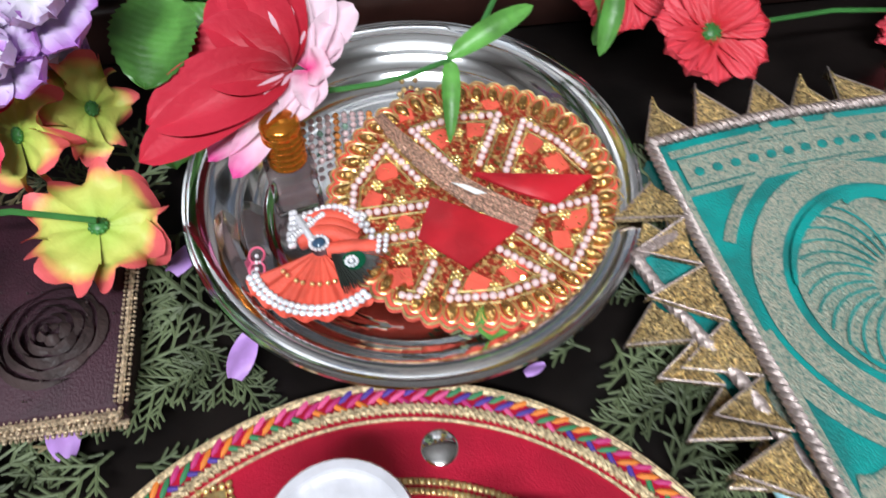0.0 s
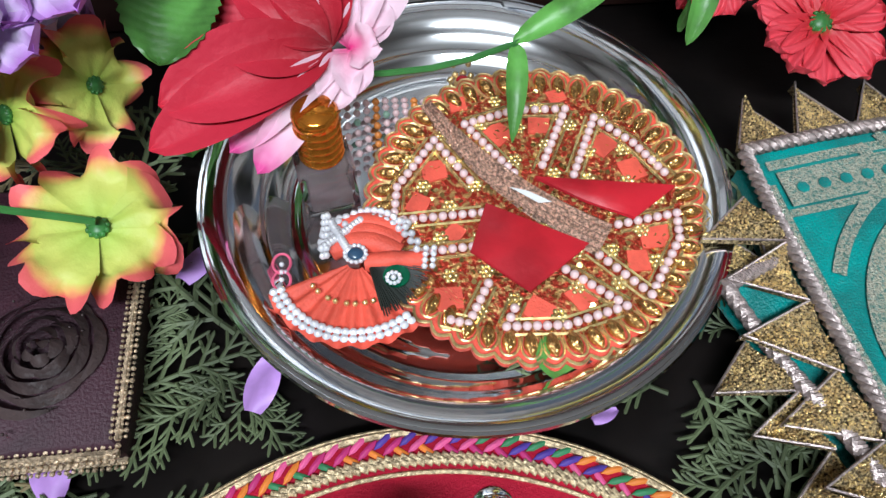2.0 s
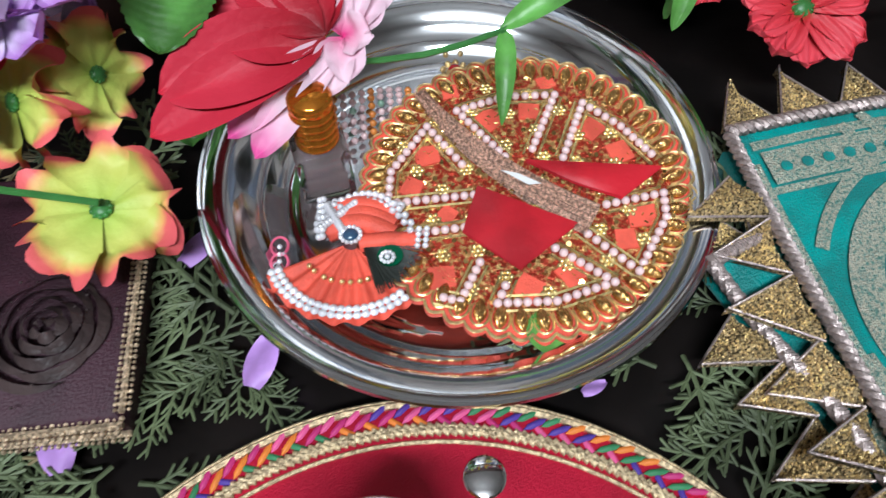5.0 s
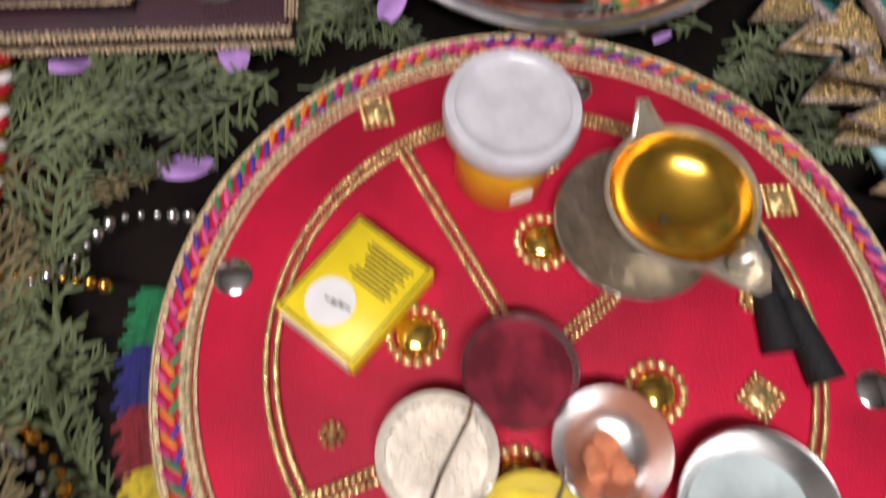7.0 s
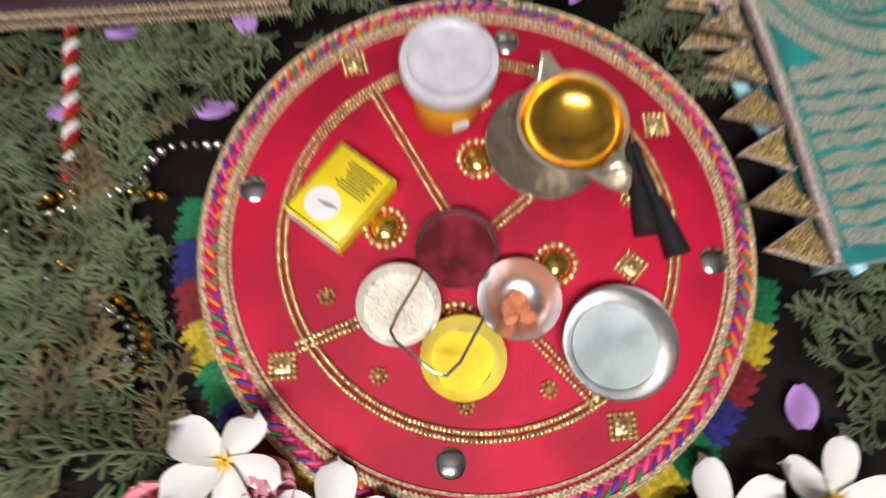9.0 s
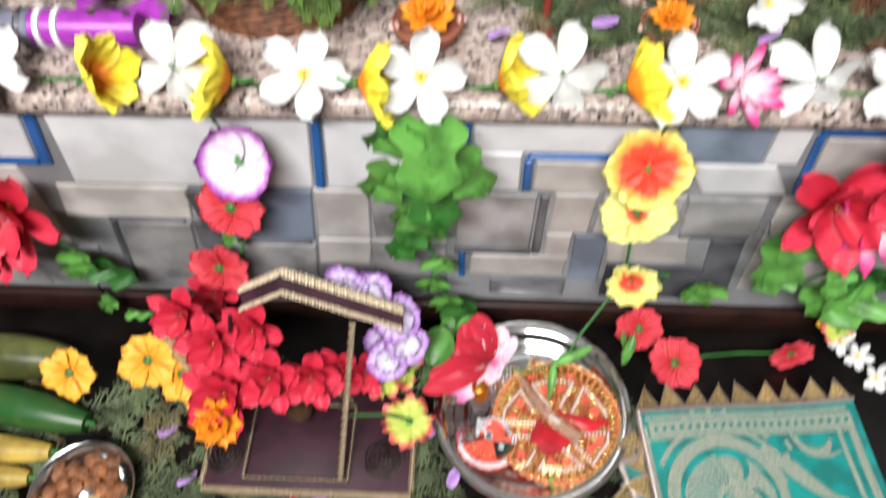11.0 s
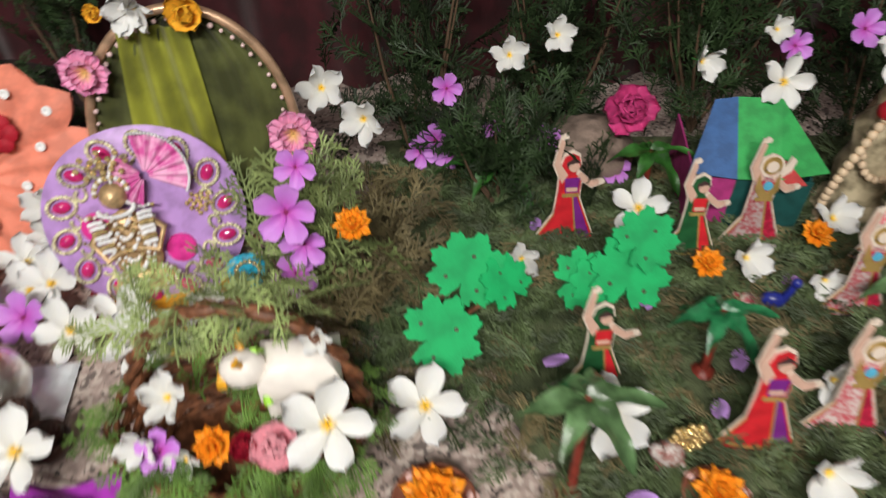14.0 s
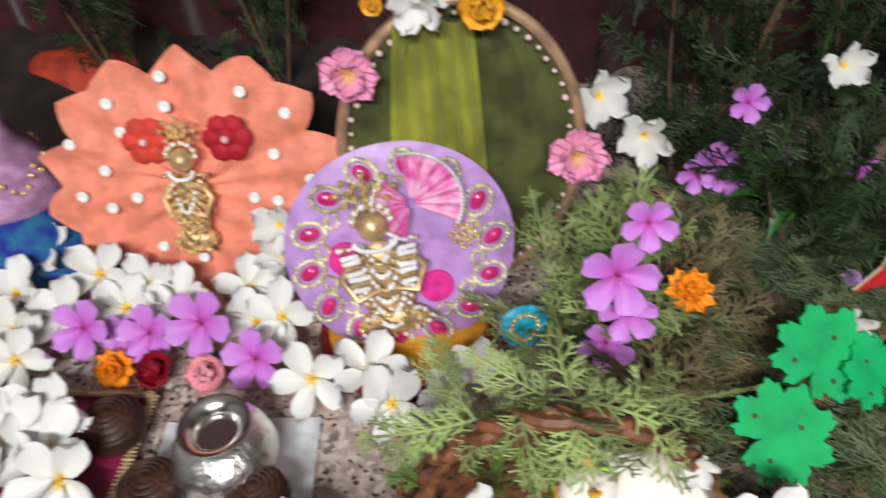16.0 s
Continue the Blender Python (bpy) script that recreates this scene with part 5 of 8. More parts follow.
def teal_cloth(name, at, w, d, h, zig, label):
    """A folded brocade cloth, its front left corner at the origin, with a piped edge and a zigzag of gold."""
    ob = thing(name, at, label, "cloth")
    g = Mesh()
    g.sheet(lambda u, v: (w * u, d * v, h + 0.004 * math.sin(7 * u + 3 * v) * math.sin(5 * v)), 40, 40)
    g.box(w / 2, d / 2, h / 2 - 0.004, w * 0.99, d * 0.99, max(0.004, h - 0.008), bevel=0.003)
    part("silk", g, TEAL, ob)
    z = lambda x, y: h + 0.004 * math.sin(7 * x / w + 3 * y / d) * math.sin(5 * y / d)
    for line in ([(0, d * i / 260) for i in range(261)], [(w * i / 240, d) for i in range(241)]):
        for turn in (0, math.pi):
            g = Mesh()
            along = line[-1][1] > line[0][1]
            path = []
            for i, (x, y) in enumerate(line):
                o, up = 0.0019 * math.cos(i * 0.95 + turn), 0.0017 * math.sin(i * 0.95 + turn)
                path.append((x + o * along, y + o * (not along), z(x, y) + 0.003 + up))
            part("piping", g.tube(path, 0.0020, 5), GREYLACE, ob, "twisted grey gold piping")
    tri = []
    for k in range(3):
        e, t = Mesh(), zig * (1, 1.1, 0.92)[k]
        top = lambda u, v, t=t: (-t * v, (u - 0.5) * t * 1.05 * (1 - v) + 0.1 * t * v, 0.003 * math.sin(5 * u + k) - 0.006 * v)
        e.sheet(top, 6, 6)
        e.sheet(lambda u, v: (*top(1 - u, v)[:2], top(1 - u, v)[2] - 0.003), 6, 6)
        e.slot = 1
        for q in range(230):
            v = 1 - math.sqrt(rng.random())
            px, py, pz = top(rng.uniform(0.05, 0.95), v)
            e.ball((px, py, pz + 0.0004), rng.uniform(0.0004, 0.0008), 5)
        e.slot = 2
        for u in (0.02, 0.98):
            e.tube([top(u, i / 6) for i in range(7)], 0.0006, 5)
        tri.append(e.data("gold_point", [ANTIQUE, GOLD, GREYLACE]))
    n = int(d / (zig * 0.98))
    for k in range(n):
        part("gold_point", tri[k % 3], None, ob, at=pose(-0.004, zig * (0.5 + k * 0.98), h + 0.001, rng.uniform(-8, 8), rng.uniform(-4, 10), rng.uniform(-10, 10)))
    for k in range(int(w / zig)):
        part("gold_point", tri[k % 3], None, ob, at=pose(zig * (0.5 + k), d + 0.004, h + 0.001, rng.uniform(-5, 5), rng.uniform(-4, 10), -90 + rng.uniform(-10, 10)))
    return ob, z


def ribbon(g, pts, w, z, lift=0.0012):
    """A flat woven line on the cloth."""
    vs = []
    for i, p in enumerate(pts):
        a, b = pts[max(0, i - 1)], pts[min(len(pts) - 1, i + 1)]
        d = math.hypot(b[0] - a[0], b[1] - a[1]) or 1
        nx, ny = -(b[1] - a[1]) / d * w / 2, (b[0] - a[0]) / d * w / 2
        vs += [(p[0] - nx, p[1] - ny, z(*p) + lift), (p[0] + nx, p[1] + ny, z(*p) + lift)]
    g.raw(vs, [(2 * i, 2 * i + 2, 2 * i + 3, 2 * i + 1) for i in range(len(pts) - 1)])


def crescent(g, cx, cy, r, a0, a1, w, z, lift=0.0024):
    """A woven arc that swells in its middle and tapers to both ends."""
    vs, n = [], 26
    for i in range(n + 1):
        a, half = radians(a0 + (a1 - a0) * i / n), w / 2 * math.sin(math.pi * (0.06 + 0.88 * i / n)) ** 0.7
        for q in (r - half, r + half):
            x, y = cx + q * math.cos(a), cy + q * math.sin(a)
            vs.append((x, y, z(x, y) + lift))
    g.raw(vs, [(2 * i, 2 * i + 1, 2 * i + 3, 2 * i + 2) if a1 > a0 else (2 * i, 2 * i + 2, 2 * i + 3, 2 * i + 1) for i in range(n)])


CW, CD = 0.27, 0.315
cloth, cz = teal_cloth("brocade_cloth", (0.120, 0.095, 0.004, 0, 0, 5.5), CW, CD, 0.030, 0.030, "folded teal silk brocade cloth with gold zigzag border")
g = Mesh()
for y0, w in ((CD - 0.010, 0.005), (CD - 0.036, 0.004)):
    ribbon(g, [(0.008 + (CW - 0.02) * i / 30, y0) for i in range(31)], w, cz)
for x0, w in ((0.006, 0.004), (CW - 0.03, 0.006), (CW - 0.014, 0.010)):
    ribbon(g, [(x0, 0.01 + (CD - 0.03) * i / 30) for i in range(31)], w, cz)
ribbon(g, [(0.010 + (CW - 0.02) * i / 30, CD - 0.024) for i in range(31)], 0.019, cz, 0.0022)
dots = Mesh().lathe([(0.0030, 0.0), (0.0030, 0.0008), (1e-6, 0.0009)], 7).data("teal_dot", TEAL)
for k in range(24):
    part("teal_dot", dots, TEAL, cloth, at=pose(0.018 + k * 0.0102, CD - 0.025, cz(0.018 + k * 0.0102, CD - 0.025) + 0.0024, 0, 0, 40 * k))
# a medallion of rings and curved petals, a half one beside it, and ribbed stripes in front
MX, MY = 0.087, 0.203
around = lambda cx, cy, r, a0=0, a1=360, n=72: [(cx + r * math.cos(radians(a0 + (a1 - a0) * i / n)), cy + 1.04 * r * math.sin(radians(a0 + (a1 - a0) * i / n))) for i in range(n + 1)]
for r, w in ((0.0135, 0.0265), (0.0395, 0.0265), (0.0650, 0.0150)):
    ribbon(g, around(MX, MY, r), w, cz)
ribbon(g, around(MX, MY, 0.083, 20, 150), 0.006, cz)
ribbon(g, around(MX, MY, 0.082, 185, 250), 0.012, cz)
crescent(g, 0.206, 0.272, 0.020, 175, 350, 0.011, cz, 0.0014)
crescent(g, 0.216, 0.284, 0.036, 185, 300, 0.006, cz, 0.0014)
for k in range(4):
    ribbon(g, [(0.139 + 0.010 * k + 0.080 * f, 0.262 - 0.007 * k - 0.070 * f - 0.012 * math.sin(3 * f)) for f in [i / 20 for i in range(21)]], 0.0095, cz, 0.0016 + 0.0001 * k)
for k in range(10):
    yy = 0.014 + 0.0118 * k
    ribbon(g, [(0.010 + (CW - 0.045) * i / 60, yy + 0.0012 * math.sin(i * 0.9 + k)) for i in range(61)], 0.0085 if k % 3 else 0.0100, cz)
for k in range(5):
    yy = 0.140 + 0.0118 * k
    ribbon(g, [(0.176 + 0.060 * i / 20, yy + 0.001 * math.sin(i + k)) for i in range(21)], 0.0080, cz)
for k in range(9):
    a = 0.7 * k
    ribbon(g, [(MX + (0.088 + 0.018 * (k % 2)) * math.cos(0.4 + 0.19 * k + 0.05 * f), MY + 0.098 * math.sin(0.4 + 0.19 * k) + 0.012 * f) for f in [i / 8 for i in range(9)]], 0.006, cz, 0.0016)
petals = Mesh()
for k in range(17):
    a = radians(88 + 11 * k)
    ribbon(petals, [(MX + (0.016 + 0.034 * f) * math.cos(a + 0.35 * f * f), MY + 1.04 * (0.016 + 0.034 * f) * math.sin(a + 0.35 * f * f)) for f in [i / 10 for i in range(11)]], 0.0013, cz, 0.0024)
for dx, dy, r, a0, a1, w in ((0.006, 0.034, 0.019, 130, -45, 0.0095), (0.020, -0.008, 0.019, 70, -140, 0.0095), (0.004, -0.004, 0.0585, 165, 60, 0.005), (0.006, -0.010, 0.066, 20, -95, 0.012), (-0.004, -0.002, 0.006, 0, 300, 0.003), (0.012, -0.004, 0.043, 55, -20, 0.004), (-0.010, -0.012, 0.036, 200, 330, 0.004)):
    crescent(petals, MX + dx, MY + dy, r, a0, a1, w, cz, 0.0028)
part("teal_petals", petals, TEAL, cloth, "teal woven lines curling over the medallion")
part("zari_pattern", g, ZARI, cloth, "woven silver gold swirling pattern")
fold, fz = teal_cloth("brocade_cloth", (0.109, 0.222, 0.008, 0, 0, 20), 0.09, 0.13, 0.016, 0.027, "second folded teal brocade cloth with gold points underneath")
g = Mesh()
for k in range(16):
    x, y, a = rng.uniform(0.01, 0.06), rng.uniform(0.02, 0.10), rng.uniform(0, 6.28)
    ribbon(g, [(x + 0.02 * f * math.cos(a + f), y + 0.02 * f * math.sin(a + f)) for f in [i / 6 for i in range(7)]], 0.005, fz)
part("zari_pattern", g, ZARI, fold)
g = Mesh().tube([(0.098 + 0.035 * t + 0.015 * t * t, 0.235 - 0.14 * t, 0.012) for t in [i / 16 for i in range(17)]], 0.005, 8)
solid("blue_tray_rim", g, mat("pale_blue_plastic", (0.42, 0.72, 0.80), 0.3, vary=0.05), (0, 0, 0), "pale blue plastic tray edge showing under the cloth", "tray")

# ---- the swing ----
SWLACE = mat("antique_lace", (0.50, 0.39, 0.26), 0.42, 0.5, vary=0.4, scale=500, bump=0.6, bscale=900)
MAROON = mat("maroon_velvet", (0.036, 0.008, 0.017), 0.6, vary=0.3, scale=30, bump=0.3, bscale=800)
swing = thing("swing_cradle", (-0.31, 0.30, 0.006), "dark maroon velvet swing cradle with gold lace trim and canopy", "swing")
SW = 0.125
part("base", Mesh().box(0, 0.06, 0.012, 2 * SW, 0.125, 0.024, bevel=0.004), MAROON, swing)


def lace(g, a, b, w=0.006, step=0.0036):
    a, b = Vector(a), Vector(b)
    n = max(2, int((b - a).length / step))
    d = (b - a).normalized()
    s = d.cross(Vector((0, 0.4, 1))).normalized()
    for i in range(n):
        p = a.lerp(b, (i + 0.5) / n)
        for o in (-0.5, -0.17, 0.17, 0.5):
            g.ball(p + s * o * w, w * (0.20 if i % 2 else 0.15), 5)
    g.tube([a, b], w * 0.22, 5)


g = Mesh()
lace(g, (-SW, -0.004, 0.022), (SW, -0.004, 0.022), 0.007, 0.0026)
lace(g, (-SW, -0.004, 0.012), (SW, -0.004, 0.012), 0.006, 0.0026)
lace(g, (SW, 0.0, 0.025), (SW, 0.12, 0.025), 0.0055, 0.0024)
lace(g, (-SW, 0.0, 0.025), (-SW, 0.12, 0.025), 0.0055, 0.0024)
part("base_lace", g, SWLACE, swing, "braided antique gold lace")
part("cushion", Mesh().box(-0.012, 0.055, 0.026, 0.125, 0.095, 0.014, bevel=0.006), MAROON, swing, "plum velvet cushion")
g = Mesh()
for x0, y0, x1, y1 in ((-0.075, 0.008, 0.05, 0.008), (-0.075, 0.102, 0.05, 0.102), (-0.075, 0.008, -0.075, 0.102), (0.05, 0.008, 0.05, 0.102)):
    lace(g, (x0, y0, 0.031), (x1, y1, 0.031), 0.004)
part("cushion_lace", g, SWLACE, swing)
ROSE = mat("brown_net_rose", (0.040, 0.027, 0.026), 0.5, vary=0.3, bump=0.4)
for cx in (0.092, -0.1):
    g = Mesh()
    for k in range(22):
        a0 = k * 1.35
        r = 0.0010 + 0.00112 * k
        g.sheet(lambda u, v, a0=a0, r=r: (cx + (r + 0.0035 * v * math.sin(math.pi * u)) * math.cos(a0 + 1.9 * u), 0.038 + (r + 0.0035 * v * math.sin(math.pi * u)) * math.sin(a0 + 1.9 * u), 0.0245 + 0.005 * (1 - r / 0.03) + 0.004 * math.sin(math.pi * u) * (1 - v)), 10, 2)
    for k in range(26):
        a, r = rng.uniform(0, 6.283), rng.uniform(0.004, 0.036)
        g.ball((cx + r * math.cos(a), 0.038 + r * math.sin(a), 0.0285), rng.uniform(0.0004, 0.0008), 5)
    part("net_rose", g, ROSE, swing, "brown net rosette")
g = Mesh()
for x in (0.040,):
    for w in range(2):
        g.tube([(x + 0.022 * t + 0.0022 * math.cos(60 * t + 3.14 * w), 0.010 + 0.115 * t + 0.0022 * math.sin(60 * t + 3.14 * w), 0.028 + 0.172 * t) for t in [i / 90 for i in range(91)]], 0.0022, 5)
part("rope", g, SWLACE, swing, "silver gold twisted rope")
for sx in (-1,):
    g = Mesh()
    g.tube([(sx * 0.115, 0.12, 0.02), (0.012 + sx * 0.085, 0.13, 0.20)], 0.0024, 8)
    part("post", g, MAROON, swing, "thin dark post")
roof = lambda u: (-0.056 + 0.172 * u, 0.236 + 0.036 * u / 0.3 if u < 0.3 else 0.272 - 0.069 * (u - 0.3) / 0.7)
g = Mesh()
g.sheet(lambda u, v: (roof(u)[0], 0.130 + 0.012 * v, roof(u)[1] - 0.019 + 0.018 * v), 20, 4)
g.sheet(lambda u, v: (roof(1 - u)[0], 0.130 + 0.012 * v, roof(1 - u)[1] - 0.024 + 0.018 * v), 20, 4)
part("canopy", g, MAROON, swing)
g = Mesh()
for a, b in (((-0.056, 0.142, 0.236), (-0.004, 0.142, 0.272)), ((-0.004, 0.142, 0.272), (0.116, 0.142, 0.203))):
    lace(g, a, b, 0.012)
    lace(g, (a[0], 0.126, a[2] - 0.014), (b[0], 0.126, b[2] - 0.014), 0.008)
part("canopy_lace", g, mat("cream_lace", (0.70, 0.58, 0.42), 0.5, 0.3, vary=0.3, scale=400, bump=0.5), swing)
g = Mesh()
lace(g, (-0.066, 0.108, 0.034), (0.0, 0.108, 0.095), 0.006, 0.003)
lace(g, (0.0, 0.108, 0.095), (0.046, 0.108, 0.034), 0.006, 0.003)
part("backrest_lace", g, SWLACE, swing)
part("backrest", Mesh().slab([(-0.066, 0.026), (0.046, 0.026), (0.040, 0.045), (0.0, 0.095), (-0.060, 0.042)], -0.114, -0.111, pose(0, 0, 0, 90, 0, 0)), mat("taupe_velvet", (0.075, 0.038, 0.036), 0.7, vary=0.3, scale=40, bump=0.3), swing, "taupe brown gabled backrest", smooth=False)
g = Mesh().lathe([(0.014, 0), (0.017, 0.012), (0.010, 0.022), (0.008, 0.028), (0.011, 0.036), (0.008, 0.046), (1e-6, 0.049)], 14)
solid("small_idol", g, mat("brown_bronze", (0.10, 0.05, 0.03), 0.4, 0.4), (-0.325, 0.385, 0.052), "small brown bronze idol seated in the swing", "statue")

g = Mesh()
lace(g, (-0.130, 0.092, 0.030), (-0.182, 0.156, 0.150), 0.010, 0.0032)
part("gilded_post", g, LACE, swing, "leaning post wound with gold lace")

# ---- flowers by the swing and the plates ----
for k, (x, y, z, rx, ry, rz, s) in enumerate((
        (-0.455, 0.455, 0.165, 50, -10, 0, 0.75), (-0.415, 0.425, 0.15, 45, 0, 40, 0.8), (-0.405, 0.385, 0.105, 40, 0, 10, 0.95), (-0.37, 0.44, 0.16, 50, 0, 70, 0.75), (-0.305, 0.405, 0.115, 55, 10, 20, 0.75), (-0.275, 0.42, 0.11, 60, 0, 50, 0.65), (-0.352, 0.40, 0.118, 48, 0, 15, 0.8), (-0.245, 0.42, 0.10, 50, 20, 30, 0.6))):
    bloom("red", (x, y, z, rx, ry, rz), s, group="red flowers")
for x, y, z, rx, rz, s in ((-0.607, 0.41, 0.09, 45, 0, 1.0), (-0.515, 0.43, 0.09, 45, 40, 1.1), (-0.475, 0.42, 0.075, 40, 80, 1.0), (-0.43, 0.38, 0.08, 50, 10, 0.8)):
    bloom("amber", (x, y, z, rx, 0, rz), s)
bloom("marigold", (-0.409, 0.353, 0.095, 40, 0, 0), 1.3)
for x, y, z, rx, ry, rz, s in ((-0.235, 0.465, 0.20, 40, 20, 0, 0.9), (-0.205, 0.455, 0.17, 40, 30, 40, 0.9), (-0.195, 0.44, 0.14, 45, 20, 80, 0.85), (-0.215, 0.425, 0.125, 45, 0, 20, 0.8), (-0.26, 0.47, 0.21, 50, 0, 60, 0.85), (-0.222, 0.466, 0.092, 40, 20, 0, 0.95)):
    bloom("violet", (x, y, z, rx, ry, rz), s)
for x, y, z, rx, ry, rz, s in ((-0.190, 0.374, 0.062, 6, 6, 20, 0.86), (-0.196, 0.438, 0.074, 24, 64, 60, 0.72), (-0.224, 0.419, 0.080, 34, -44, 0, 0.75)):
    bloom("lime", (x, y, z, rx, ry, rz), s)


def blade(p0, p1, w, arch=0.06, cup=0.15, ruffle=0.0, waves=3, peak=0.55, serr=0.0, up=(0, -0.55, 0.83), nu=16, nv=8):
    """A petal or leaf from its foot to its tip, bowed and cupped towards the light."""
    p0, p1 = Vector(p0), Vector(p1)
    d = p1 - p0
    x = d.normalized()
    nrm = Vector(up) - x * x.dot(Vector(up))
    nrm.normalize()
    side = nrm.cross(x)
    a, b = 1.25 * peak, 1.25 * (1 - peak)
    top = peak ** a * (1 - peak) ** b

    def fn(u, v):
        q = 2 * v - 1
        half = w / 2 * (0.07 * (1 - u) + (max(u, 1e-4) ** a * max(1 - u, 0.0) ** b) / top) * (1 + serr * ((u * 14) % 1.0 - 0.5)) + 0.0002
        lift = arch * d.length * math.sin(math.pi * u) + cup * half * 2 * (q * q - 0.3) + ruffle * abs(q) * math.sin(waves * 6.283 * u + 2 * q) + 0.02 * w * math.cos(9 * q) * u
        return p0 + d * u + nrm * lift + side * half * q
    return Mesh().sheet(fn, nu, nv)


def open_flower(name, label, heart, petals, material, **how):
    """A large cloth flower lying on its side, petal by petal from the heart."""
    ob = thing(name, heart, label, "flower")
    for x, y, z, w in petals:
        part("petal", blade((0, 0, 0), (x - heart[0], y - heart[1], z - heart[2]), w, **how), material, ob)
    return ob


LILYPINK = radial("striped_lily_petal", [(0.0, (0.62, 0.03, 0.20)), (0.22, (0.78, 0.55, 0.64)), (0.62, (0.80, 0.62, 0.70)), (0.86, (0.76, 0.34, 0.52)), (1.0, (0.66, 0.09, 0.32))], 0.066)
open_flower("red_flower", "large red cloth lily with pointed petals over the steel plate", (-0.097, 0.446, 0.080),
            ((-0.177, 0.416, 0.056, 0.028), (-0.170, 0.428, 0.070, 0.036), (-0.146, 0.460, 0.088, 0.040), (-0.130, 0.490, 0.098, 0.040), (-0.112, 0.505, 0.100, 0.036)), PETAL_CRIMSON, arch=0.10, cup=0.22, peak=0.5)
open_flower("pink_lily", "pink and white cloth lily with crinkled petals over the plate rim", (-0.089, 0.448, 0.076),
            ((-0.145, 0.417, 0.050, 0.017), (-0.134, 0.409, 0.044, 0.018), (-0.100, 0.424, 0.064, 0.018), (-0.088, 0.426, 0.070, 0.017), (-0.076, 0.442, 0.082, 0.018), (-0.072, 0.464, 0.088, 0.020), (-0.078, 0.490, 0.094, 0.022), (-0.098, 0.494, 0.098, 0.020), (-0.062, 0.478, 0.090, 0.018)), LILYPINK, arch=0.12, cup=0.30, ruffle=0.0016, waves=2)
bloom("coral", (0.138, 0.466, 0.058, 20, 0, 0), 1.08)
bloom("coral", (0.098, 0.512, 0.062, 50, 0, 30), 1.0)
bloom("coral", (0.300, 0.500, 0.03, 80, 40, 0), 0.95)
bloom("lime", (0.345, 0.51, 0.075, 60, 0, 0), 0.5)
lm = leaf_mesh(0.062, 0.040, 0.15, 0.06).data("leaf", LEAF)
lm2 = leaf_mesh(0.075, 0.0125, 0.3).data("leaf", LEAF)


def ivy_mesh(length, width, droop):
    """A broad vine leaf with shoulders and a pointed tip, folded a little along its midrib."""
    def fn(u, v):
        s = 2 * v - 1
        half = width / 2 * (math.sin(math.pi * min(0.985, 0.10 + 0.88 * u)) ** 0.7) * (1.0 + 0.30 * math.sin(9.5 * u + 0.4)) * (1 - 0.25 * u)
        return (length * (u - 0.10 * s * s * (1 - u)), half * s, 0.22 * width * abs(s) - droop * length * u * u + 0.0025 * math.sin(14 * u + 5 * abs(s)))
    return Mesh().sheet(fn, 18, 8)


ivy = ivy_mesh(0.054, 0.052, 0.3).data("leaf", LEAF)
ivyd = ivy_mesh(0.052, 0.046, 0.3).data("leaf", LEAF_DARK)


def leafy(name, label, stem_pts, leaves, r=0.0016):
    """A stem of an artificial vine with its leaves."""
    ob = thing(name, (0, 0, 0), label, "plant")
    part("stem", Mesh().tube(stem_pts, r, 6), STEM, ob)
    for me, x, y, z, rx, ry, rz, s, *spin in leaves:
        part("leaf", me, None, ob, at=pose(x, y, z, rx, ry, rz) @ pose(0, 0, 0, 0, 0, spin[0] if spin else 0) @ Matrix.Scale(s, 4))
    return ob


fs = leafy("flower_stem", "thin green cloth flower stem with long leaves over the plate",
           [(-0.094, 0.447, 0.062), (-0.074, 0.4445, 0.064), (-0.054, 0.444, 0.066), (-0.034, 0.447, 0.068), (-0.016, 0.452, 0.070), (0.004, 0.466, 0.080), (0.02, 0.488, 0.092), (0.06, 0.53, 0.13)], [])
for p0, p1, w, pk in (((-0.017, 0.452, 0.071), (0.032, 0.470, 0.086), 0.0115, 0.5), ((-0.015, 0.452, 0.070), (-0.020, 0.416, 0.045), 0.0092, 0.35), ((0.086, 0.492, 0.080), (0.074, 0.465, 0.050), 0.0120, 0.45)):
    part("leaf", blade(p0, p1, w, arch=0.10, cup=0.25, peak=pk), LEAF, fs)
for p0, p1, w in (((-0.153, 0.483, 0.100), (-0.166, 0.436, 0.085), 0.039), ((-0.118, 0.530, 0.070), (-0.158, 0.494, 0.060), 0.034)):
    part("leaf", blade(p0, p1, w, arch=0.08, cup=0.22, peak=0.5, serr=0.10, nu=56), LEAF, fs, "broad toothed green leaf")
leafy("flower_stem", "thin green stem running over the table to the red flower", [(0.134, 0.460, 0.055), (0.17, 0.48, 0.05), (0.23, 0.49, 0.045), (0.30, 0.50, 0.03)], [(lm2, 0.07, 0.49, 0.09, 0, 60, -60, 0.6)])
leafy("flower_stem", "short green stem of the lime flower", [(-0.188, 0.372, 0.07), (-0.22, 0.374, 0.08), (-0.26, 0.37, 0.085)], [(lm, -0.17, 0.44, 0.02, 0, 0, 100, 0.5)])

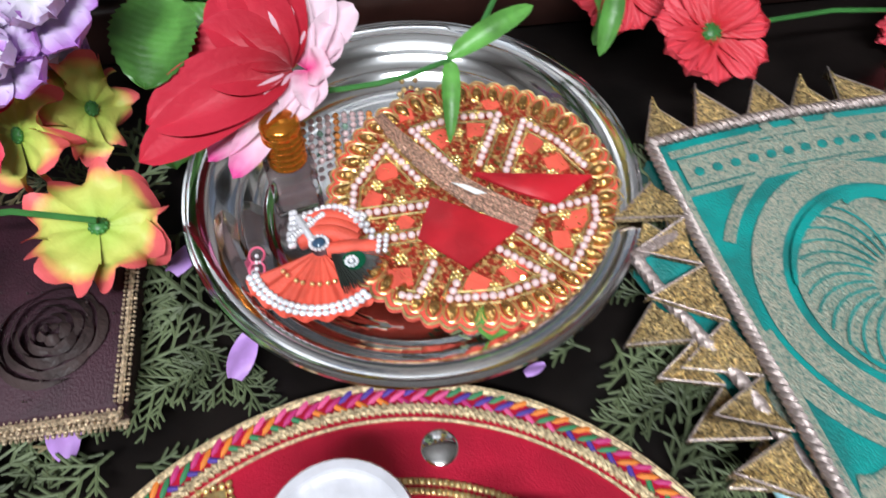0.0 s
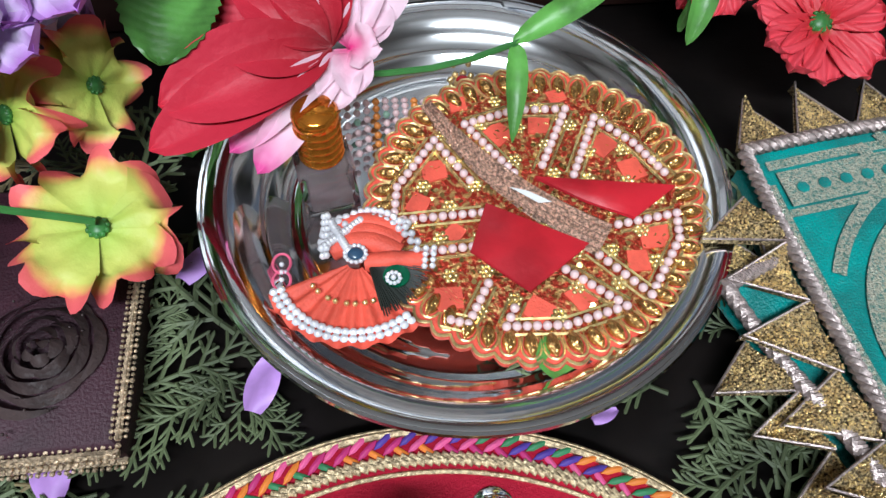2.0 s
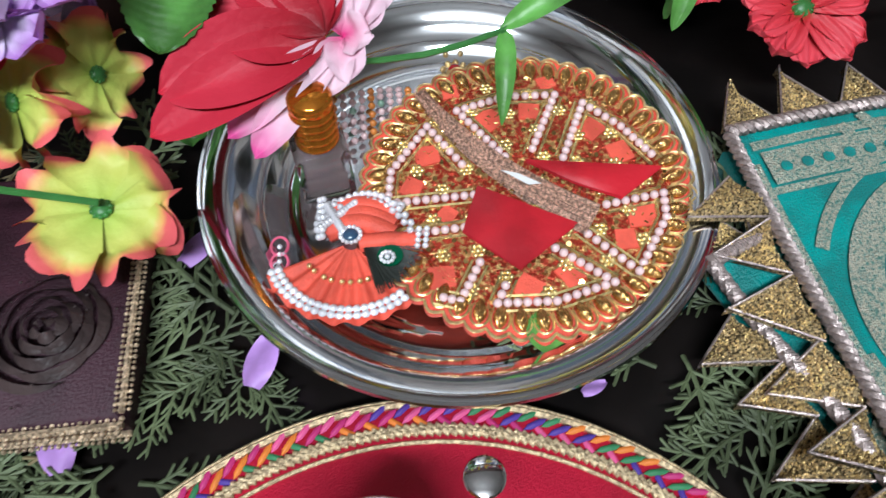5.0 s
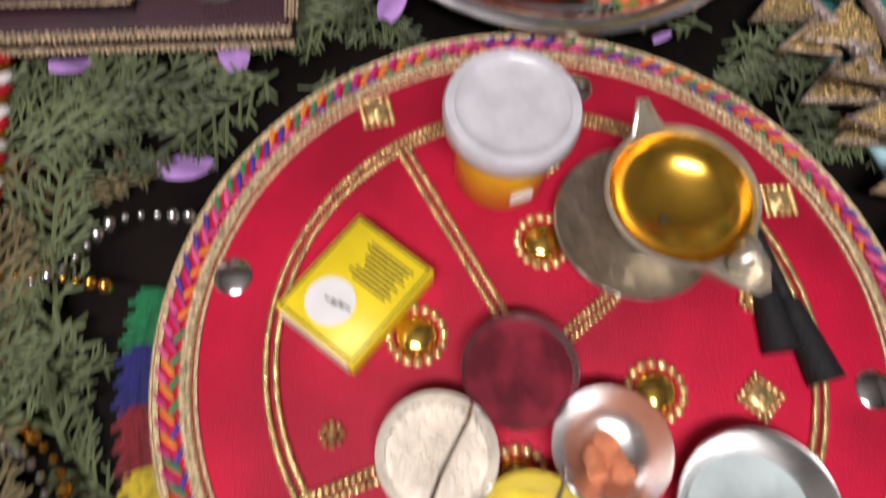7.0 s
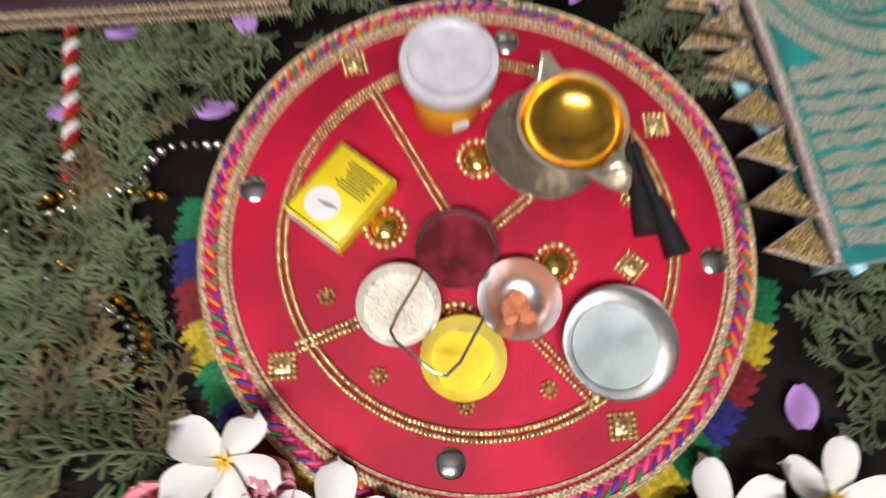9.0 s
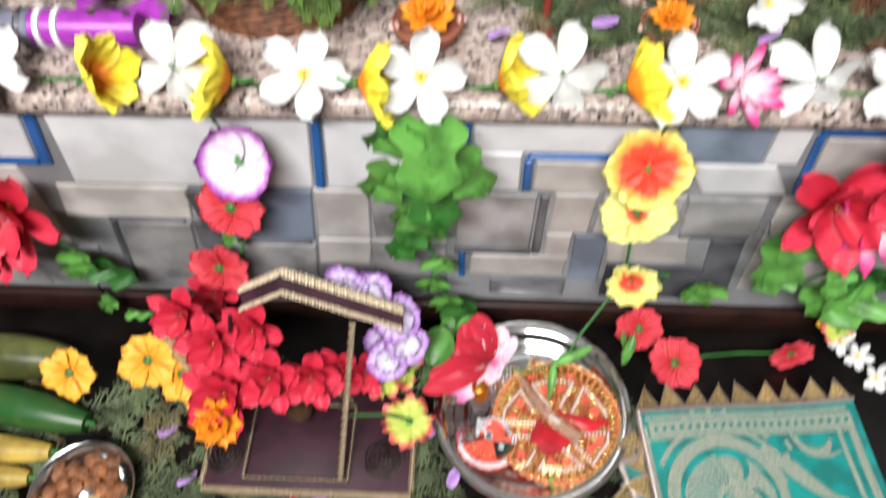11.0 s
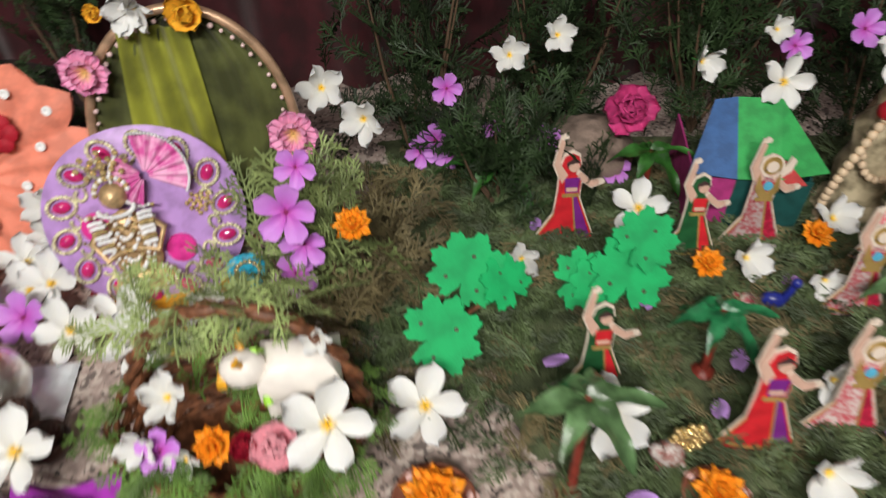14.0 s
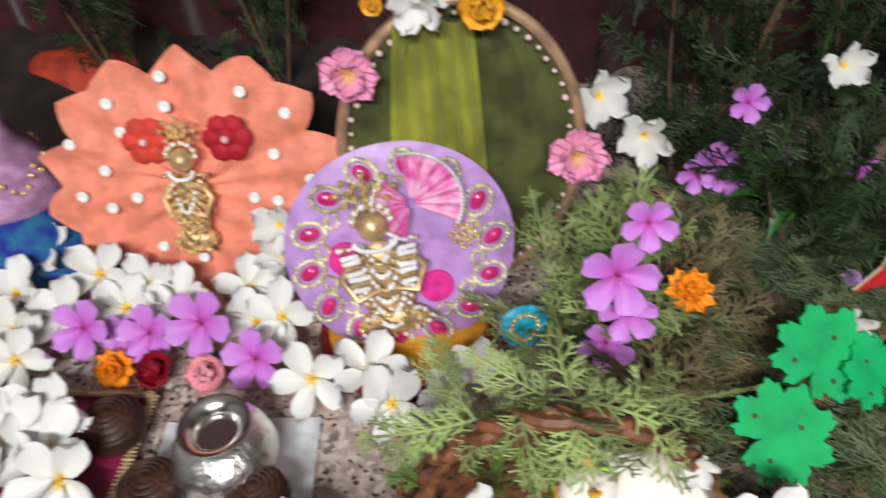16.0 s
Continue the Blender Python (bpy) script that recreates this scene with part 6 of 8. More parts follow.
# vines that hang from the ledge in front of the riser
Y1 = 0.543
VINES = (
    (-0.655, [("red", -0.640, 0.262, 1.35, 75), ("red", -0.69, 0.20, 0.95, 75)], [(-0.62, 0.13), (-0.595, 0.06), (-0.58, 0.04), (-0.59, 0.13, 1.0), (-0.60, 0.17, 0.9)], 0.6),
    (-0.375, [("cup_violet", -0.357, 0.350, 1.15, 52), ("coral", -0.385, 0.275, 1.2, 70), ("coral", -0.430, 0.155, 1.2, 75), ("red", -0.45, 0.10, 0.7, 60)], [(-0.40, 0.2, 0.4)], 0.6),
    (-0.170, [], [(-0.163, 0.390, 1.5, -90), (-0.185, 0.395, 1.1, -130), (-0.195, 0.345, 1.2, -120), (-0.168, 0.325, 1.5, -80), (-0.142, 0.355, 1.15, -55), (-0.18, 0.285, 0.85, -120), (-0.175, 0.255, 1.25, -80), (-0.186, 0.228, 1.0, -120), (-0.152, 0.105, 0.9, -80), (-0.165, 0.17, 0.9, -60), (-0.166, 0.135, 0.9, -100), (-0.139, 0.09, 1.2, -60)], 1.1),
    (0.060, [("pansy", 0.051, 0.352, 1.22, 60), ("pansy_pale", 0.054, 0.282, 1.18, 72), ("pansy_ruffled", 0.073, 0.152, 1.0, 78)], [(0.15, 0.12), (0.165, 0.14, 1.1)], 0.8),
    (0.275, [("red", 0.250, 0.305, 1.3, 70), ("red", 0.315, 0.355, 1.25, 75), ("lily", 0.298, 0.285, 1.2, 60), ("amber", 0.345, 0.07, 0.6, 60)], [(0.229, 0.225, 1.4, -95), (0.25, 0.16), (0.30, 0.18), (0.335, 0.16, 1.2), (0.32, 0.12), (0.36, 0.13, 1.2), (0.29, 0.13)], 0.8),
)
for x0, blooms, leaves, ls in VINES:
    lvs = []
    for k, (x, z, *more) in enumerate(leaves):
        lvs.append((ivy if k % 4 != 3 else ivyd, x, Y1 - 0.010 - 0.006 * (k % 3), z + 0.015, 90 + rng.uniform(-40, 5), 0, 0, more[0] if more else ls * rng.uniform(0.8, 1.15), more[1] if len(more) > 1 else rng.uniform(-150, -30)))
    zs = [0.43] + sorted([b[2] for b in blooms] + [q[1] for q in leaves], reverse=True)
    xs = dict([(b[2], b[1]) for b in blooms] + [(q[1], q[0]) for q in leaves])
    pts = [(x0, 0.548, 0.42), (x0, 0.538, 0.40)] + [(xs[z] * 0.6 + x0 * 0.4, Y1, z) for z in zs[1:]]
    leafy("hanging_vine", "artificial flower vine hanging from the granite ledge", pts, lvs, 0.002)
    for kind, x, z, s, tilt in blooms:
        bloom(kind, (x, Y1 - 0.016, z, tilt, 0, rng.uniform(-10, 10)), s)
for x, y in ((0.385, 0.50), (0.40, 0.47), (0.37, 0.52)):
    bloom("plumeria", (x, y, 0.03, 40, 0, x * 900), 0.5)

# ---- food and strings on the table's far side ----


def gourd(name, label, a, b, r, material, ridges=0):
    a, b = Vector(a), Vector(b)
    g = Mesh()
    n = 16
    g.tube([a.lerp(b, i / n) + Vector((0, 0, 0.006 * math.sin(math.pi * i / n))) for i in range(n + 1)], r, 20)
    vs = []
    d = (b - a).normalized()
    for i, p in enumerate(g.v):
        t = (Vector(p) - a).dot(d) / (b - a).length
        t = min(1, max(0, t))
        c = a.lerp(b, t)
        k = math.sin(math.pi * (0.06 + 0.88 * t)) ** 0.45
        o = (Vector(p) - c) * k
        ang = (i % 20) / 20 * 2 * math.pi
        vs.append(tuple(c + o * (1 + 0.035 * math.cos(ridges * ang))))
    g.v = vs
    ob = thing(name, (0, 0, 0), label, "fruit")
    part("flesh", g, material, ob)
    part("stalk", Mesh().tube([b + d * -0.002, b + d * 0.012], 0.004, 8, taper=0.6), STEM, ob)
    return ob


CUC = mat("cucumber_skin", (0.02, 0.10, 0.02), 0.35, vary=0.6, scale=25, second=(0.055, 0.115, 0.03))
gourd("cucumber", "dark green striped cucumber lying on the table", (-0.80, 0.405, 0.028), (-0.60, 0.372, 0.026), 0.026, CUC, 8)
gourd("gourd", "yellow green gourd lying behind the cucumber", (-0.82, 0.455, 0.032), (-0.64, 0.455, 0.03), 0.031, mat("gourd_skin", (0.095, 0.105, 0.03), 0.4, vary=0.4, scale=20), 6)
BAN = mat("banana_skin", (0.42, 0.29, 0.06), 0.5, vary=0.3, scale=30)
gourd("banana", "ripe yellow banana beside the cucumber", (-0.80, 0.335, 0.018), (-0.635, 0.335, 0.02), 0.018, BAN, 5)
gourd("banana", "ripe yellow banana beside the sweets bowl", (-0.80, 0.30, 0.018), (-0.65, 0.302, 0.02), 0.017, BAN, 5)
sb = thing("sweets_bowl", (-0.570, 0.280, 0.006), "steel bowl heaped with brown sweets under clear film", "bowl")
part("bowl", Mesh().lathe([(1e-6, 0.001), (0.035, 0.001), (0.052, 0.018), (0.060, 0.036), (0.062, 0.037), (0.062, 0.035), (0.054, 0.016), (0.036, -0.0005), (1e-6, -0.0005)], 48), STEEL, sb)
SWEET = [mat("brown_sweet", (0.26, 0.10, 0.04), 0.6, vary=0.5, bump=0.6, bscale=200), mat("cream_sweet", (0.6, 0.45, 0.25), 0.6, vary=0.3), mat("foil_piece", (0.6, 0.62, 0.62), 0.25, 0.9)]
for k in range(26):
    a, r = k * 2.4, 0.046 * math.sqrt((k + 0.5) / 26)
    g = Mesh().ball((0, 0, 0), 0.011, 8, flat=0.7)
    g.v = [tuple(c * rng.uniform(0.8, 1.2) for c in p) for p in g.v]
    part("sweet", g, SWEET[0 if k % 5 else (1 if k % 2 else 2)], sb, at=pose(r * math.cos(a), r * math.sin(a), 0.034 - 0.1 * r, 0, 0, k * 40))
GB = mat("gold_bead", (0.75, 0.42, 0.08), 0.18, 1.0, vary=0.2)
SB = mat("silver_bead", (0.72, 0.74, 0.76), 0.16, 1.0, vary=0.1)


def beads(name, pts, material, label, r=0.0027):
    g, run = Mesh(), 0.0
    pts = [Vector(p) for p in pts]
    for a, b in zip(pts, pts[1:]):
        run += (b - a).length
        while run > 0:
            p = b + (a - b).normalized() * min(run, (b - a).length)
            big = len(g.f) // 30 % 4 == 0
            g.ball(p + Vector((0, 0, 0.002 * math.sin(90 * p.x))), r * (1.35 if big else 0.85), 6)
            run -= r * 2.5
    return tagged(solid(name, g, material, (0, 0, 0), label, "bead string", "bead strings on the table"), kind="stuff")


def curve(ctrl, n=14):
    out = []
    for i in range(len(ctrl) - 1):
        p0, p1, p2, p3 = (Vector(ctrl[min(max(j, 0), len(ctrl) - 1)]) for j in (i - 1, i, i + 1, i + 2))
        for k in range(n):
            t = k / n
            out.append(0.5 * ((2 * p1) + (p2 - p0) * t + (2 * p0 - 5 * p1 + 4 * p2 - p3) * t * t + (3 * p1 - p0 - 3 * p2 + p3) * t ** 3))
    return out


zb = 0.016
beads("bead_string", curve([(-0.232, 0.205, zb), (-0.262, 0.203, zb), (-0.285, 0.182, zb), (-0.33, 0.165, zb), (-0.38, 0.15, zb)]), SB, "string of shiny silver beads on the greenery")
beads("bead_string", curve([(-0.264, 0.172, zb), (-0.30, 0.180, zb), (-0.34, 0.172, zb), (-0.40, 0.14, zb), (-0.44, 0.13, zb)]), GB, "string of shiny gold beads on the greenery")
beads("bead_string", curve([(-0.32, 0.135, zb), (-0.292, 0.115, zb), (-0.272, 0.092, zb), (-0.275, 0.068, zb), (-0.30, 0.072, zb), (-0.33, 0.09, zb)]), GB, "looped string of gold beads on the greenery")
beads("bead_string", curve([(-0.325, 0.125, zb + 0.003), (-0.285, 0.100, zb + 0.003), (-0.280, 0.078, zb), (-0.305, 0.062, zb), (-0.34, 0.075, zb)]), SB, "looped string of silver beads on the greenery")
cord = thing("twisted_cord", (0, 0, 0), "red white and gold twisted cord hanging from the swing", "cord")
for k, m in enumerate((SATIN, WHITE, GB)):
    part("strand", Mesh().tube([(-0.326 + 0.0015 * i / 10 + 0.003 * math.cos(i * 0.9 + k * 2.1), 0.298 - 0.0028 * i, 0.014 + 0.003 * math.sin(i * 0.9 + k * 2.1)) for i in range(40)], 0.0026, 6), m, cord)
# flowers before the platter
for x, y, z, rx, ry, rz, s, kd in ((-0.222, 0.018, 0.034, 20, 10, 60, 0.84, "plumeria"), (-0.285, -0.005, 0.015, 60, 0, 20, 0.9, "plumeria_side"), (-0.170, -0.022, 0.02, -10, 10, 10, 0.85, "plumeria"), (0.035, -0.038, 0.02, -15, 0, 30, 0.9, "plumeria"), (0.095, -0.03, 0.02, -10, 0, 0, 0.85, "plumeria"), (0.075, -0.03, 0.03, 40, 0, 0, 0.7, "plumeria_side")):
    bloom(kd, (x, y, z, rx, ry, rz), s)
for x, y in ((-0.205, 0.004), (-0.262, -0.004), (-0.19, -0.02)):
    bloom("pale_rose", (x, y, 0.014, 10, 0, x * 1000), 1.0)

# ---- on the ledge: greenery ----
spots, dry = [], []


def moss(u, v):
    """A thin uneven mat of fine green that frays out at its borders."""
    x, y = -0.30 + 0.92 * u, 0.60 + 0.62 * v
    edge = min((x + 0.135 + 0.25 * max(0.0, 0.80 - y) * (y < 0.80) * -1) * 14, (y - 0.625) * 22, 1.0)
    if y > 0.80:
        edge = min((x + 0.27) * 14, 1.0)
    n = noise.noise(Vector((x * 16, y * 16, 0.3))) + 0.5 * noise.noise(Vector((x * 45, y * 45, 2.1)))
    return (x, y, TOP + min(0.006, -0.004 + 0.010 * edge + 0.005 * n) + 0.0022 * abs(noise.noise(Vector((x * 150, y * 150, 5)))))


MOSS = mat("moss_green", (0.135, 0.165, 0.078), 0.85, vary=0.4, scale=55, bump=1.0, bscale=420, second=(0.062, 0.078, 0.036), mix=(0.35, 0.65))
solid("moss_mat", Mesh().sheet(moss, 220, 150), MOSS, (0, 0, 0), "fine grey green moss spread over the granite ledge", "moss", kind="stuff")
while len(spots) < 760:
    x, y = rng.uniform(-0.25, 0.55), rng.uniform(0.635, 1.15)
    if x < -0.10 and y < 0.74:
        continue
    (spots if rng.random() < 0.8 else dry).append((pose(x, y, TOP + 0.004 + rng.uniform(0, 0.010), rng.uniform(-12, 12), rng.uniform(-14, 2), rng.uniform(0, 360)), rng.uniform(0.6, 1.0)))
for k in range(50):
    dry.append((pose(rng.uniform(-0.30, -0.225), rng.uniform(0.80, 1.0), TOP + 0.01 + rng.uniform(0, 0.05), rng.uniform(-25, 25), rng.uniform(-60, -10), rng.uniform(0, 360)), rng.uniform(0.7, 1.1)))
strew("ledge_thuja", spots, mat("ledge_thuja_green", (0.100, 0.142, 0.058), 0.6, vary=0.45, scale=30), "fine green thuja sprigs carpeting the granite ledge")
strew("ledge_thuja", dry, THUJA_DRY, "browning thuja sprigs among the green on the ledge")


red = [(pose(rng.uniform(0.24, 0.55), rng.uniform(0.625, 0.78), TOP + 0.008 + rng.uniform(0, 0.012), rng.uniform(-12, 12), rng.uniform(-16, 2), rng.uniform(0, 360)), rng.uniform(0.5, 0.9)) for k in range(46)]
strew("ledge_thuja", red, mat("thuja_russet", (0.13, 0.040, 0.022), 0.7, vary=0.4, scale=30), "russet brown dried sprigs beside the red pot")


def bush(cx, cy, w, d, h, n, material, label, lean=0.35):
    """A standing spray of thuja: many sprigs rising from one foot."""
    ob = thing("thuja_bush", (cx, cy, TOP), label, "bush", "thuja bushes on the ledge")
    g, st = Mesh(), Mesh()
    for k in range(max(3, n // 14)):
        a = rng.uniform(0, 6.28)
        st.tube([(0, 0, 0), (0.4 * w * math.cos(a), 0.4 * d * math.sin(a), h * 0.5), (0.6 * w * math.cos(a), 0.6 * d * math.sin(a), h * 0.9)], 0.003, 6, taper=0.3)
    for k in range(n):
        u, v, t = rng.gauss(0, 0.42), rng.gauss(0, 0.42), rng.random() ** 0.8
        m = pose(w * u * 0.8, d * v * 0.8, h * t * 0.85, rng.uniform(0, 360), 0, 0)
        m = Matrix.Translation((w * u * 0.8, d * v * 0.8, h * t * 0.82)) @ Euler((rng.uniform(-1.5, 1.5), rng.uniform(-1.5, -0.25), rng.uniform(0, 6.28))).to_matrix().to_4x4()
        g.join(SPRIGS[k % 5], m @ Matrix.Scale(rng.uniform(0.7, 1.15), 4))
    part("branching_stem", st, mat("thuja_bark", (0.10, 0.06, 0.035), 0.8), ob)
    tagged(part("foliage", g, material, ob, smooth=False), kind="stuff")


bush(-0.28, 0.905, 0.075, 0.05, 0.17, 34, THUJA_PALE, "bright green thuja spray leaning at the oval frame")
bush(-0.305, 0.866, 0.060, 0.035, 0.10, 22, THUJA_PALE, "bright feathery thuja spray before the oval frame", 0.6)
bush(-0.225, 0.900, 0.045, 0.03, 0.09, 15, THUJA_DRY, "browning thuja spray beside the orchids")
# from here the bushes take the darkened green, which stands in for shade
bush(-0.20, 1.16, 0.12, 0.07, 0.30, 80, THUJA_SHADED, "tall green thuja bush, shaded dark, behind the display")
bush(0.00, 1.22, 0.13, 0.06, 0.26, 80, THUJA_SHADED, "tall green thuja bush, shaded dark, behind the display")
bush(0.20, 1.24, 0.14, 0.06, 0.26, 80, THUJA_SHADED, "green thuja bush, shaded dark, behind the small tent")
bush(0.42, 1.22, 0.14, 0.07, 0.28, 80, THUJA_SHADED, "green thuja bush, shaded dark, behind the beaded statue")
bush(0.62, 1.15, 0.12, 0.09, 0.24, 60, THUJA_SHADED, "green thuja bush, shaded dark, at the ledge's end")
bush(-0.09, 1.06, 0.10, 0.06, 0.12, 50, THUJA_SHADED, "low green thuja spray with purple blooms")
bush(-0.92, 1.28, 0.12, 0.05, 0.30, 50, THUJA_SHADED, "dark thuja bush in shade before the curtain")
bush(-0.70, 1.30, 0.10, 0.04, 0.30, 36, THUJA_SHADED, "dark thuja bush in shade before the curtain")
for x, y, z, r in ((-0.235, 1.02, 0.030, 0.026), (0.03, 1.14, 0.06, 0.06), (-0.13, 0.96, 0.014, 0.02)):
    g = Mesh().ball((0, 0, 0), r, 14, flat=0.8)
    g.v = [tuple(Vector(p) * (1 + 0.18 * noise.noise(Vector(p) * 40))) for p in g.v]
    solid("stone", g, mat("stone", (0.22, 0.16, 0.13), 0.8, vary=0.3, scale=50, bump=0.5), (x, y, TOP + r * 0.6), "rough brown grey stone among the greenery", "stone", "stones among the greenery")
for x, y, r in ((-0.05, 0.79, 10), (0.055, 0.87, 60), (-0.10, 0.62, 30), (0.005, 0.64, 0), (0.095, 0.73, 80), (0.16, 0.62, 20), (0.24, 0.70, 50), (0.13, 0.79, 70), (-0.05, 1.0, 100), (0.06, 0.91, 0), (0.22, 0.90, 90), (-0.02, 0.70, 45), (0.30, 0.63, 10)):
    ob = new("lilac_petal", fp)
    ob.matrix_world = pose(x, y, TOP + 0.022, rng.uniform(-25, 25), rng.uniform(-25, 25), r)
    tagged(ob, "fallen lilac flower petal lying on the green ledge", "petal", "fallen petals on the ledge")

# ---- the row along the edge ----
ROW = ((-0.486, "yellow"), (-0.400, "plumeria_side"), (-0.344, "yellow"), (-0.282, "plumeria"), (-0.233, "yellow"), (-0.172, "plumeria"), (-0.103, "yellow"), (-0.044, "plumeria_side"), (0.013, "yellow"), (0.069, "plumeria"), (0.124, "lily"), (0.184, "plumeria_side"), (0.262, "plumeria"), (0.33, "lily"), (0.40, "plumeria"), (-0.58, "plumeria"))
for k, (x, kd) in enumerate(ROW):
    if kd == "plumeria":
        bloom(kd, (x, 0.562, TOP + 0.018, 42 + 6 * (k % 3), 0, 18 + 41 * k), 1.12)
    elif kd == "plumeria_side":
        bloom("plumeria_back", (x, 0.556, TOP + 0.030, 50 + 7 * (k % 3), 6, 54 + 3 * k), 1.16, "white plumeria flower drooping over the ledge edge")
    elif kd == "yellow":
        bloom(kd, (x, 0.548, TOP + 0.022, (0, 12, 0, 6, -14, 0)[k // 2 % 6], (70, -66, 84, 64, 84, 60)[k // 2 % 6], 30 * k), 1.36)
    else:
        bloom(kd, (x, 0.562, TOP + 0.016, 50, 20, 40 * k), 0.8)
solid("edge_wire", Mesh().tube([(-0.75 + 0.03 * i, 0.566 + 0.003 * math.sin(i * 1.7), TOP + 0.005) for i in range(45)], 0.0017, 6), STEM, (0, 0, 0), "thin green wire joining the flowers along the ledge edge", "wire")

# ---- flute ----
fl = thing("flute", (-0.60, 0.625, TOP + 0.019, 0, 90, 0), "purple and silver banded flute lying on the ledge", "flute")
PURPLE = mat("purple_satin", (0.32, 0.035, 0.37), 0.35, vary=0.15, scale=60, bump=0.1)
part("body", Mesh().lathe([(1e-6, -0.22), (0.018, -0.22), (0.018, 0.14), (0.0165, 0.143), (1e-6, 0.143)], 28), PURPLE, fl)
for z0, z1, m in ((-0.2, 0.005, mat("grey_ribbon", (0.22, 0.22, 0.28), 0.4)), (0.008, 0.036, mat("grey_ribbon_dark", (0.18, 0.18, 0.24), 0.4))):
    part("ribbon", Mesh().lathe([(0.0182, z0), (0.0187, z0), (0.0187, z1), (0.0182, z1)], 28), m, fl)
for k in range(9):
    z = -0.105 + 0.022 * k if k < 7 else (0.046, 0.064)[k - 7]
    part("silver_band", Mesh().tube(circle(0.0192, 24, z=z), 0.0034, 6, closed=True), SB if k < 7 else WHITE, fl)
for z, ry in ((0.10, 0), (0.135, 20)):
    part("hole", Mesh().lathe([(0.004, 0), (0.004, 0.0008), (1e-6, 0.0008)], 14, pose(-0.0178, 0, z, 0, -90, 0)), INK, fl)
part("satin_tail", Mesh().sheet(lambda u, v: (-0.012 - 0.01 * math.sin(3 * v + 5 * u), 0.01 + 0.02 * v, 0.08 + 0.09 * u), 10, 4), PURPLE, fl)

# ---- loose flowers on the ledge ----
for x, y, z, rx, ry, rz, s in ((-0.515, 0.665, 0.045, 35, 0, 20, 0.98), (-0.010, 0.715, 0.022, 30, 0, 30, 0.98), (-0.178, 0.727, 0.022, 35, 0, 5, 0.98), (-0.252, 0.662, 0.088, 45, 10, 15, 0.98), (0.235, 1.09, 0.150, 60, 10, 10, 0.85), (0.07, 1.005, 0.03, 40, -10, 0, 0.9), (0.34, 1.06, 0.20, 60, 0, 20, 0.9)):
    bloom("plumeria", (x, y, TOP + z + 0.014, rx, ry, rz), s)
for x, y, z, rx, ry, rz, s in ((0.163, 0.665, 0.03, 60, 0, 200, 0.95), (-0.074, 0.935, 0.03, 60, 0, 90, 0.75), (0.175, 0.935, 0.03, 50, 30, 40, 0.9), (0.253, 0.90, 0.03, 70, 0, 10, 0.75), (0.200, 0.755, 0.04, 60, 0, 70, 0.8), (-0.306, 1.10, 0.155, 60, 20, 40, 1.0), (-0.256, 1.09, 0.12, 70, -20, 100, 1.0), (-0.083, 1.12, 0.185, 60, 0, 10, 0.8), (-0.028, 1.13, 0.205, 60, 10, 80, 0.75), (0.146, 1.13, 0.172, 60, 60, 20, 0.8), (0.30, 1.0, 0.03, 40, 0, 0, 0.95), (0.227, 1.13, 0.21, 60, 0, 30, 0.6)):
    bloom("plumeria_side", (x, y, TOP + z, rx, ry, rz), s)
for x, y, z, rx, rz, s in ((-0.302, 0.838, 0.176, 70, 10, 1.15), (-0.288, 0.842, 0.222, 70, 60, 0.75), (-0.290, 0.836, 0.140, 80, 30, 0.9), (-0.302, 0.834, 0.105, 75, 50, 0.9), (-0.157, 1.12, 0.142, 70, 0, 0.8), (-0.172, 1.12, 0.068, 70, 20, 0.95), (-0.190, 1.115, 0.055, 80, 50, 0.85), (-0.155, 1.115, 0.052, 75, 0, 0.8), (-0.100, 1.12, 0.085, 80, 10, 0.5), (-0.029, 1.12, 0.065, 60, 40, 0.85), (0.33, 1.13, 0.21, 60, 0, 0.9), (0.255, 1.13, 0.19, 70, 40, 0.8), (0.06, 1.10, 0.035, 60, 20, 0.8)):
    bloom("orchid", (x, y, TOP + z, rx, 0, rz), s)
bloom("rose", (0.069, 1.12, TOP + 0.112, 60, 0, 0), 1.15)
for x, y, z in ((-0.246, 0.850, 0.148), (0.125, 0.905, 0.045), (0.266, 0.96, 0.04)):
    bloom("marigold", (x, y, TOP + z, 25, 0, x * 700), 0.78)

# clay bowls with marigolds
CLAY = mat("terracotta", (0.34, 0.12, 0.07), 0.7, vary=0.2, scale=40, bump=0.3)
for x, y, s in ((-0.170, 0.640, 1.0), (0.069, 0.646, 0.8)):
    cb = thing("clay_lamp", (x, y, TOP), "small terracotta lamp holding an orange marigold", "clay lamp", "clay lamps on the ledge")
    part("bowl", Mesh().join(Mesh().lathe([(1e-6, 0.001), (0.022, 0.001), (0.034, 0.014), (0.036, 0.024), (0.034, 0.025), (0.03, 0.014), (0.018, 0.005), (1e-6, 0.005)], 32), Matrix.Scale(s, 4)), CLAY, cb)
    for a in (10, 130, 190):
        part("pale_stud", Mesh().ball((0.034 * s * math.cos(radians(a)), 0.034 * s * math.sin(radians(a)), 0.020 * s), 0.006 * s, 8, flat=0.7), mat("pale_pink_paint", (0.7, 0.45, 0.42), 0.5), cb)
    bloom("marigold", (x, y, TOP + 0.024 * s + 0.004, 12, 0, 20), 1.15 * s)

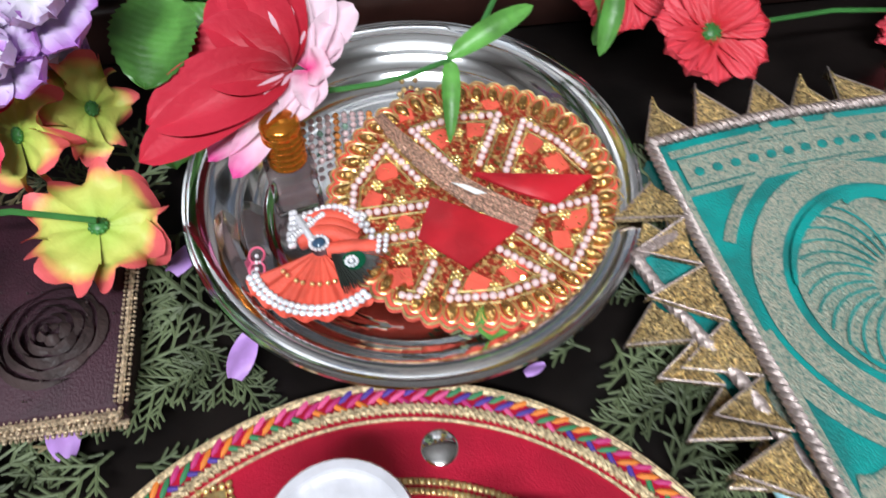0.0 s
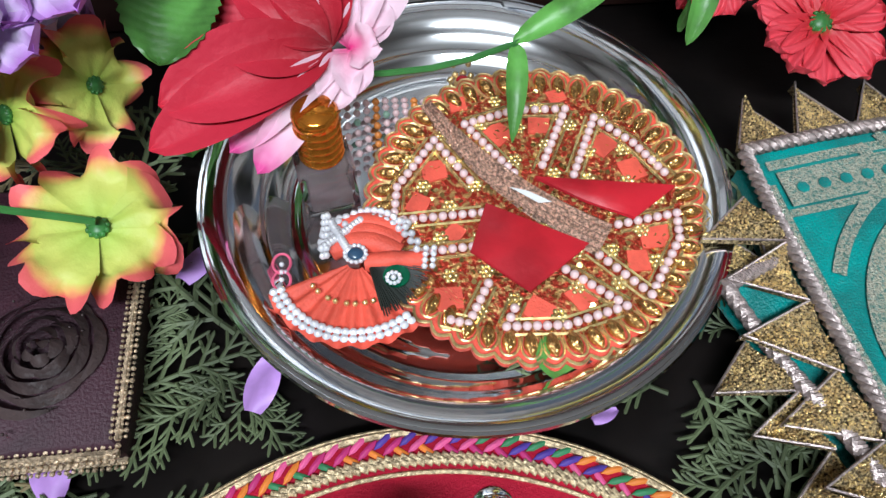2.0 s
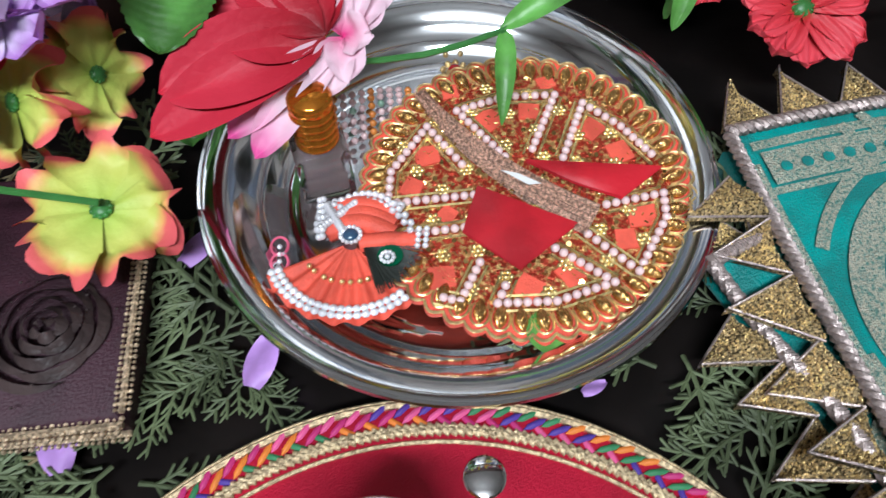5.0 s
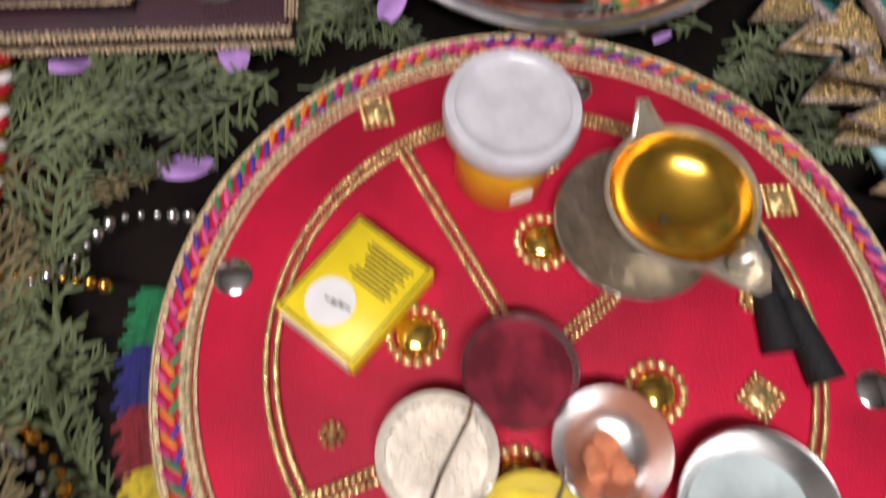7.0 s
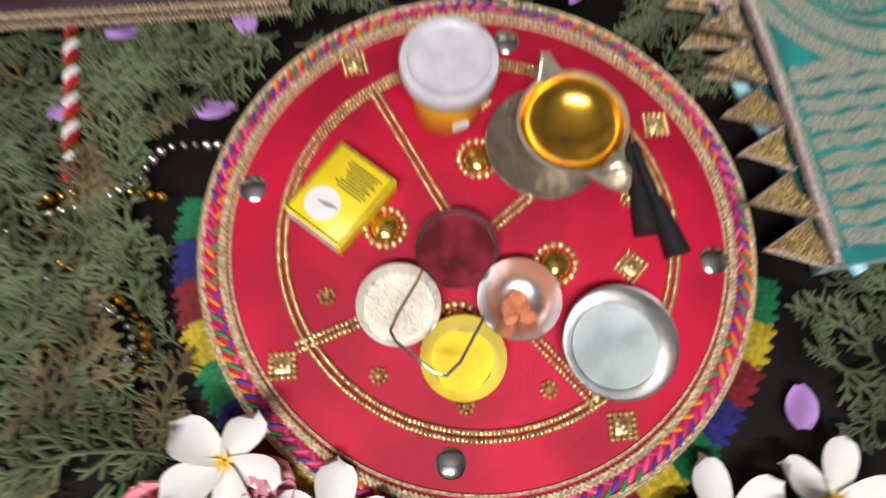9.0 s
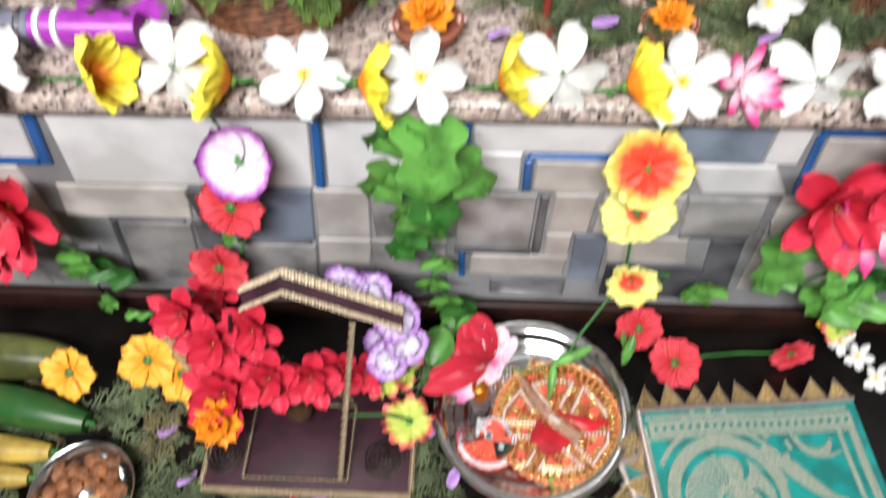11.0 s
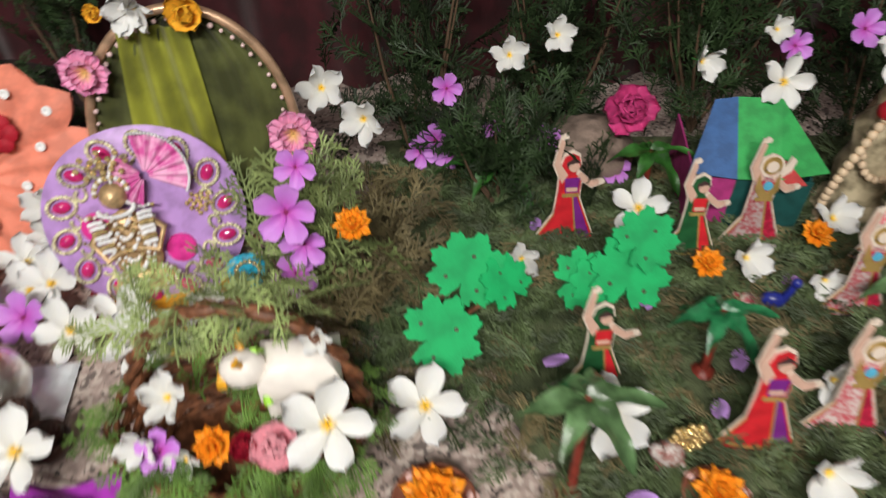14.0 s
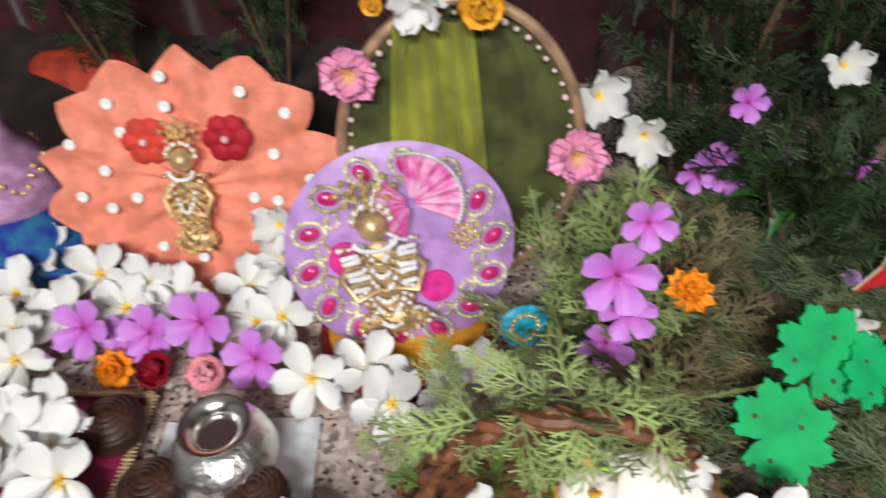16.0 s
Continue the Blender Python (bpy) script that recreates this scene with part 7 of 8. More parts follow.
# ---- basket ----
WICKER = mat("wicker", (0.17, 0.065, 0.03), 0.55, vary=0.4, scale=120, bump=0.4, bscale=250)
bk = thing("wicker_basket", (-0.335, 0.700, TOP), "brown wicker basket with hoop handle, trimmed with greenery", "basket")
NR, NB = 11, 28
for k in range(NR):
    z, r = 0.005 + 0.0062 * k, 0.070 + 0.0024 * k
    part("woven_ring", Mesh().tube([((r + 0.0022 * (1 if (i + k) % 2 else -1)) * math.cos(2 * math.pi * i / NB) * 1.18, (r + 0.0022 * (1 if (i + k) % 2 else -1)) * 0.86 * math.sin(2 * math.pi * i / NB), z) for i in range(NB)], 0.0034, 6, closed=True), WICKER, bk)
part("bottom", Mesh().join(Mesh().lathe([(1e-6, 0), (0.074, 0), (0.074, 0.004), (1e-6, 0.004)], 28), Matrix.Diagonal((1.18, 0.86, 1, 1))), WICKER, bk)
for w in range(2):
    part("handle", Mesh().tube([(0.006 + 0.098 * math.cos(math.pi * t) + 0.004 * math.sin(t * 40 + w * 3.1), 0.01 + 0.004 * math.cos(t * 40 + w * 3.1), 0.06 + 0.125 * math.sin(math.pi * t)) for t in [i / 48 for i in range(49)]], 0.0048, 7), WICKER, bk)
spots = []
for k in range(34):
    a = 2 * math.pi * k / 34
    spots.append((Matrix.Translation((-0.335 + 0.095 * math.cos(a), 0.700 + 0.07 * math.sin(a), TOP + 0.078)) @ Euler((rng.uniform(-0.5, 0.5), rng.uniform(0.1, 0.7), a + rng.uniform(-0.7, 0.7))).to_matrix().to_4x4(), rng.uniform(0.4, 0.62)))
for k in range(15):
    spots.append((Matrix.Translation((-0.335 + rng.uniform(-0.085, 0.085), 0.640 + rng.uniform(0, 0.012), TOP + 0.076)) @ Euler((rng.uniform(-0.5, 0.5), rng.uniform(-0.1, 0.7), -1.57 + rng.uniform(-1.2, 1.2))).to_matrix().to_4x4(), rng.uniform(0.45, 0.7)))
for k in range(8):
    spots.append((pose(-0.335 + rng.uniform(-0.06, 0.06), 0.70 + rng.uniform(-0.04, 0.04), TOP + 0.055 + rng.uniform(0, 0.02), rng.uniform(-20, 20), rng.uniform(-30, 0), rng.uniform(0, 360)), 0.7))
strew("basket_greenery", spots, mat("fresh_thuja", (0.11, 0.20, 0.04), 0.55, vary=0.4, scale=30), "fresh green thuja trim round the basket rim")
spots = []
for k in range(30):
    t = rng.uniform(0.28, 0.90)
    spots.append((Matrix.Translation((-0.329 + 0.098 * math.cos(math.pi * t), 0.722, TOP + 0.06 + 0.125 * math.sin(math.pi * t))) @ Euler((rng.uniform(-1, 1), rng.uniform(-0.6, 0.6), rng.uniform(0, 6.28))).to_matrix().to_4x4(), rng.uniform(0.45, 0.8)))
strew("handle_greenery", spots, THUJA_PALE, "pale green thuja wound round the basket handle")
# cow figurine: one plain mesh
g = Mesh()
g.box(0.010, 0, 0.036, 0.054, 0.040, 0.042, bevel=0.013)
g.join(Mesh().ball((0, 0, 0), 0.014, 12), pose(-0.026, -0.006, 0.048) @ Matrix.Diagonal((1.15, 0.9, 1, 1)))
for x, y in ((-0.010, -0.012), (-0.010, 0.012), (0.026, -0.012), (0.026, 0.012)):
    g.tube([(x, y, 0.002), (x, y, 0.03)], 0.006, 8)
g.slot = 1
for y in (-0.006, 0.006):
    g.tube([(-0.026, y - 0.006, 0.058), (-0.028, y * 2 - 0.006, 0.066), (-0.025, y * 2.2 - 0.006, 0.072)], 0.003, 6, taper=0.4)
g.box(-0.040, -0.008, 0.043, 0.006, 0.014, 0.012, bevel=0.003)
g.slot = 2
g.tube([(-0.012, -0.022, 0.028), (-0.018, 0.0, 0.058), (-0.012, 0.020, 0.03)], 0.003, 6)
solid("cow_figurine", g, [mat("cream_glaze", (0.80, 0.75, 0.70), 0.4, vary=0.06), mat("amber_paint", (0.8, 0.4, 0.03), 0.4), mat("lime_paint", (0.3, 0.6, 0.05), 0.4)], pose(-0.290, 0.706, TOP + 0.072, 0, 0, 8) @ Matrix.Scale(1.22, 4), "cream cow figurine with amber horns standing in the basket", "statue")
for kd, x, y, z, rx, rz, s in (("dark_rose", -0.318, 0.655, 0.085, 40, 0, 0.8), ("pale_rose", -0.292, 0.655, 0.085, 40, 30, 1.1), ("marigold", -0.343, 0.652, 0.088, 45, 0, 0.7), ("orchid", -0.385, 0.650, 0.085, 50, 20, 0.75), ("plumeria_side", -0.385, 0.69, 0.10, 40, 80, 0.75), ("plumeria_side", -0.40, 0.655, 0.088, 60, 170, 0.6), ("plumeria_side", -0.365, 0.648, 0.078, 60, 0, 0.5), ("plumeria_side", -0.26, 0.71, 0.15, 60, 0, 0.45)):
    bloom(kd, (x, y, TOP + z, rx, 0, rz), s)

# ---- foam leaves ----
for group_at in (((-0.168, 0.800, 0.048, 40, 0, 20, 1.15), (-0.140, 0.840, 0.094, 50, 8, 70, 1.1), (-0.098, 0.836, 0.084, 36, 30, 150, 0.8)), ((-0.020, 0.875, 0.052, 50, 0, 10, 0.95), (0.030, 0.868, 0.062, 52, 5, 80, 1.2), (0.040, 0.880, 0.100, 52, 0, 40, 0.95), (0.0, 0.87, 0.052, 55, 0, 130, 0.8))):
    cx, cy = group_at[0][0], group_at[0][1] + 0.012
    ft = thing("foam_tree", (cx, cy, TOP), "small toy tree with bright green foam leaves", "toy tree", "foam trees on the ledge")
    tr = Mesh()
    for x, y, z, rx, ry, rz, s in group_at:
        tr.tube([(0.03, 0.02, 0), (0.02, 0.015, z * 0.5), (x - cx, y - cy + 0.003, z - 0.004)], 0.0035, 7, taper=0.6)
        out = []
        for i in range(120):
            a = 2 * math.pi * i / 120
            lobe = 0.70 + 0.22 * abs(math.cos(4.5 * a)) ** 1.3 + 0.085 * ((i % 4) / 3.0 - 0.5) + 0.10 * math.cos(a) - 0.35 * max(0.0, math.cos(a + math.pi)) ** 14
            out.append((0.040 * lobe * math.cos(a), 0.040 * lobe * math.sin(a)))
        part("foam_leaf", Mesh().slab(out, -0.001, 0.0015), FOAM, ft, at=pose(x - cx, y - cy, z, rx, ry, 0) @ pose(0, 0, 0, 0, 0, rz) @ Matrix.Scale(s * 0.98, 4), smooth=False)
        for k in range(3):
            part("dark_dot", Mesh().lathe([(0.002, 0.0015), (0.0018, 0.0024), (1e-6, 0.0025)], 10, pose(0.018 * math.cos(k * 2.1), 0.018 * math.sin(k * 2.1), 0)), INK, ft, at=pose(x - cx, y - cy, z, rx, ry, 0) @ pose(0, 0, 0, 0, 0, rz) @ Matrix.Scale(s * 0.98, 4))
    part("trunk", tr, WICKER, ft)

# ---- toy palms ----
PALM = mat("palm_plastic", (0.02, 0.16, 0.06), 0.3, vary=0.3, scale=60, bump=0.2)
TRUNK = mat("trunk_plastic", (0.20, 0.03, 0.02), 0.4, vary=0.25, scale=80, bump=0.4)
frond = leaf_mesh(0.052, 0.023, 0.75, 0.05)
PALM_SOFT = mat("soft_palm_plastic", (0.09, 0.17, 0.07), 0.25, vary=0.4, scale=40, bump=0.2)
for x, y, h, s, m in ((-0.052, 0.658, 0.138, 0.95, PALM_SOFT), (0.100, 0.793, 0.090, 0.85, PALM), (-0.095, 1.085, 0.065, 1.25, LEAF_DARK), (0.09, 1.06, 0.09, 0.9, LEAF_DARK), (0.315, 0.845, 0.075, 1.1, PALM_SOFT)):
    pl = thing("toy_palm", (x, y, TOP), "small plastic palm tree with drooping green fronds", "toy tree", "toy palms on the ledge")
    g = Mesh().lathe([(1e-6, 0), (0.013, 0), (0.012, 0.004), (0.0045, 0.008), (0.0042, h * 0.3), (0.0036, h * 0.35), (0.004, h * 0.65), (0.0034, h), (1e-6, h)], 12, wob=0.05)
    part("trunk", g, TRUNK, pl)
    fm = frond.data("frond", m)
    for k in range(6):
        part("frond", fm, m, pl, at=pose(0, 0, h - 0.002, 0, -28 + 16 * (k % 3), 60 * k + 12 * (k % 2)) @ Matrix.Scale(s * (1, 0.85, 1.1)[k % 3], 4))

# ---- dancers cut from board, plain ----
CREAM = mat("cream_board", (0.78, 0.66, 0.56), 0.5, vary=0.05)
SKIRTS = [[mat("board_red", (0.60, 0.02, 0.03), 0.45, vary=0.15), mat("board_purple", (0.18, 0.02, 0.22), 0.45)], [mat("board_green", (0.015, 0.09, 0.03), 0.45, vary=0.2), mat("board_red_veil", (0.6, 0.02, 0.03), 0.45)], [mat("board_patterned", (0.62, 0.10, 0.13), 0.5, vary=0.9, scale=260, second=(0.75, 0.62, 0.6)), mat("board_crimson", (0.5, 0.02, 0.06), 0.45, vary=0.3, scale=200)]]
TRIM = mat("board_gold", (0.62, 0.42, 0.14), 0.4, 0.5)
SKIN = mat("board_tan", (0.66, 0.42, 0.33), 0.5, vary=0.05)
SKYBLUE = mat("board_sky_blue", (0.10, 0.42, 0.62), 0.45)
HAIR = mat("board_dark", (0.06, 0.03, 0.03), 0.5)


def dancer(x, y, style, turn, s, label):
    """A flat board cut-out of a dancer, one plain mesh, standing on edge."""
    g = Mesh()
    up = pose(0, 0, 0, 90, 0, 0)
    lay = lambda pts, z0, z1: g.slab(pts, z0, z1, up)
    skirt = [(-0.034, 0.008), (-0.024, 0.003), (-0.010, 0.000), (0.010, 0.000), (0.022, 0.003), (0.028, 0.007), (0.017, 0.035), (0.007, 0.062), (-0.008, 0.062), (-0.016, 0.036)]
    veil = [(-0.016, 0.036), (-0.013, 0.066), (-0.012, 0.092), (-0.008, 0.104), (0.000, 0.108), (0.007, 0.104), (0.009, 0.094), (0.004, 0.084), (0.011, 0.078), (0.010, 0.060), (-0.004, 0.050)]
    sleeve = [(0.006, 0.080), (0.022, 0.068), (0.030, 0.071), (0.029, 0.076), (0.022, 0.075), (0.010, 0.086)]
    arm = [(-0.010, 0.074), (-0.019, 0.096), (-0.013, 0.124), (-0.009, 0.122), (-0.013, 0.098), (-0.004, 0.084)]
    grow = lambda pts, k: [(cx + (px - cx) * k, cy + (py - cy) * k) for cx, cy in [(sum(p[0] for p in pts) / len(pts), sum(p[1] for p in pts) / len(pts))] for px, py in pts]
    g.slot = 2
    for pts, k in ((skirt, 1.09), (veil, 1.12), (sleeve, 1.28), (arm, 1.18)):
        lay(grow(pts, k), -0.0022, 0.0)
    g.slot = 3
    lay(grow(skirt, 1.035), 0.0, 0.0010)
    g.slot = 0
    lay(skirt, 0.0010, 0.0022)
    lay(veil, 0.0, 0.0016)
    g.slot = 6
    lay(sleeve, 0.0, 0.0020)
    lay(arm, 0.0, 0.0020)
    g.slot = 1
    lay([(0.010, 0.004), (0.025, 0.008), (0.015, 0.036), (0.006, 0.060), (0.002, 0.060)], 0.0022, 0.0030)
    lay([(-0.006, 0.063), (0.008, 0.063), (0.009, 0.080), (-0.007, 0.080)], 0.0016, 0.0026)
    g.slot = 3
    lay([(0.0085, 0.004), (0.0105, 0.004), (0.003, 0.060), (0.0015, 0.060)], 0.0022, 0.0034)
    lay([(-0.009, 0.058), (0.009, 0.058), (0.009, 0.062), (-0.009, 0.062)], 0.0022, 0.0034)
    lay([(-0.0265, 0.009), (-0.011, 0.004), (0.008, 0.004), (0.020, 0.008), (0.0195, 0.010), (0.008, 0.0065), (-0.011, 0.0065), (-0.026, 0.0115)], 0.0022, 0.0033)
    g.slot = 2
    g.slot = 6
    lay(circle(0.0058, 16, 0.002, 0.093), 0.0016, 0.0026)
    lay([(-0.005, 0.0645), (0.007, 0.0645), (0.007, 0.069), (-0.005, 0.069)], 0.0026, 0.0030)
    g.slot = 2
    lay(circle(0.0030, 10, 0.033, 0.074), -0.001, 0.0018)
    lay(circle(0.0032, 10, -0.009, 0.127), -0.001, 0.0018)
    g.slot = 4
    lay([(-0.0055, 0.092), (-0.0060, 0.098), (0.001, 0.103), (0.008, 0.098), (0.003, 0.0975), (-0.003, 0.096)], 0.0016, 0.0031)
    g.box(0, 0.004, 0.0012, 0.026, 0.014, 0.0024)
    if style == 2:
        g.slot = 2
        lay(circle(0.0125, 22, 0.001, 0.098), -0.0022, 0.0018)
        lay([(0.010, 0.082), (0.022, 0.092), (0.025, 0.104), (0.020, 0.108), (0.016, 0.098), (0.008, 0.092)], -0.002, 0.0018)
        g.slot = 3
        lay(circle(0.0098, 22, 0.001, 0.099), 0.0018, 0.0028)
        lay([(-0.010, 0.090), (-0.012, 0.072), (-0.004, 0.060), (0.006, 0.060), (0.013, 0.072), (0.011, 0.090), (0.007, 0.078), (0.001, 0.068), (-0.006, 0.078)], 0.0026, 0.0036)
        g.slot = 2
        lay(circle(0.0062, 18, 0.001, 0.098), 0.0028, 0.0038)
        g.slot = 5
        lay(circle(0.0050, 14, 0.001, 0.076), 0.0026, 0.0040)
    sk = SKIRTS[style]
    solid("dancer_cutout", g, [sk[0], sk[1], CREAM, TRIM, HAIR, SKYBLUE, SKIN], pose(x, y, TOP + 0.006, -8, 0, turn) @ Matrix.Scale(s * 1.04, 4), label, "figurine", "dancer cutouts on the ledge")


for x, y, st, tn, s in ((-0.014, 0.765, 1, 5, 0.95), (0.122, 0.700, 0, 0, 1.05), (0.206, 0.716, 2, -5, 1.0), (-0.014, 0.990, 0, 5, 1.05), (0.126, 0.962, 1, 0, 0.95), (0.205, 0.980, 2, 0, 1.05), (0.278, 0.865, 2, -5, 1.0), (0.345, 0.95, 2, 0, 1.0), (0.385, 0.84, 0, 8, 1.0), (0.33, 0.79, 1, 0, 0.95), (0.44, 0.92, 1, 5, 1.0)):
    dancer(x, y, st, tn, s, ("red and purple painted board cutout of a dancer", "green and red painted board cutout of a dancer", "red and white patterned board cutout of a flute player")[st])

# ---- toys: peacock and hen, one plain mesh each ----
g = Mesh()
g.join(Mesh().ball((0, 0, 0), 0.011, 10), pose(0, 0, 0.018) @ Matrix.Diagonal((1.3, 0.8, 0.9, 1)))
g.tube([(0.010, 0, 0.022), (0.014, 0, 0.034), (0.015, 0, 0.042)], 0.0045, 8, taper=0.8)
g.ball((0.0165, 0, 0.045), 0.006, 8)
g.tube([(0, 0.003, 0.0), (0, 0.003, 0.012)], 0.0015, 5)
g.tube([(0, -0.003, 0.0), (0, -0.003, 0.012)], 0.0015, 5)
g.slot = 1
g.join(Mesh().ball((0, 0, 0), 0.013, 10), pose(-0.022, 0, 0.013, 0, 15, 0) @ Matrix.Diagonal((1.7, 0.8, 0.5, 1)))
solid("toy_peacock", g, [mat("toy_blue", (0.02, 0.03, 0.25), 0.3), mat("toy_red_tail", (0.55, 0.06, 0.10), 0.4, vary=0.8, scale=200, second=(0.7, 0.6, 0.5))], (0.190, 0.870, TOP + 0.008, 0, 0, -10), "small toy peacock, blue with red patterned tail", "toy")
g = Mesh()
g.join(Mesh().ball((0, 0, 0), 0.013, 10), pose(-0.004, 0, 0.016) @ Matrix.Diagonal((1.2, 0.9, 1, 1)))
g.ball((-0.016, -0.004, 0.026), 0.008, 8)
for x, y in ((-0.012, -0.007), (-0.012, 0.007), (0.008, -0.007), (0.008, 0.007)):
    g.tube([(x, y, 0), (x, y, 0.012)], 0.003, 6)
hen = thing("toy_hen", (0.040, 0.685, TOP + 0.006), "small toy animal with white body and golden beaded back", "toy")
part("body", g, mat("hen_white", (0.72, 0.66, 0.62), 0.5, vary=0.5, scale=200, second=(0.35, 0.12, 0.1)), hen)
g = Mesh()
for k in range(26):
    a = k * 2.4
    g.ball((0.014 + 0.016 * math.sqrt(k / 26) * math.cos(a), 0.006, 0.030 + 0.019 * math.sqrt(k / 26) * math.sin(a)), 0.004, 6)
tagged(part("beaded_back", g, GOLD, hen, "golden beaded back"), kind="stuff")

# ---- tent ----
tent = thing("toy_tent", (0.203, 1.075, TOP + 0.002, 0, 0, -6), "small cloth tent of blue, pink, green and red panels", "tent")
TC = [mat("tent_" + nm, c, 0.6, vary=0.15, scale=60, bump=0.2) for nm, c in (("blue", (0.03, 0.10, 0.28)), ("green", (0.03, 0.34, 0.08)), ("pink", (0.42, 0.04, 0.20)), ("dark", (0.01, 0.07, 0.065)), ("red", (0.48, 0.05, 0.05)))]
W2, H1, H2 = 0.066, 0.085, 0.150


def tri_panel(name, pts, m):
    g = Mesh()
    a = [Vector(p) for p in pts]
    nrm = (a[1] - a[0]).cross(a[2] - a[0]).normalized() * 0.0012
    n = len(a)
    g.raw([p - nrm for p in a] + [p + nrm for p in a], [tuple(range(n))[::-1], tuple(range(n, 2 * n))] + [(i, (i + 1) % n, n + (i + 1) % n, n + i) for i in range(n)])
    part(name, g, m, tent, smooth=False)


tri_panel("roof_panel", [(-W2 * 1.1, -W2, H1), (-0.018, -W2 * 1.08, H1 - 0.002), (-0.02, 0, H2), (-0.045, 0, H2 - 0.005)], TC[0])
tri_panel("roof_panel", [(-0.018, -W2 * 1.08, H1 - 0.002), (0.03, -W2 * 1.08, H1), (0.03, 0, H2), (-0.02, 0, H2)], TC[1])
tri_panel("roof_panel", [(0.03, -W2 * 1.08, H1), (W2 * 1.3, -W2 * 0.9, H1 + 0.005), (0.03, 0, H2)], TC[1])
tri_panel("roof_flap", [(0.008, -W2 * 1.1, H1 - 0.012), (0.06, -W2 * 1.1, H1 - 0.004), (0.032, -W2 * 0.95, H1 + 0.022)], TC[4])
tri_panel("side_panel", [(-W2, -W2 * 0.98, 0), (-0.02, -W2, 0), (-0.018, -W2 * 1.03, H1 - 0.005), (-W2 * 1.05, -W2, H1 - 0.004)], TC[2])
tri_panel("side_panel", [(-0.02, -W2, 0), (W2, -W2 * 0.98, 0), (W2 * 1.05, -W2, H1 - 0.004), (-0.018, -W2 * 1.03, H1 - 0.005)], TC[3])
tri_panel("side_panel", [(W2, -W2 * 0.97, 0), (W2, W2, 0), (W2, W2, H1), (W2, -W2 * 0.97, H1)], TC[3])
tri_panel("side_panel", [(-W2, W2, 0), (-W2, -W2 * 0.97, 0), (-W2, -W2 * 0.97, H1), (-W2, W2, H1)], TC[2])

# beaded statue, one plain mesh
g = Mesh()
g.lathe([(0.045, 0), (0.05, 0.012), (0.030, 0.03), (0.034, 0.07), (0.026, 0.10), (0.030, 0.13), (0.014, 0.15), (0.017, 0.165), (0.015, 0.18), (1e-6, 0.19)], 20, wob=0.04)
g.slot = 1
for side in (-1, 1):
    for k in range(17):
        t = k / 16
        g.ball((side * (0.018 + 0.040 * math.sin(math.pi * t * 0.62)), -0.030 - 0.012 * math.sin(3 * t), 0.165 - 0.145 * t), 0.0062, 8)
for k in range(12):
    a = math.pi * (k + 0.5) / 12
    g.ball((0.034 * math.cos(a), -0.034, 0.13 - 0.055 * math.sin(a)), 0.0052, 8)
g.slot = 2
g.ball((-0.022, -0.030, 0.165), 0.012, 10)
solid("beaded_statue", g, [mat("ivory_glaze", (0.50, 0.42, 0.28), 0.35, vary=0.4, scale=40, second=(0.16, 0.13, 0.08)), mat("wood_bead", (0.66, 0.50, 0.34), 0.4, vary=0.1), mat("red_stone_bead", (0.35, 0.01, 0.02), 0.3)], (0.345, 1.045, TOP + 0.004), "ivory statue hung with strings of pale wooden beads", "statue")
rp = thing("red_flower_pot", (0.315, 0.755, TOP), "small dark red glittering flower pot with green plant", "flower pot")
part("pot", Mesh().lathe([(1e-6, 0), (0.026, 0), (0.038, 0.03), (0.044, 0.042), (0.040, 0.044), (0.034, 0.034), (1e-6, 0.03)], 24, wob=0.05), mat("red_glitter", (0.28, 0.01, 0.03), 0.3, 0.3, vary=0.5, scale=300, bump=0.6, bscale=400), rp)
for k in range(9):
    part("leaf", ivyd, None, rp, at=pose(0, 0, 0.04, 0, -40 + 12 * (k % 4), 40 * k) @ Matrix.Scale(0.62, 4))

for dx, dy, dz in ((-0.018, -0.010, 0.058), (0.016, -0.014, 0.055), (0.0, 0.012, 0.070)):
    bloom("dark_rose", (0.315 + dx, 0.755 + dy, TOP + dz, 30, 0, dx * 4000), 1.0)

# ---- peach dress with its idol ----
PEACH = mat("peach_organza", (0.78, 0.24, 0.155), 0.6, vary=0.14, scale=45, bump=0.35, bscale=260, sheen=0.3)
pd = thing("peach_dress", pose(-0.690, 0.995, TOP + 0.107, 68, 0, 8), "peach organza petal-edged dress on the ledge with sequins", "dress")
out = []
for i in range(14 * 8):
    a = 2 * math.pi * i / (14 * 8)
    f = abs(((i / 8) % 1) - 0.5) * 2
    dip = (0.024 + 0.010 * math.sin(5 * a)) * f ** 1.15
    out.append(((0.154 - dip) * math.cos(a), (0.130 - 0.85 * dip) * math.sin(a)))
n = len(out)
g = Mesh()
rings = []
for q in range(9):
    f = q / 8
    rings += [(x * max(f, 0.02), y * max(f, 0.02), 0.010 * (1 - f) + 0.004 * f * math.sin(14 * math.atan2(y, x)) + 0.003 * math.sin(9 * f + x * 60)) for x, y in out]
g.raw(rings, [(q * n + i, q * n + (i + 1) % n, (q + 1) * n + (i + 1) % n, (q + 1) * n + i) for q in range(8) for i in range(n)])
g.raw([(x, y, z - 0.006) for x, y, z in rings[8 * n:]], [tuple(range(n))[::-1]])
part("organza", g, PEACH, pd)
sq = Mesh().lathe([(0.0044, 0.0), (0.0044, 0.0008), (0.0034, 0.0013), (0.0016, 0.0006), (0.0012, -0.0008), (1e-6, -0.0008)], 14).data("sequin", WHITE)
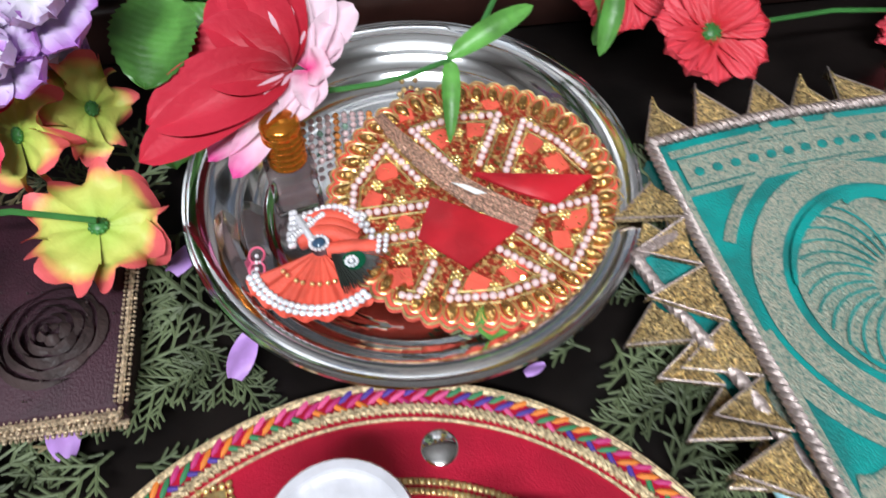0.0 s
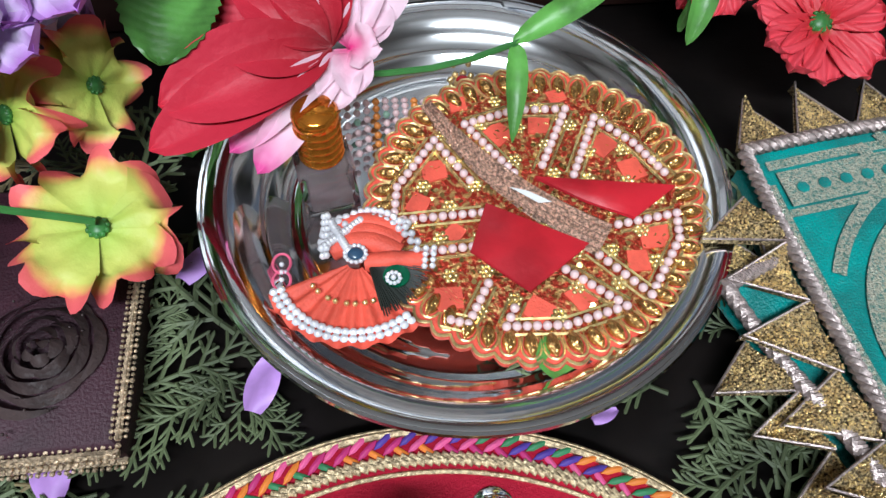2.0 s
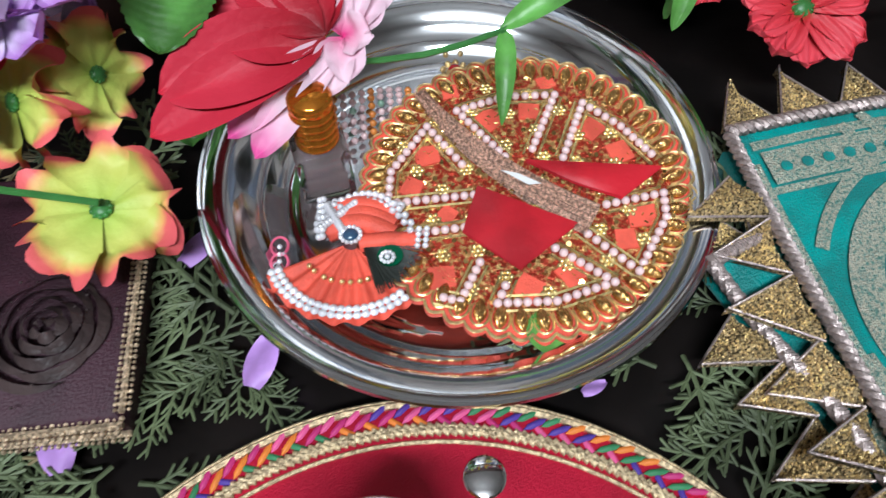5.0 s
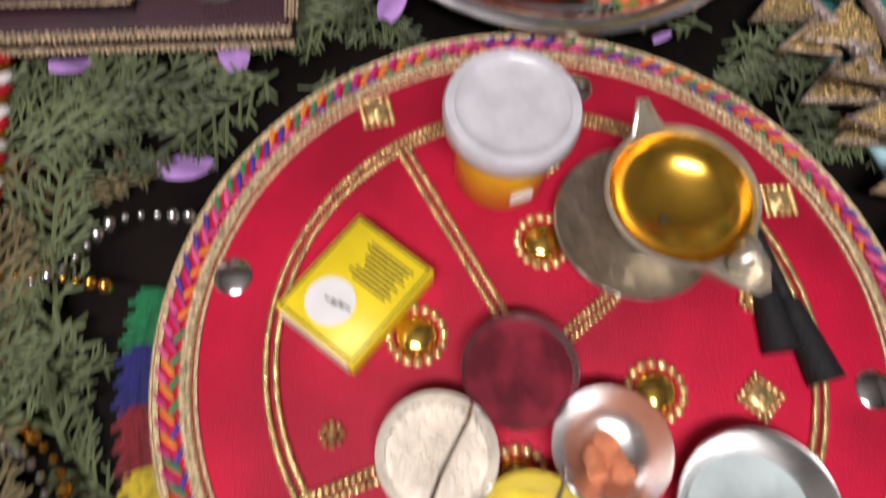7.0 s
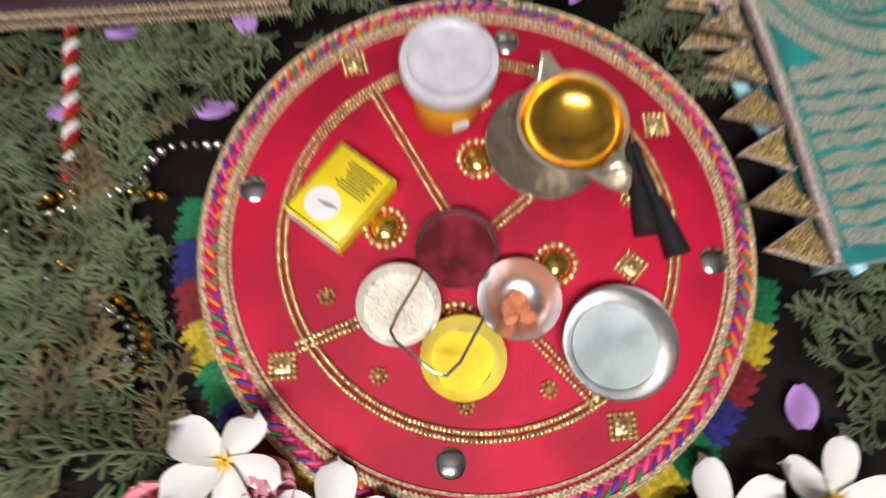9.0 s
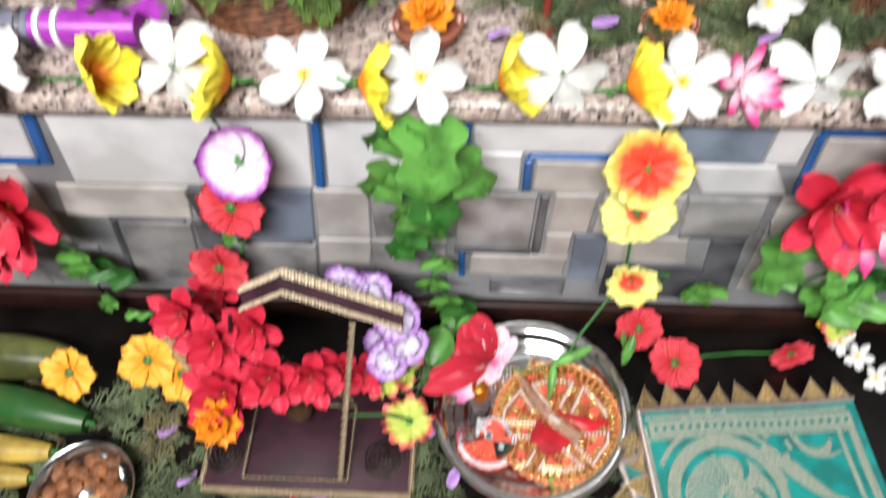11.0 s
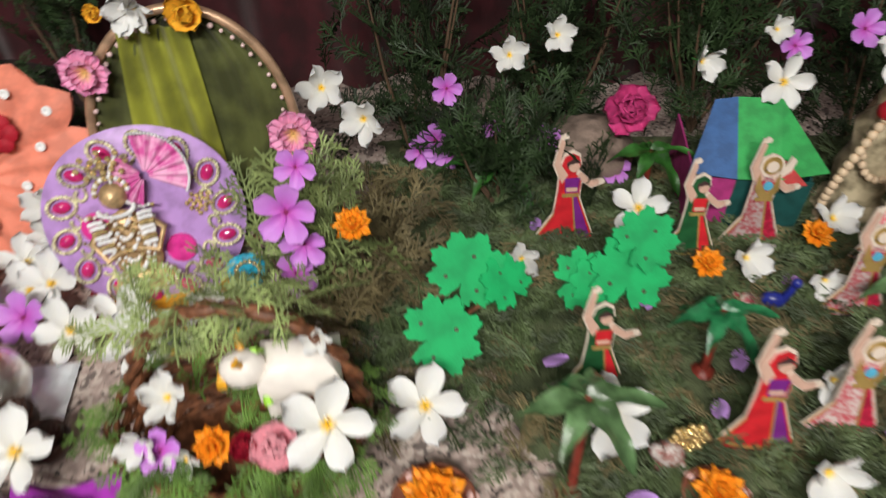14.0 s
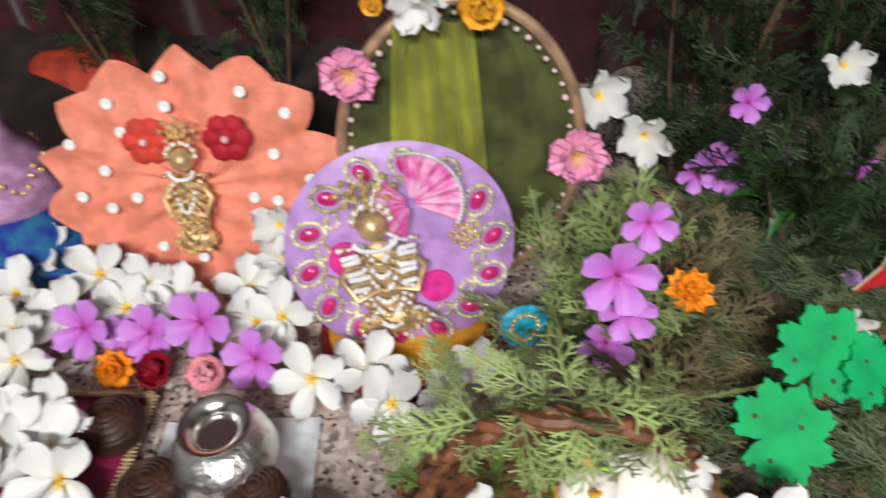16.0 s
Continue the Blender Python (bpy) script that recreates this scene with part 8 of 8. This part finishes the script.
for rr, nn, a0 in ((0.118, 12, 0.1), (0.085, 10, 0.4), (0.060, 5, 0.9)):
    for k in range(nn):
        a = a0 + 2 * math.pi * k / nn
        a, rw = a + rng.uniform(-0.12, 0.12), rr * rng.uniform(0.93, 1.06)
        part("sequin", sq, None, pd, at=pose(rw * math.cos(a), rw * 0.86 * math.sin(a), 0.014 - 0.05 * rw) @ Matrix.Scale(1.25, 4))
for x, m in ((-0.036, mat("vermilion_felt", (0.6, 0.05, 0.03), 0.7)), (0.040, mat("crimson_felt", (0.38, 0.005, 0.02), 0.7))):
    g = Mesh()
    for k in range(6):
        g.join(Mesh().ball((0, 0, 0), 0.011, 8, flat=0.35), pose(x + 0.013 * math.cos(k * 1.047), 0.045 + 0.013 * math.sin(k * 1.047), 0.015))
    g.ball((x, 0.045, 0.016), 0.010, 8, flat=0.5)
    fb = part("felt_flower", g, m, pd)
    part("pearl", Mesh().ball((x, 0.045, 0.022), 0.004, 8), PEARL, fb)
GOLDBEAD = mat("bead_gold", (0.80, 0.60, 0.29), 0.25, 0.6, vary=0.3, scale=200)


def jewelled(h, w, seed, pale=False):
    """A small jewelled idol, kept as one plain mesh: body, arms, head, crown and draped strings of beads."""
    r = random.Random(seed)
    g = Mesh()
    g.join(Mesh().ball((0, 0, 0), 1.0, 16), pose(0, h * 0.30, 0.002) @ Matrix.Diagonal((w * 0.62, h * 0.30, 0.009, 1)))
    g.join(Mesh().ball((0, 0, 0), 1.0, 14), pose(0, h * 0.06, 0.002) @ Matrix.Diagonal((w * 0.80, h * 0.10, 0.010, 1)))
    for side in (-1, 1):
        g.tube([(side * w * 0.45, h * 0.55, 0.008), (side * w * 0.88, h * 0.42, 0.013), (side * w * 0.62, h * 0.28, 0.018), (side * w * 0.12, h * 0.34, 0.020)], h * 0.024, 8)
    g.ball((0, h * 0.72, 0.012), h * 0.095, 14)
    b = h * 0.018
    # strings that hang in loops from the shoulders
    for k in range(6):
        drop, wide = 0.10 + 0.085 * k, 0.30 + 0.10 * k
        n = 9 + 3 * k
        for i in range(n + 1):
            u = 2 * i / n - 1
            g.slot = (3, 1, 2)[(k + (i // 3 if pale else 0)) % 3] if pale else (1, 1, 3)[k % 3] if k < 5 else 1
            g.ball((w * wide * u + r.uniform(-0.2, 0.2) * b, h * (0.60 - drop * (1 - u * u)) + r.uniform(-0.2, 0.2) * b, 0.012 + 0.010 * (1 - u * u)), b * r.uniform(0.75, 1.25), 6)
    # two stiff bands of small stones down the front of the dress
    if pale:
        for side in (-1, 1):
            for j in range(7):
                g.slot = 2 if j % 3 != 1 else 1
                x, y = side * w * (0.50 + 0.015 * j), h * 0.36 + j * b * 2.0
                g.tube([(x - b * 2.6, y - 0.6 * b, 0.019), (x, y, 0.022), (x + b * 2.6, y - 0.4 * b, 0.019)], b * 0.85, 6)
    for k in range(40):
        a, q = r.uniform(0, 6.283), 0.55 + 0.45 * math.sqrt(r.random())
        g.slot = 3 if pale and k % 2 else 1
        g.ball((w * 0.85 * q * math.cos(a), h * (0.06 + 0.10 * q * math.sin(a)), 0.010), b * r.uniform(0.7, 1.2), 6)
    # collar, crown band and crest
    for k in range(18):
        a = math.pi * (1 + k / 17)
        g.slot = 2
        g.ball((w * 0.42 * math.cos(a), h * (0.64 + 0.06 * math.sin(a)), 0.020), b * 1.05, 6)
    for k in range(14):
        a = math.pi * k / 13
        g.slot = 1 if k % 2 else 2
        g.ball((h * 0.11 * math.cos(a), h * (0.75 + 0.10 * math.sin(a)), 0.014), b * 1.25, 6)
    g.slot = 1
    for k in range(17):
        a = k * 0.785
        q = 0.0 if k == 16 else 0.30 if k < 8 else 0.58
        g.ball((w * q * math.cos(a), h * (0.94 + 0.16 * q * math.sin(a)), 0.015), h * (0.024 if q else 0.034), 6)
    return g


SPARK = mat("white_stone", (0.86, 0.86, 0.88), 0.12, vary=0.1, coat=1.0)
IDOLM = [mat("idol_brown", (0.62, 0.42, 0.22), 0.4, 0.4, vary=0.3), GOLDBEAD, SPARK, mat("white_pearl", (0.82, 0.78, 0.74), 0.2, vary=0.1, coat=0.6)]
solid("jewelled_idol", jewelled(0.125, 0.026, 3), IDOLM, pose(-0.690, 0.995, TOP + 0.107, 68, 0, 8) @ pose(-0.002, -0.062, 0.012), "small golden jewelled idol resting on the peach dress", "statue")

# ---- lavender dress with its idol ----
LAV = mat("lavender_satin", (0.47, 0.27, 0.62), 0.4, vary=0.15, scale=50, bump=0.15, bscale=300, sheen=0.2)
LM = pose(-0.476, 0.925, TOP + 0.096, 70, 0, 14) @ Matrix.Scale(0.95, 4)
ld = thing("lavender_dress", LM, "round lavender satin dress ringed with ruby stones", "dress")
part("satin", Mesh().lathe([(1e-6, 0.004), (0.06, 0.005), (0.098, 0.002), (0.108, -0.002), (0.107, -0.005), (1e-6, -0.004)], 72, wob=0.012), LAV, ld)
RUBY = mat("ruby_stone", (0.56, 0.02, 0.16), 0.12, vary=0.15, coat=1)
rub = Mesh().join(Mesh().ball((0, 0, 0), 0.0085, 12, flat=0.5), Matrix.Diagonal((0.8, 1.15, 1, 1))).data("ruby", RUBY)
rg = Mesh()
for k in range(20):
    a = k * 0.31416
    rg.ball((0.0092 * math.cos(a), 0.0118 * math.sin(a), 0), 0.0022, 6)
for k in range(12):
    a = -1.2 - 0.42 * k
    rg.ball((0.006 + (0.0075 - 0.0004 * k) * math.cos(a), -0.0175 + (0.0065 - 0.0004 * k) * math.sin(a), 0.0006), 0.0019, 6)
PALEGOLD = mat("pale_gold_bead", (0.82, 0.70, 0.48), 0.2, 0.35, vary=0.4, scale=300)
rgd = rg.data("gold_mount", PALEGOLD)
for k in range(14):
    a = 360 * k / 14 + 6
    at = pose(0.087 * math.cos(radians(a)), 0.087 * math.sin(radians(a)), 0.0055, 0, 0, a - 60)
    part("ruby", rub, None, ld, at=at @ Matrix.Scale(1.02, 4))
    tagged(part("gold_mount", rgd, None, ld, at=at @ Matrix.Scale(1.28, 4)), kind="stuff")
PINKS = mat("hot_pink_satin", (0.62, 0.03, 0.26), 0.4, vary=0.2, scale=60)
FANS = mat("pink_fan_satin", (0.72, 0.34, 0.54), 0.4, vary=0.35, scale=80, second=(0.58, 0.08, 0.32))
for a0, a1, r1 in ((-0.5, 1.7, 0.040), (2.3, 4.5, 0.028)):
    g = Mesh().sheet(lambda u, v: ((0.005 + r1 * v) * math.cos(a0 + (a1 - a0) * u), (0.005 + r1 * v) * math.sin(a0 + (a1 - a0) * u), 0.004 + 0.0028 * math.sin(u * 40) * v), 60, 6)
    fan = part("pink_fan", g, FANS, ld, "pleated pink fan edged with silver", at=pose(0.012, 0.056, 0.018))
    g = Mesh()
    for k in range(30):
        a = a0 + (a1 - a0) * k / 29
        g.ball(((r1 + 0.006) * math.cos(a), (r1 + 0.006) * math.sin(a), 0.006), 0.0022, 6)
    tagged(part("fan_edging", g, STONE_W, fan), kind="stuff")
for x, y in ((-0.052, 0.002), (0.030, -0.036)):
    part("pink_disc", Mesh().lathe([(0.017, 0.005), (0.016, 0.0085), (0.006, 0.0095), (1e-6, 0.008)], 20, pose(x, y, 0)), PINKS, ld)
g = Mesh()
for k in range(18):
    a, r = k * 2.4, 0.014 * math.sqrt(k / 18)
    g.ball((0.060 + r * math.cos(a), 0.014 + r * math.sin(a), 0.007), 0.003, 6)
tagged(part("gold_brooch", g, GOLDBEAD, ld), kind="stuff")
solid("jewelled_idol", jewelled(0.155, 0.044, 8, True), IDOLM, LM @ pose(-0.012, -0.072, 0.010, 0, 0, 6), "golden beaded idol resting on the lavender dress", "statue")
st = thing("idol_stand", pose(-0.474, 0.915, TOP, 0, 0, 14), "yellow and maroon cloth-covered round stand under the lavender dress", "stand")
part("maroon_foot", Mesh().lathe([(1e-6, 0), (0.084, 0), (0.086, 0.004), (0.084, 0.010), (1e-6, 0.010)], 48), mat("maroon_stand", (0.16, 0.01, 0.015), 0.5), st)
part("yellow_top", Mesh().lathe([(0.074, 0.010), (0.076, 0.012), (0.074, 0.015), (1e-6, 0.015)], 48), mat("saffron_cloth", (0.68, 0.32, 0.02), 0.6, vary=0.2), st)

# ---- oval net frame ----
FM = pose(-0.430, 1.005, TOP + 0.146, 82, 0, 8)
fr = thing("oval_frame", FM, "oval gold frame with pearls and green yellow net drape", "frame")
ov = [(0.108 * math.cos(2 * math.pi * i / 72), 0.142 * math.sin(2 * math.pi * i / 72), 0) for i in range(72)]
part("hoop", Mesh().tube(ov, 0.0055, 8, closed=True), mat("rose_gold_hoop", (0.62, 0.40, 0.26), 0.35, 0.6, vary=0.2), fr)
for i in range(58):
    a = 2 * math.pi * i / 58
    part("pearl_stud", bead, None, fr, at=pose(0.100 * math.cos(a) + rng.uniform(-0.002, 0.002), 0.133 * math.sin(a), 0.006) @ Matrix.Scale(1.0 + 0.5 * rng.random(), 4))
NET = mat("olive_net", (0.075, 0.085, 0.022), 0.5, vary=0.35, scale=25, bump=0.2, sheen=0.3)
g = Mesh().sheet(lambda u, v: ((2 * u - 1) * 0.105 * math.sqrt(max(0, 1 - (2 * v - 1) ** 2)), (2 * v - 1) * 0.139, -0.004 + 0.003 * math.sin(u * 40)), 50, 30)
part("net", g, NET, fr, "dark olive net")
g = Mesh().sheet(lambda u, v: (-0.050 + 0.066 * u + 0.014 * (1 - v) * (2 * u - 1) - 0.004, -0.04 + 0.166 * v, 0.004 + 0.006 * math.sin(u * 16 + v * 2)), 40, 12)
part("drape", g, mat("yellow_green_drape", (0.22, 0.23, 0.025), 0.45, vary=0.3, scale=18, bump=0.2, sheen=0.3), fr, "yellow green satin drape")
FLW = "pink cloth flower pinned on the oval frame"
PETAL_FP = radial("frame_pink", [(0.0, (0.75, 0.5, 0.1)), (0.3, (0.7, 0.35, 0.3)), (0.45, (0.78, 0.30, 0.48)), (1.0, (0.78, 0.33, 0.55))], 0.03)
FLOWERS["framepink"] = ("pink_flower", FLW, [(petal(0.001, 0.031, 0.024, 0.5, 0.003, 0.003, 5, 8, 8), PETAL_FP, 7, 0, 0.0, 8), (petal(0.001, 0.022, 0.02, 0.5, 0.006, 0.003, 5, 8, 8), PETAL_FP, 6, 22, 0.003, 28)], (GOLDBEAD, 0.006), 0.0)
bloom("framepink", FM @ pose(-0.092, 0.088, 0.012), 0.9)
bloom("framepink", FM @ pose(0.104, 0.004, 0.012), 1.0)
PETAL_GR = mat("gold_rose_satin", (0.72, 0.36, 0.03), 0.35, vary=0.3, scale=60)
FLOWERS["goldrose"] = ("gold_rose", "golden satin rose on the oval frame", [(petal(0.001, 0.024, 0.026, 0.5, 0.006, 0.002, 3, 6, 6), PETAL_GR, 6, 0, 0.0, 20), (petal(0.001, 0.018, 0.02, 0.5, 0.006, 0.002, 3, 6, 6), PETAL_GR, 5, 30, 0.003, 48)], None, 0.0)
bloom("goldrose", FM @ pose(0.018, 0.142, 0.014), 1.0)
bloom("goldrose", FM @ pose(-0.068, 0.145, 0.012), 0.5)
bloom("plumeria_side", FM @ pose(-0.03, 0.152, 0.012, 20, 0, 0), 0.8)
bloom("plumeria_side", FM @ pose(-0.045, 0.148, 0.012, 20, 0, 90), 0.7)
bb = thing("blue_brooch", pose(-0.364, 0.872, TOP + 0.070, 70, 0, 20), "turquoise round brooch with gold beads beside the stand", "brooch")
part("disc", Mesh().lathe([(0.018, -0.004), (0.021, 0), (0.018, 0.003), (1e-6, 0.002)], 20, wob=0.06), mat("turquoise_brooch", (0.02, 0.28, 0.42), 0.4, vary=0.4, scale=200), bb)
g = Mesh()
for k in range(16):
    g.ball((0.012 * math.cos(k * 0.39), 0.012 * math.sin(k * 0.39), 0.003), 0.0026, 6)
tagged(part("gold_beads", g, GOLDBEAD, bb), kind="stuff")

# ---- cloths laid at the back of the ledge ----
g = Mesh().sheet(lambda u, v: (-1.25 + 0.80 * u, 1.085 + 0.30 * v, TOP + 0.004 + 0.045 * v * v + 0.006 * math.sin(23 * u + 4 * v) + 0.003 * math.sin(51 * u)), 90, 16)
solid("dark_cloth", g, mat("dark_brown_cloth", (0.020, 0.012, 0.011), 0.8, vary=0.4, scale=20, bump=0.3), (0, 0, 0), "dark brown cloth laid in folds at the ledge's back", "cloth")
g = Mesh().sheet(lambda u, v: (0.11 * (2 * u - 1), 0.05 * (2 * v - 1), 0.045 * math.sin(math.pi * u) ** 0.7 * math.sin(math.pi * v) ** 0.7 + 0.004 * math.sin(17 * u + 9 * v) * math.sin(math.pi * u)), 40, 20)
solid("red_cloth", g, mat("vermilion_cloth", (0.34, 0.035, 0.015), 0.7, vary=0.3, scale=30, bump=0.3), (-1.0, 1.325, TOP + 0.012, 0, 0, -6), "vermilion red cloth folded in a heap on the ledge", "cloth")

# ---- idol at the ledge's far side, partly seen: one plain mesh ----
g = Mesh()
g.lathe([(0.075, 0), (0.078, 0.01), (0.062, 0.03), (0.05, 0.075), (0.048, 0.085)], 28, wob=0.05)
g.slot = 1
g.lathe([(0.048, 0.085), (0.050, 0.095), (0.040, 0.13), (0.022, 0.165), (0.024, 0.185), (0.018, 0.205), (1e-6, 0.215)], 24, wob=0.05)
g.slot = 2
for k in range(40):
    a = k * 0.157
    g.ball((0.079 * math.cos(a), 0.079 * math.sin(a), 0.010), 0.004, 6)
    g.ball((0.044 * math.cos(a), 0.044 * math.sin(a), 0.12 + 0.01 * math.sin(k)), 0.003, 6)
solid("dressed_idol", g, [mat("royal_blue_silk", (0.01, 0.02, 0.22), 0.4, vary=0.6, scale=50, second=(0.02, 0.12, 0.25)), mat("mauve_silk", (0.40, 0.22, 0.40), 0.5, vary=0.3, scale=60), GOLDBEAD], (-0.885, 0.985, TOP), "idol in royal blue skirt and mauve wrap with gold beads", "statue")

# ---- white and purple flowers laid before the dresses ----
for k, (x, y, z) in enumerate(((-0.857, 0.898, 0.03), (-0.858, 0.955, 0.04), (-0.780, 0.925, 0.04), (-0.725, 0.920, 0.035), (-0.745, 0.895, 0.025), (-0.630, 0.928, 0.03), (-0.588, 0.895, 0.03), (-0.545, 0.833, 0.025), (-0.496, 0.843, 0.028), (-0.470, 0.815, 0.022), (-0.800, 0.885, 0.025), (-0.84, 0.86, 0.025), (-0.69, 0.905, 0.03), (-0.615, 0.895, 0.02), (-0.825, 0.83, 0.02))):
    bloom("plumeria", (x, y, TOP + z, 25 + 9 * (k % 4), (k % 3 - 1) * 12, 37 * k), 0.92)
for k, (x, y, z) in enumerate(((-0.401, 0.862, 0.03), (-0.428, 0.80, 0.03), (-0.60, 0.965, 0.085), (-0.60, 0.955, 0.05), (-0.425, 0.83, 0.03))):
    bloom("plumeria_side", (x, y, TOP + z, 40 + 10 * (k % 3), 0, 63 * k), 0.85)
for k, (x, y, z, s) in enumerate(((-0.768, 0.862, 0.035, 1.15), (-0.707, 0.866, 0.03, 1.1), (-0.658, 0.875, 0.04, 1.3), (-0.600, 0.848, 0.028, 1.15), (-0.735, 0.868, 0.02, 0.9))):
    bloom("orchid", (x, y, TOP + z, 50, 0, 33 * k), s)
bloom("dark_rose", (-0.690, 0.835, TOP + 0.014, 30, 0, 0), 1.15)
bloom("pale_rose", (-0.643, 0.838, TOP + 0.014, 40, 0, 20), 1.0, "dusky pink rose head among the white flowers")
bloom("marigold", (-0.732, 0.832, TOP + 0.014, 40, 0, 0), 0.85)

# ---- silver pot, foil, box and sweets ----
FOIL = mat("silver_foil", (0.74, 0.78, 0.81), 0.34, 0.35, vary=0.15, scale=40, bump=0.8, bscale=180)
solid("foil_mat", Mesh().sheet(lambda u, v: ((u - 0.5) * 0.135, (v - 0.5) * 0.095, 0.003 + 0.002 * noise.noise(Vector((u * 9, v * 9, 1)))), 24, 24), FOIL, (-0.595, 0.752, TOP + 0.001, 0, 0, 8), "crinkled silver foil mat under the pot", "foil")
pot = thing("silver_pot", (-0.594, 0.750, TOP + 0.005), "round silver hammered pot with flared mouth", "pot")
SILVER = mat("hammered_silver", (0.86, 0.85, 0.83), 0.32, 1.0, vary=0.08, scale=60, bump=1.0, bscale=130)
part("body", Mesh().lathe([(1e-6, 0), (0.020, 0), (0.036, 0.012), (0.042, 0.030), (0.038, 0.045), (0.028, 0.054), (0.019, 0.058), (0.0175, 0.0575), (0.026, 0.052), (0.035, 0.043), (0.034, 0.030), (1e-6, 0.028)], 40), SILVER, pot)
MOUTH = mat("mouth_silver", (0.82, 0.81, 0.79), 0.16, 1.0, vary=0.08)
part("mouth", Mesh().lathe([(0.019, 0.057), (0.0185, 0.060), (0.021, 0.064), (0.0275, 0.068), (0.0280, 0.0692), (0.0265, 0.0695), (0.0205, 0.066), (0.0150, 0.0605), (0.0142, 0.057), (0.0150, 0.0545), (0.009, 0.0525), (1e-6, 0.052)], 40), MOUTH, pot, "polished flared mouth")
CHOC = mat("chocolate_sweet", (0.055, 0.022, 0.014), 0.45, vary=0.4, scale=60, bump=0.6, bscale=160)
for x, y, r in ((-0.700, 0.768, 0.027), (-0.645, 0.716, 0.026), (-0.560, 0.718, 0.026), (-0.52, 0.70, 0.022)):
    g = Mesh()
    g.ball((0, 0, r * 0.8), r, 16, flat=0.8)
    for k in range(5):
        g.tube([(r * (0.9 - 0.16 * k) * math.cos(t), r * (0.9 - 0.16 * k) * math.sin(t), r * 0.8 + r * 0.8 * math.sin(math.acos(min(1, 0.9 - 0.16 * k))) ) for t in [i * 0.3307 for i in range(19)]], r * 0.07, 5)
    solid("chocolate_sweet", g, CHOC, (x, y, TOP + 0.004), "dark brown rounded sweet with coiled ridges", "sweet", "brown sweets round the pot")
bx = thing("maroon_box", (-0.765, 0.742, TOP, 0, 0, 4), "flat maroon satin box with silver lace edge", "box")
part("box", Mesh().box(0, 0, 0.008, 0.17, 0.12, 0.016, bevel=0.003), mat("maroon_satin", (0.20, 0.008, 0.05), 0.4, vary=0.2), bx)
g = Mesh()
lace(g, (-0.085, -0.06, 0.017), (0.085, -0.06, 0.017), 0.008)
lace(g, (0.085, -0.06, 0.017), (0.085, 0.06, 0.017), 0.008)
lace(g, (-0.085, 0.06, 0.017), (0.085, 0.06, 0.017), 0.008)
part("lace_edge", g, LACE, bx)
for k, (x, y) in enumerate(((-0.735, 0.735), (-0.775, 0.745), (-0.80, 0.72), (-0.75, 0.765), (-0.715, 0.715))):
    bloom("plumeria", (x, y, TOP + 0.032 + 0.006 * (k % 2), 20 + 8 * k, 0, 50 * k), 1.08)
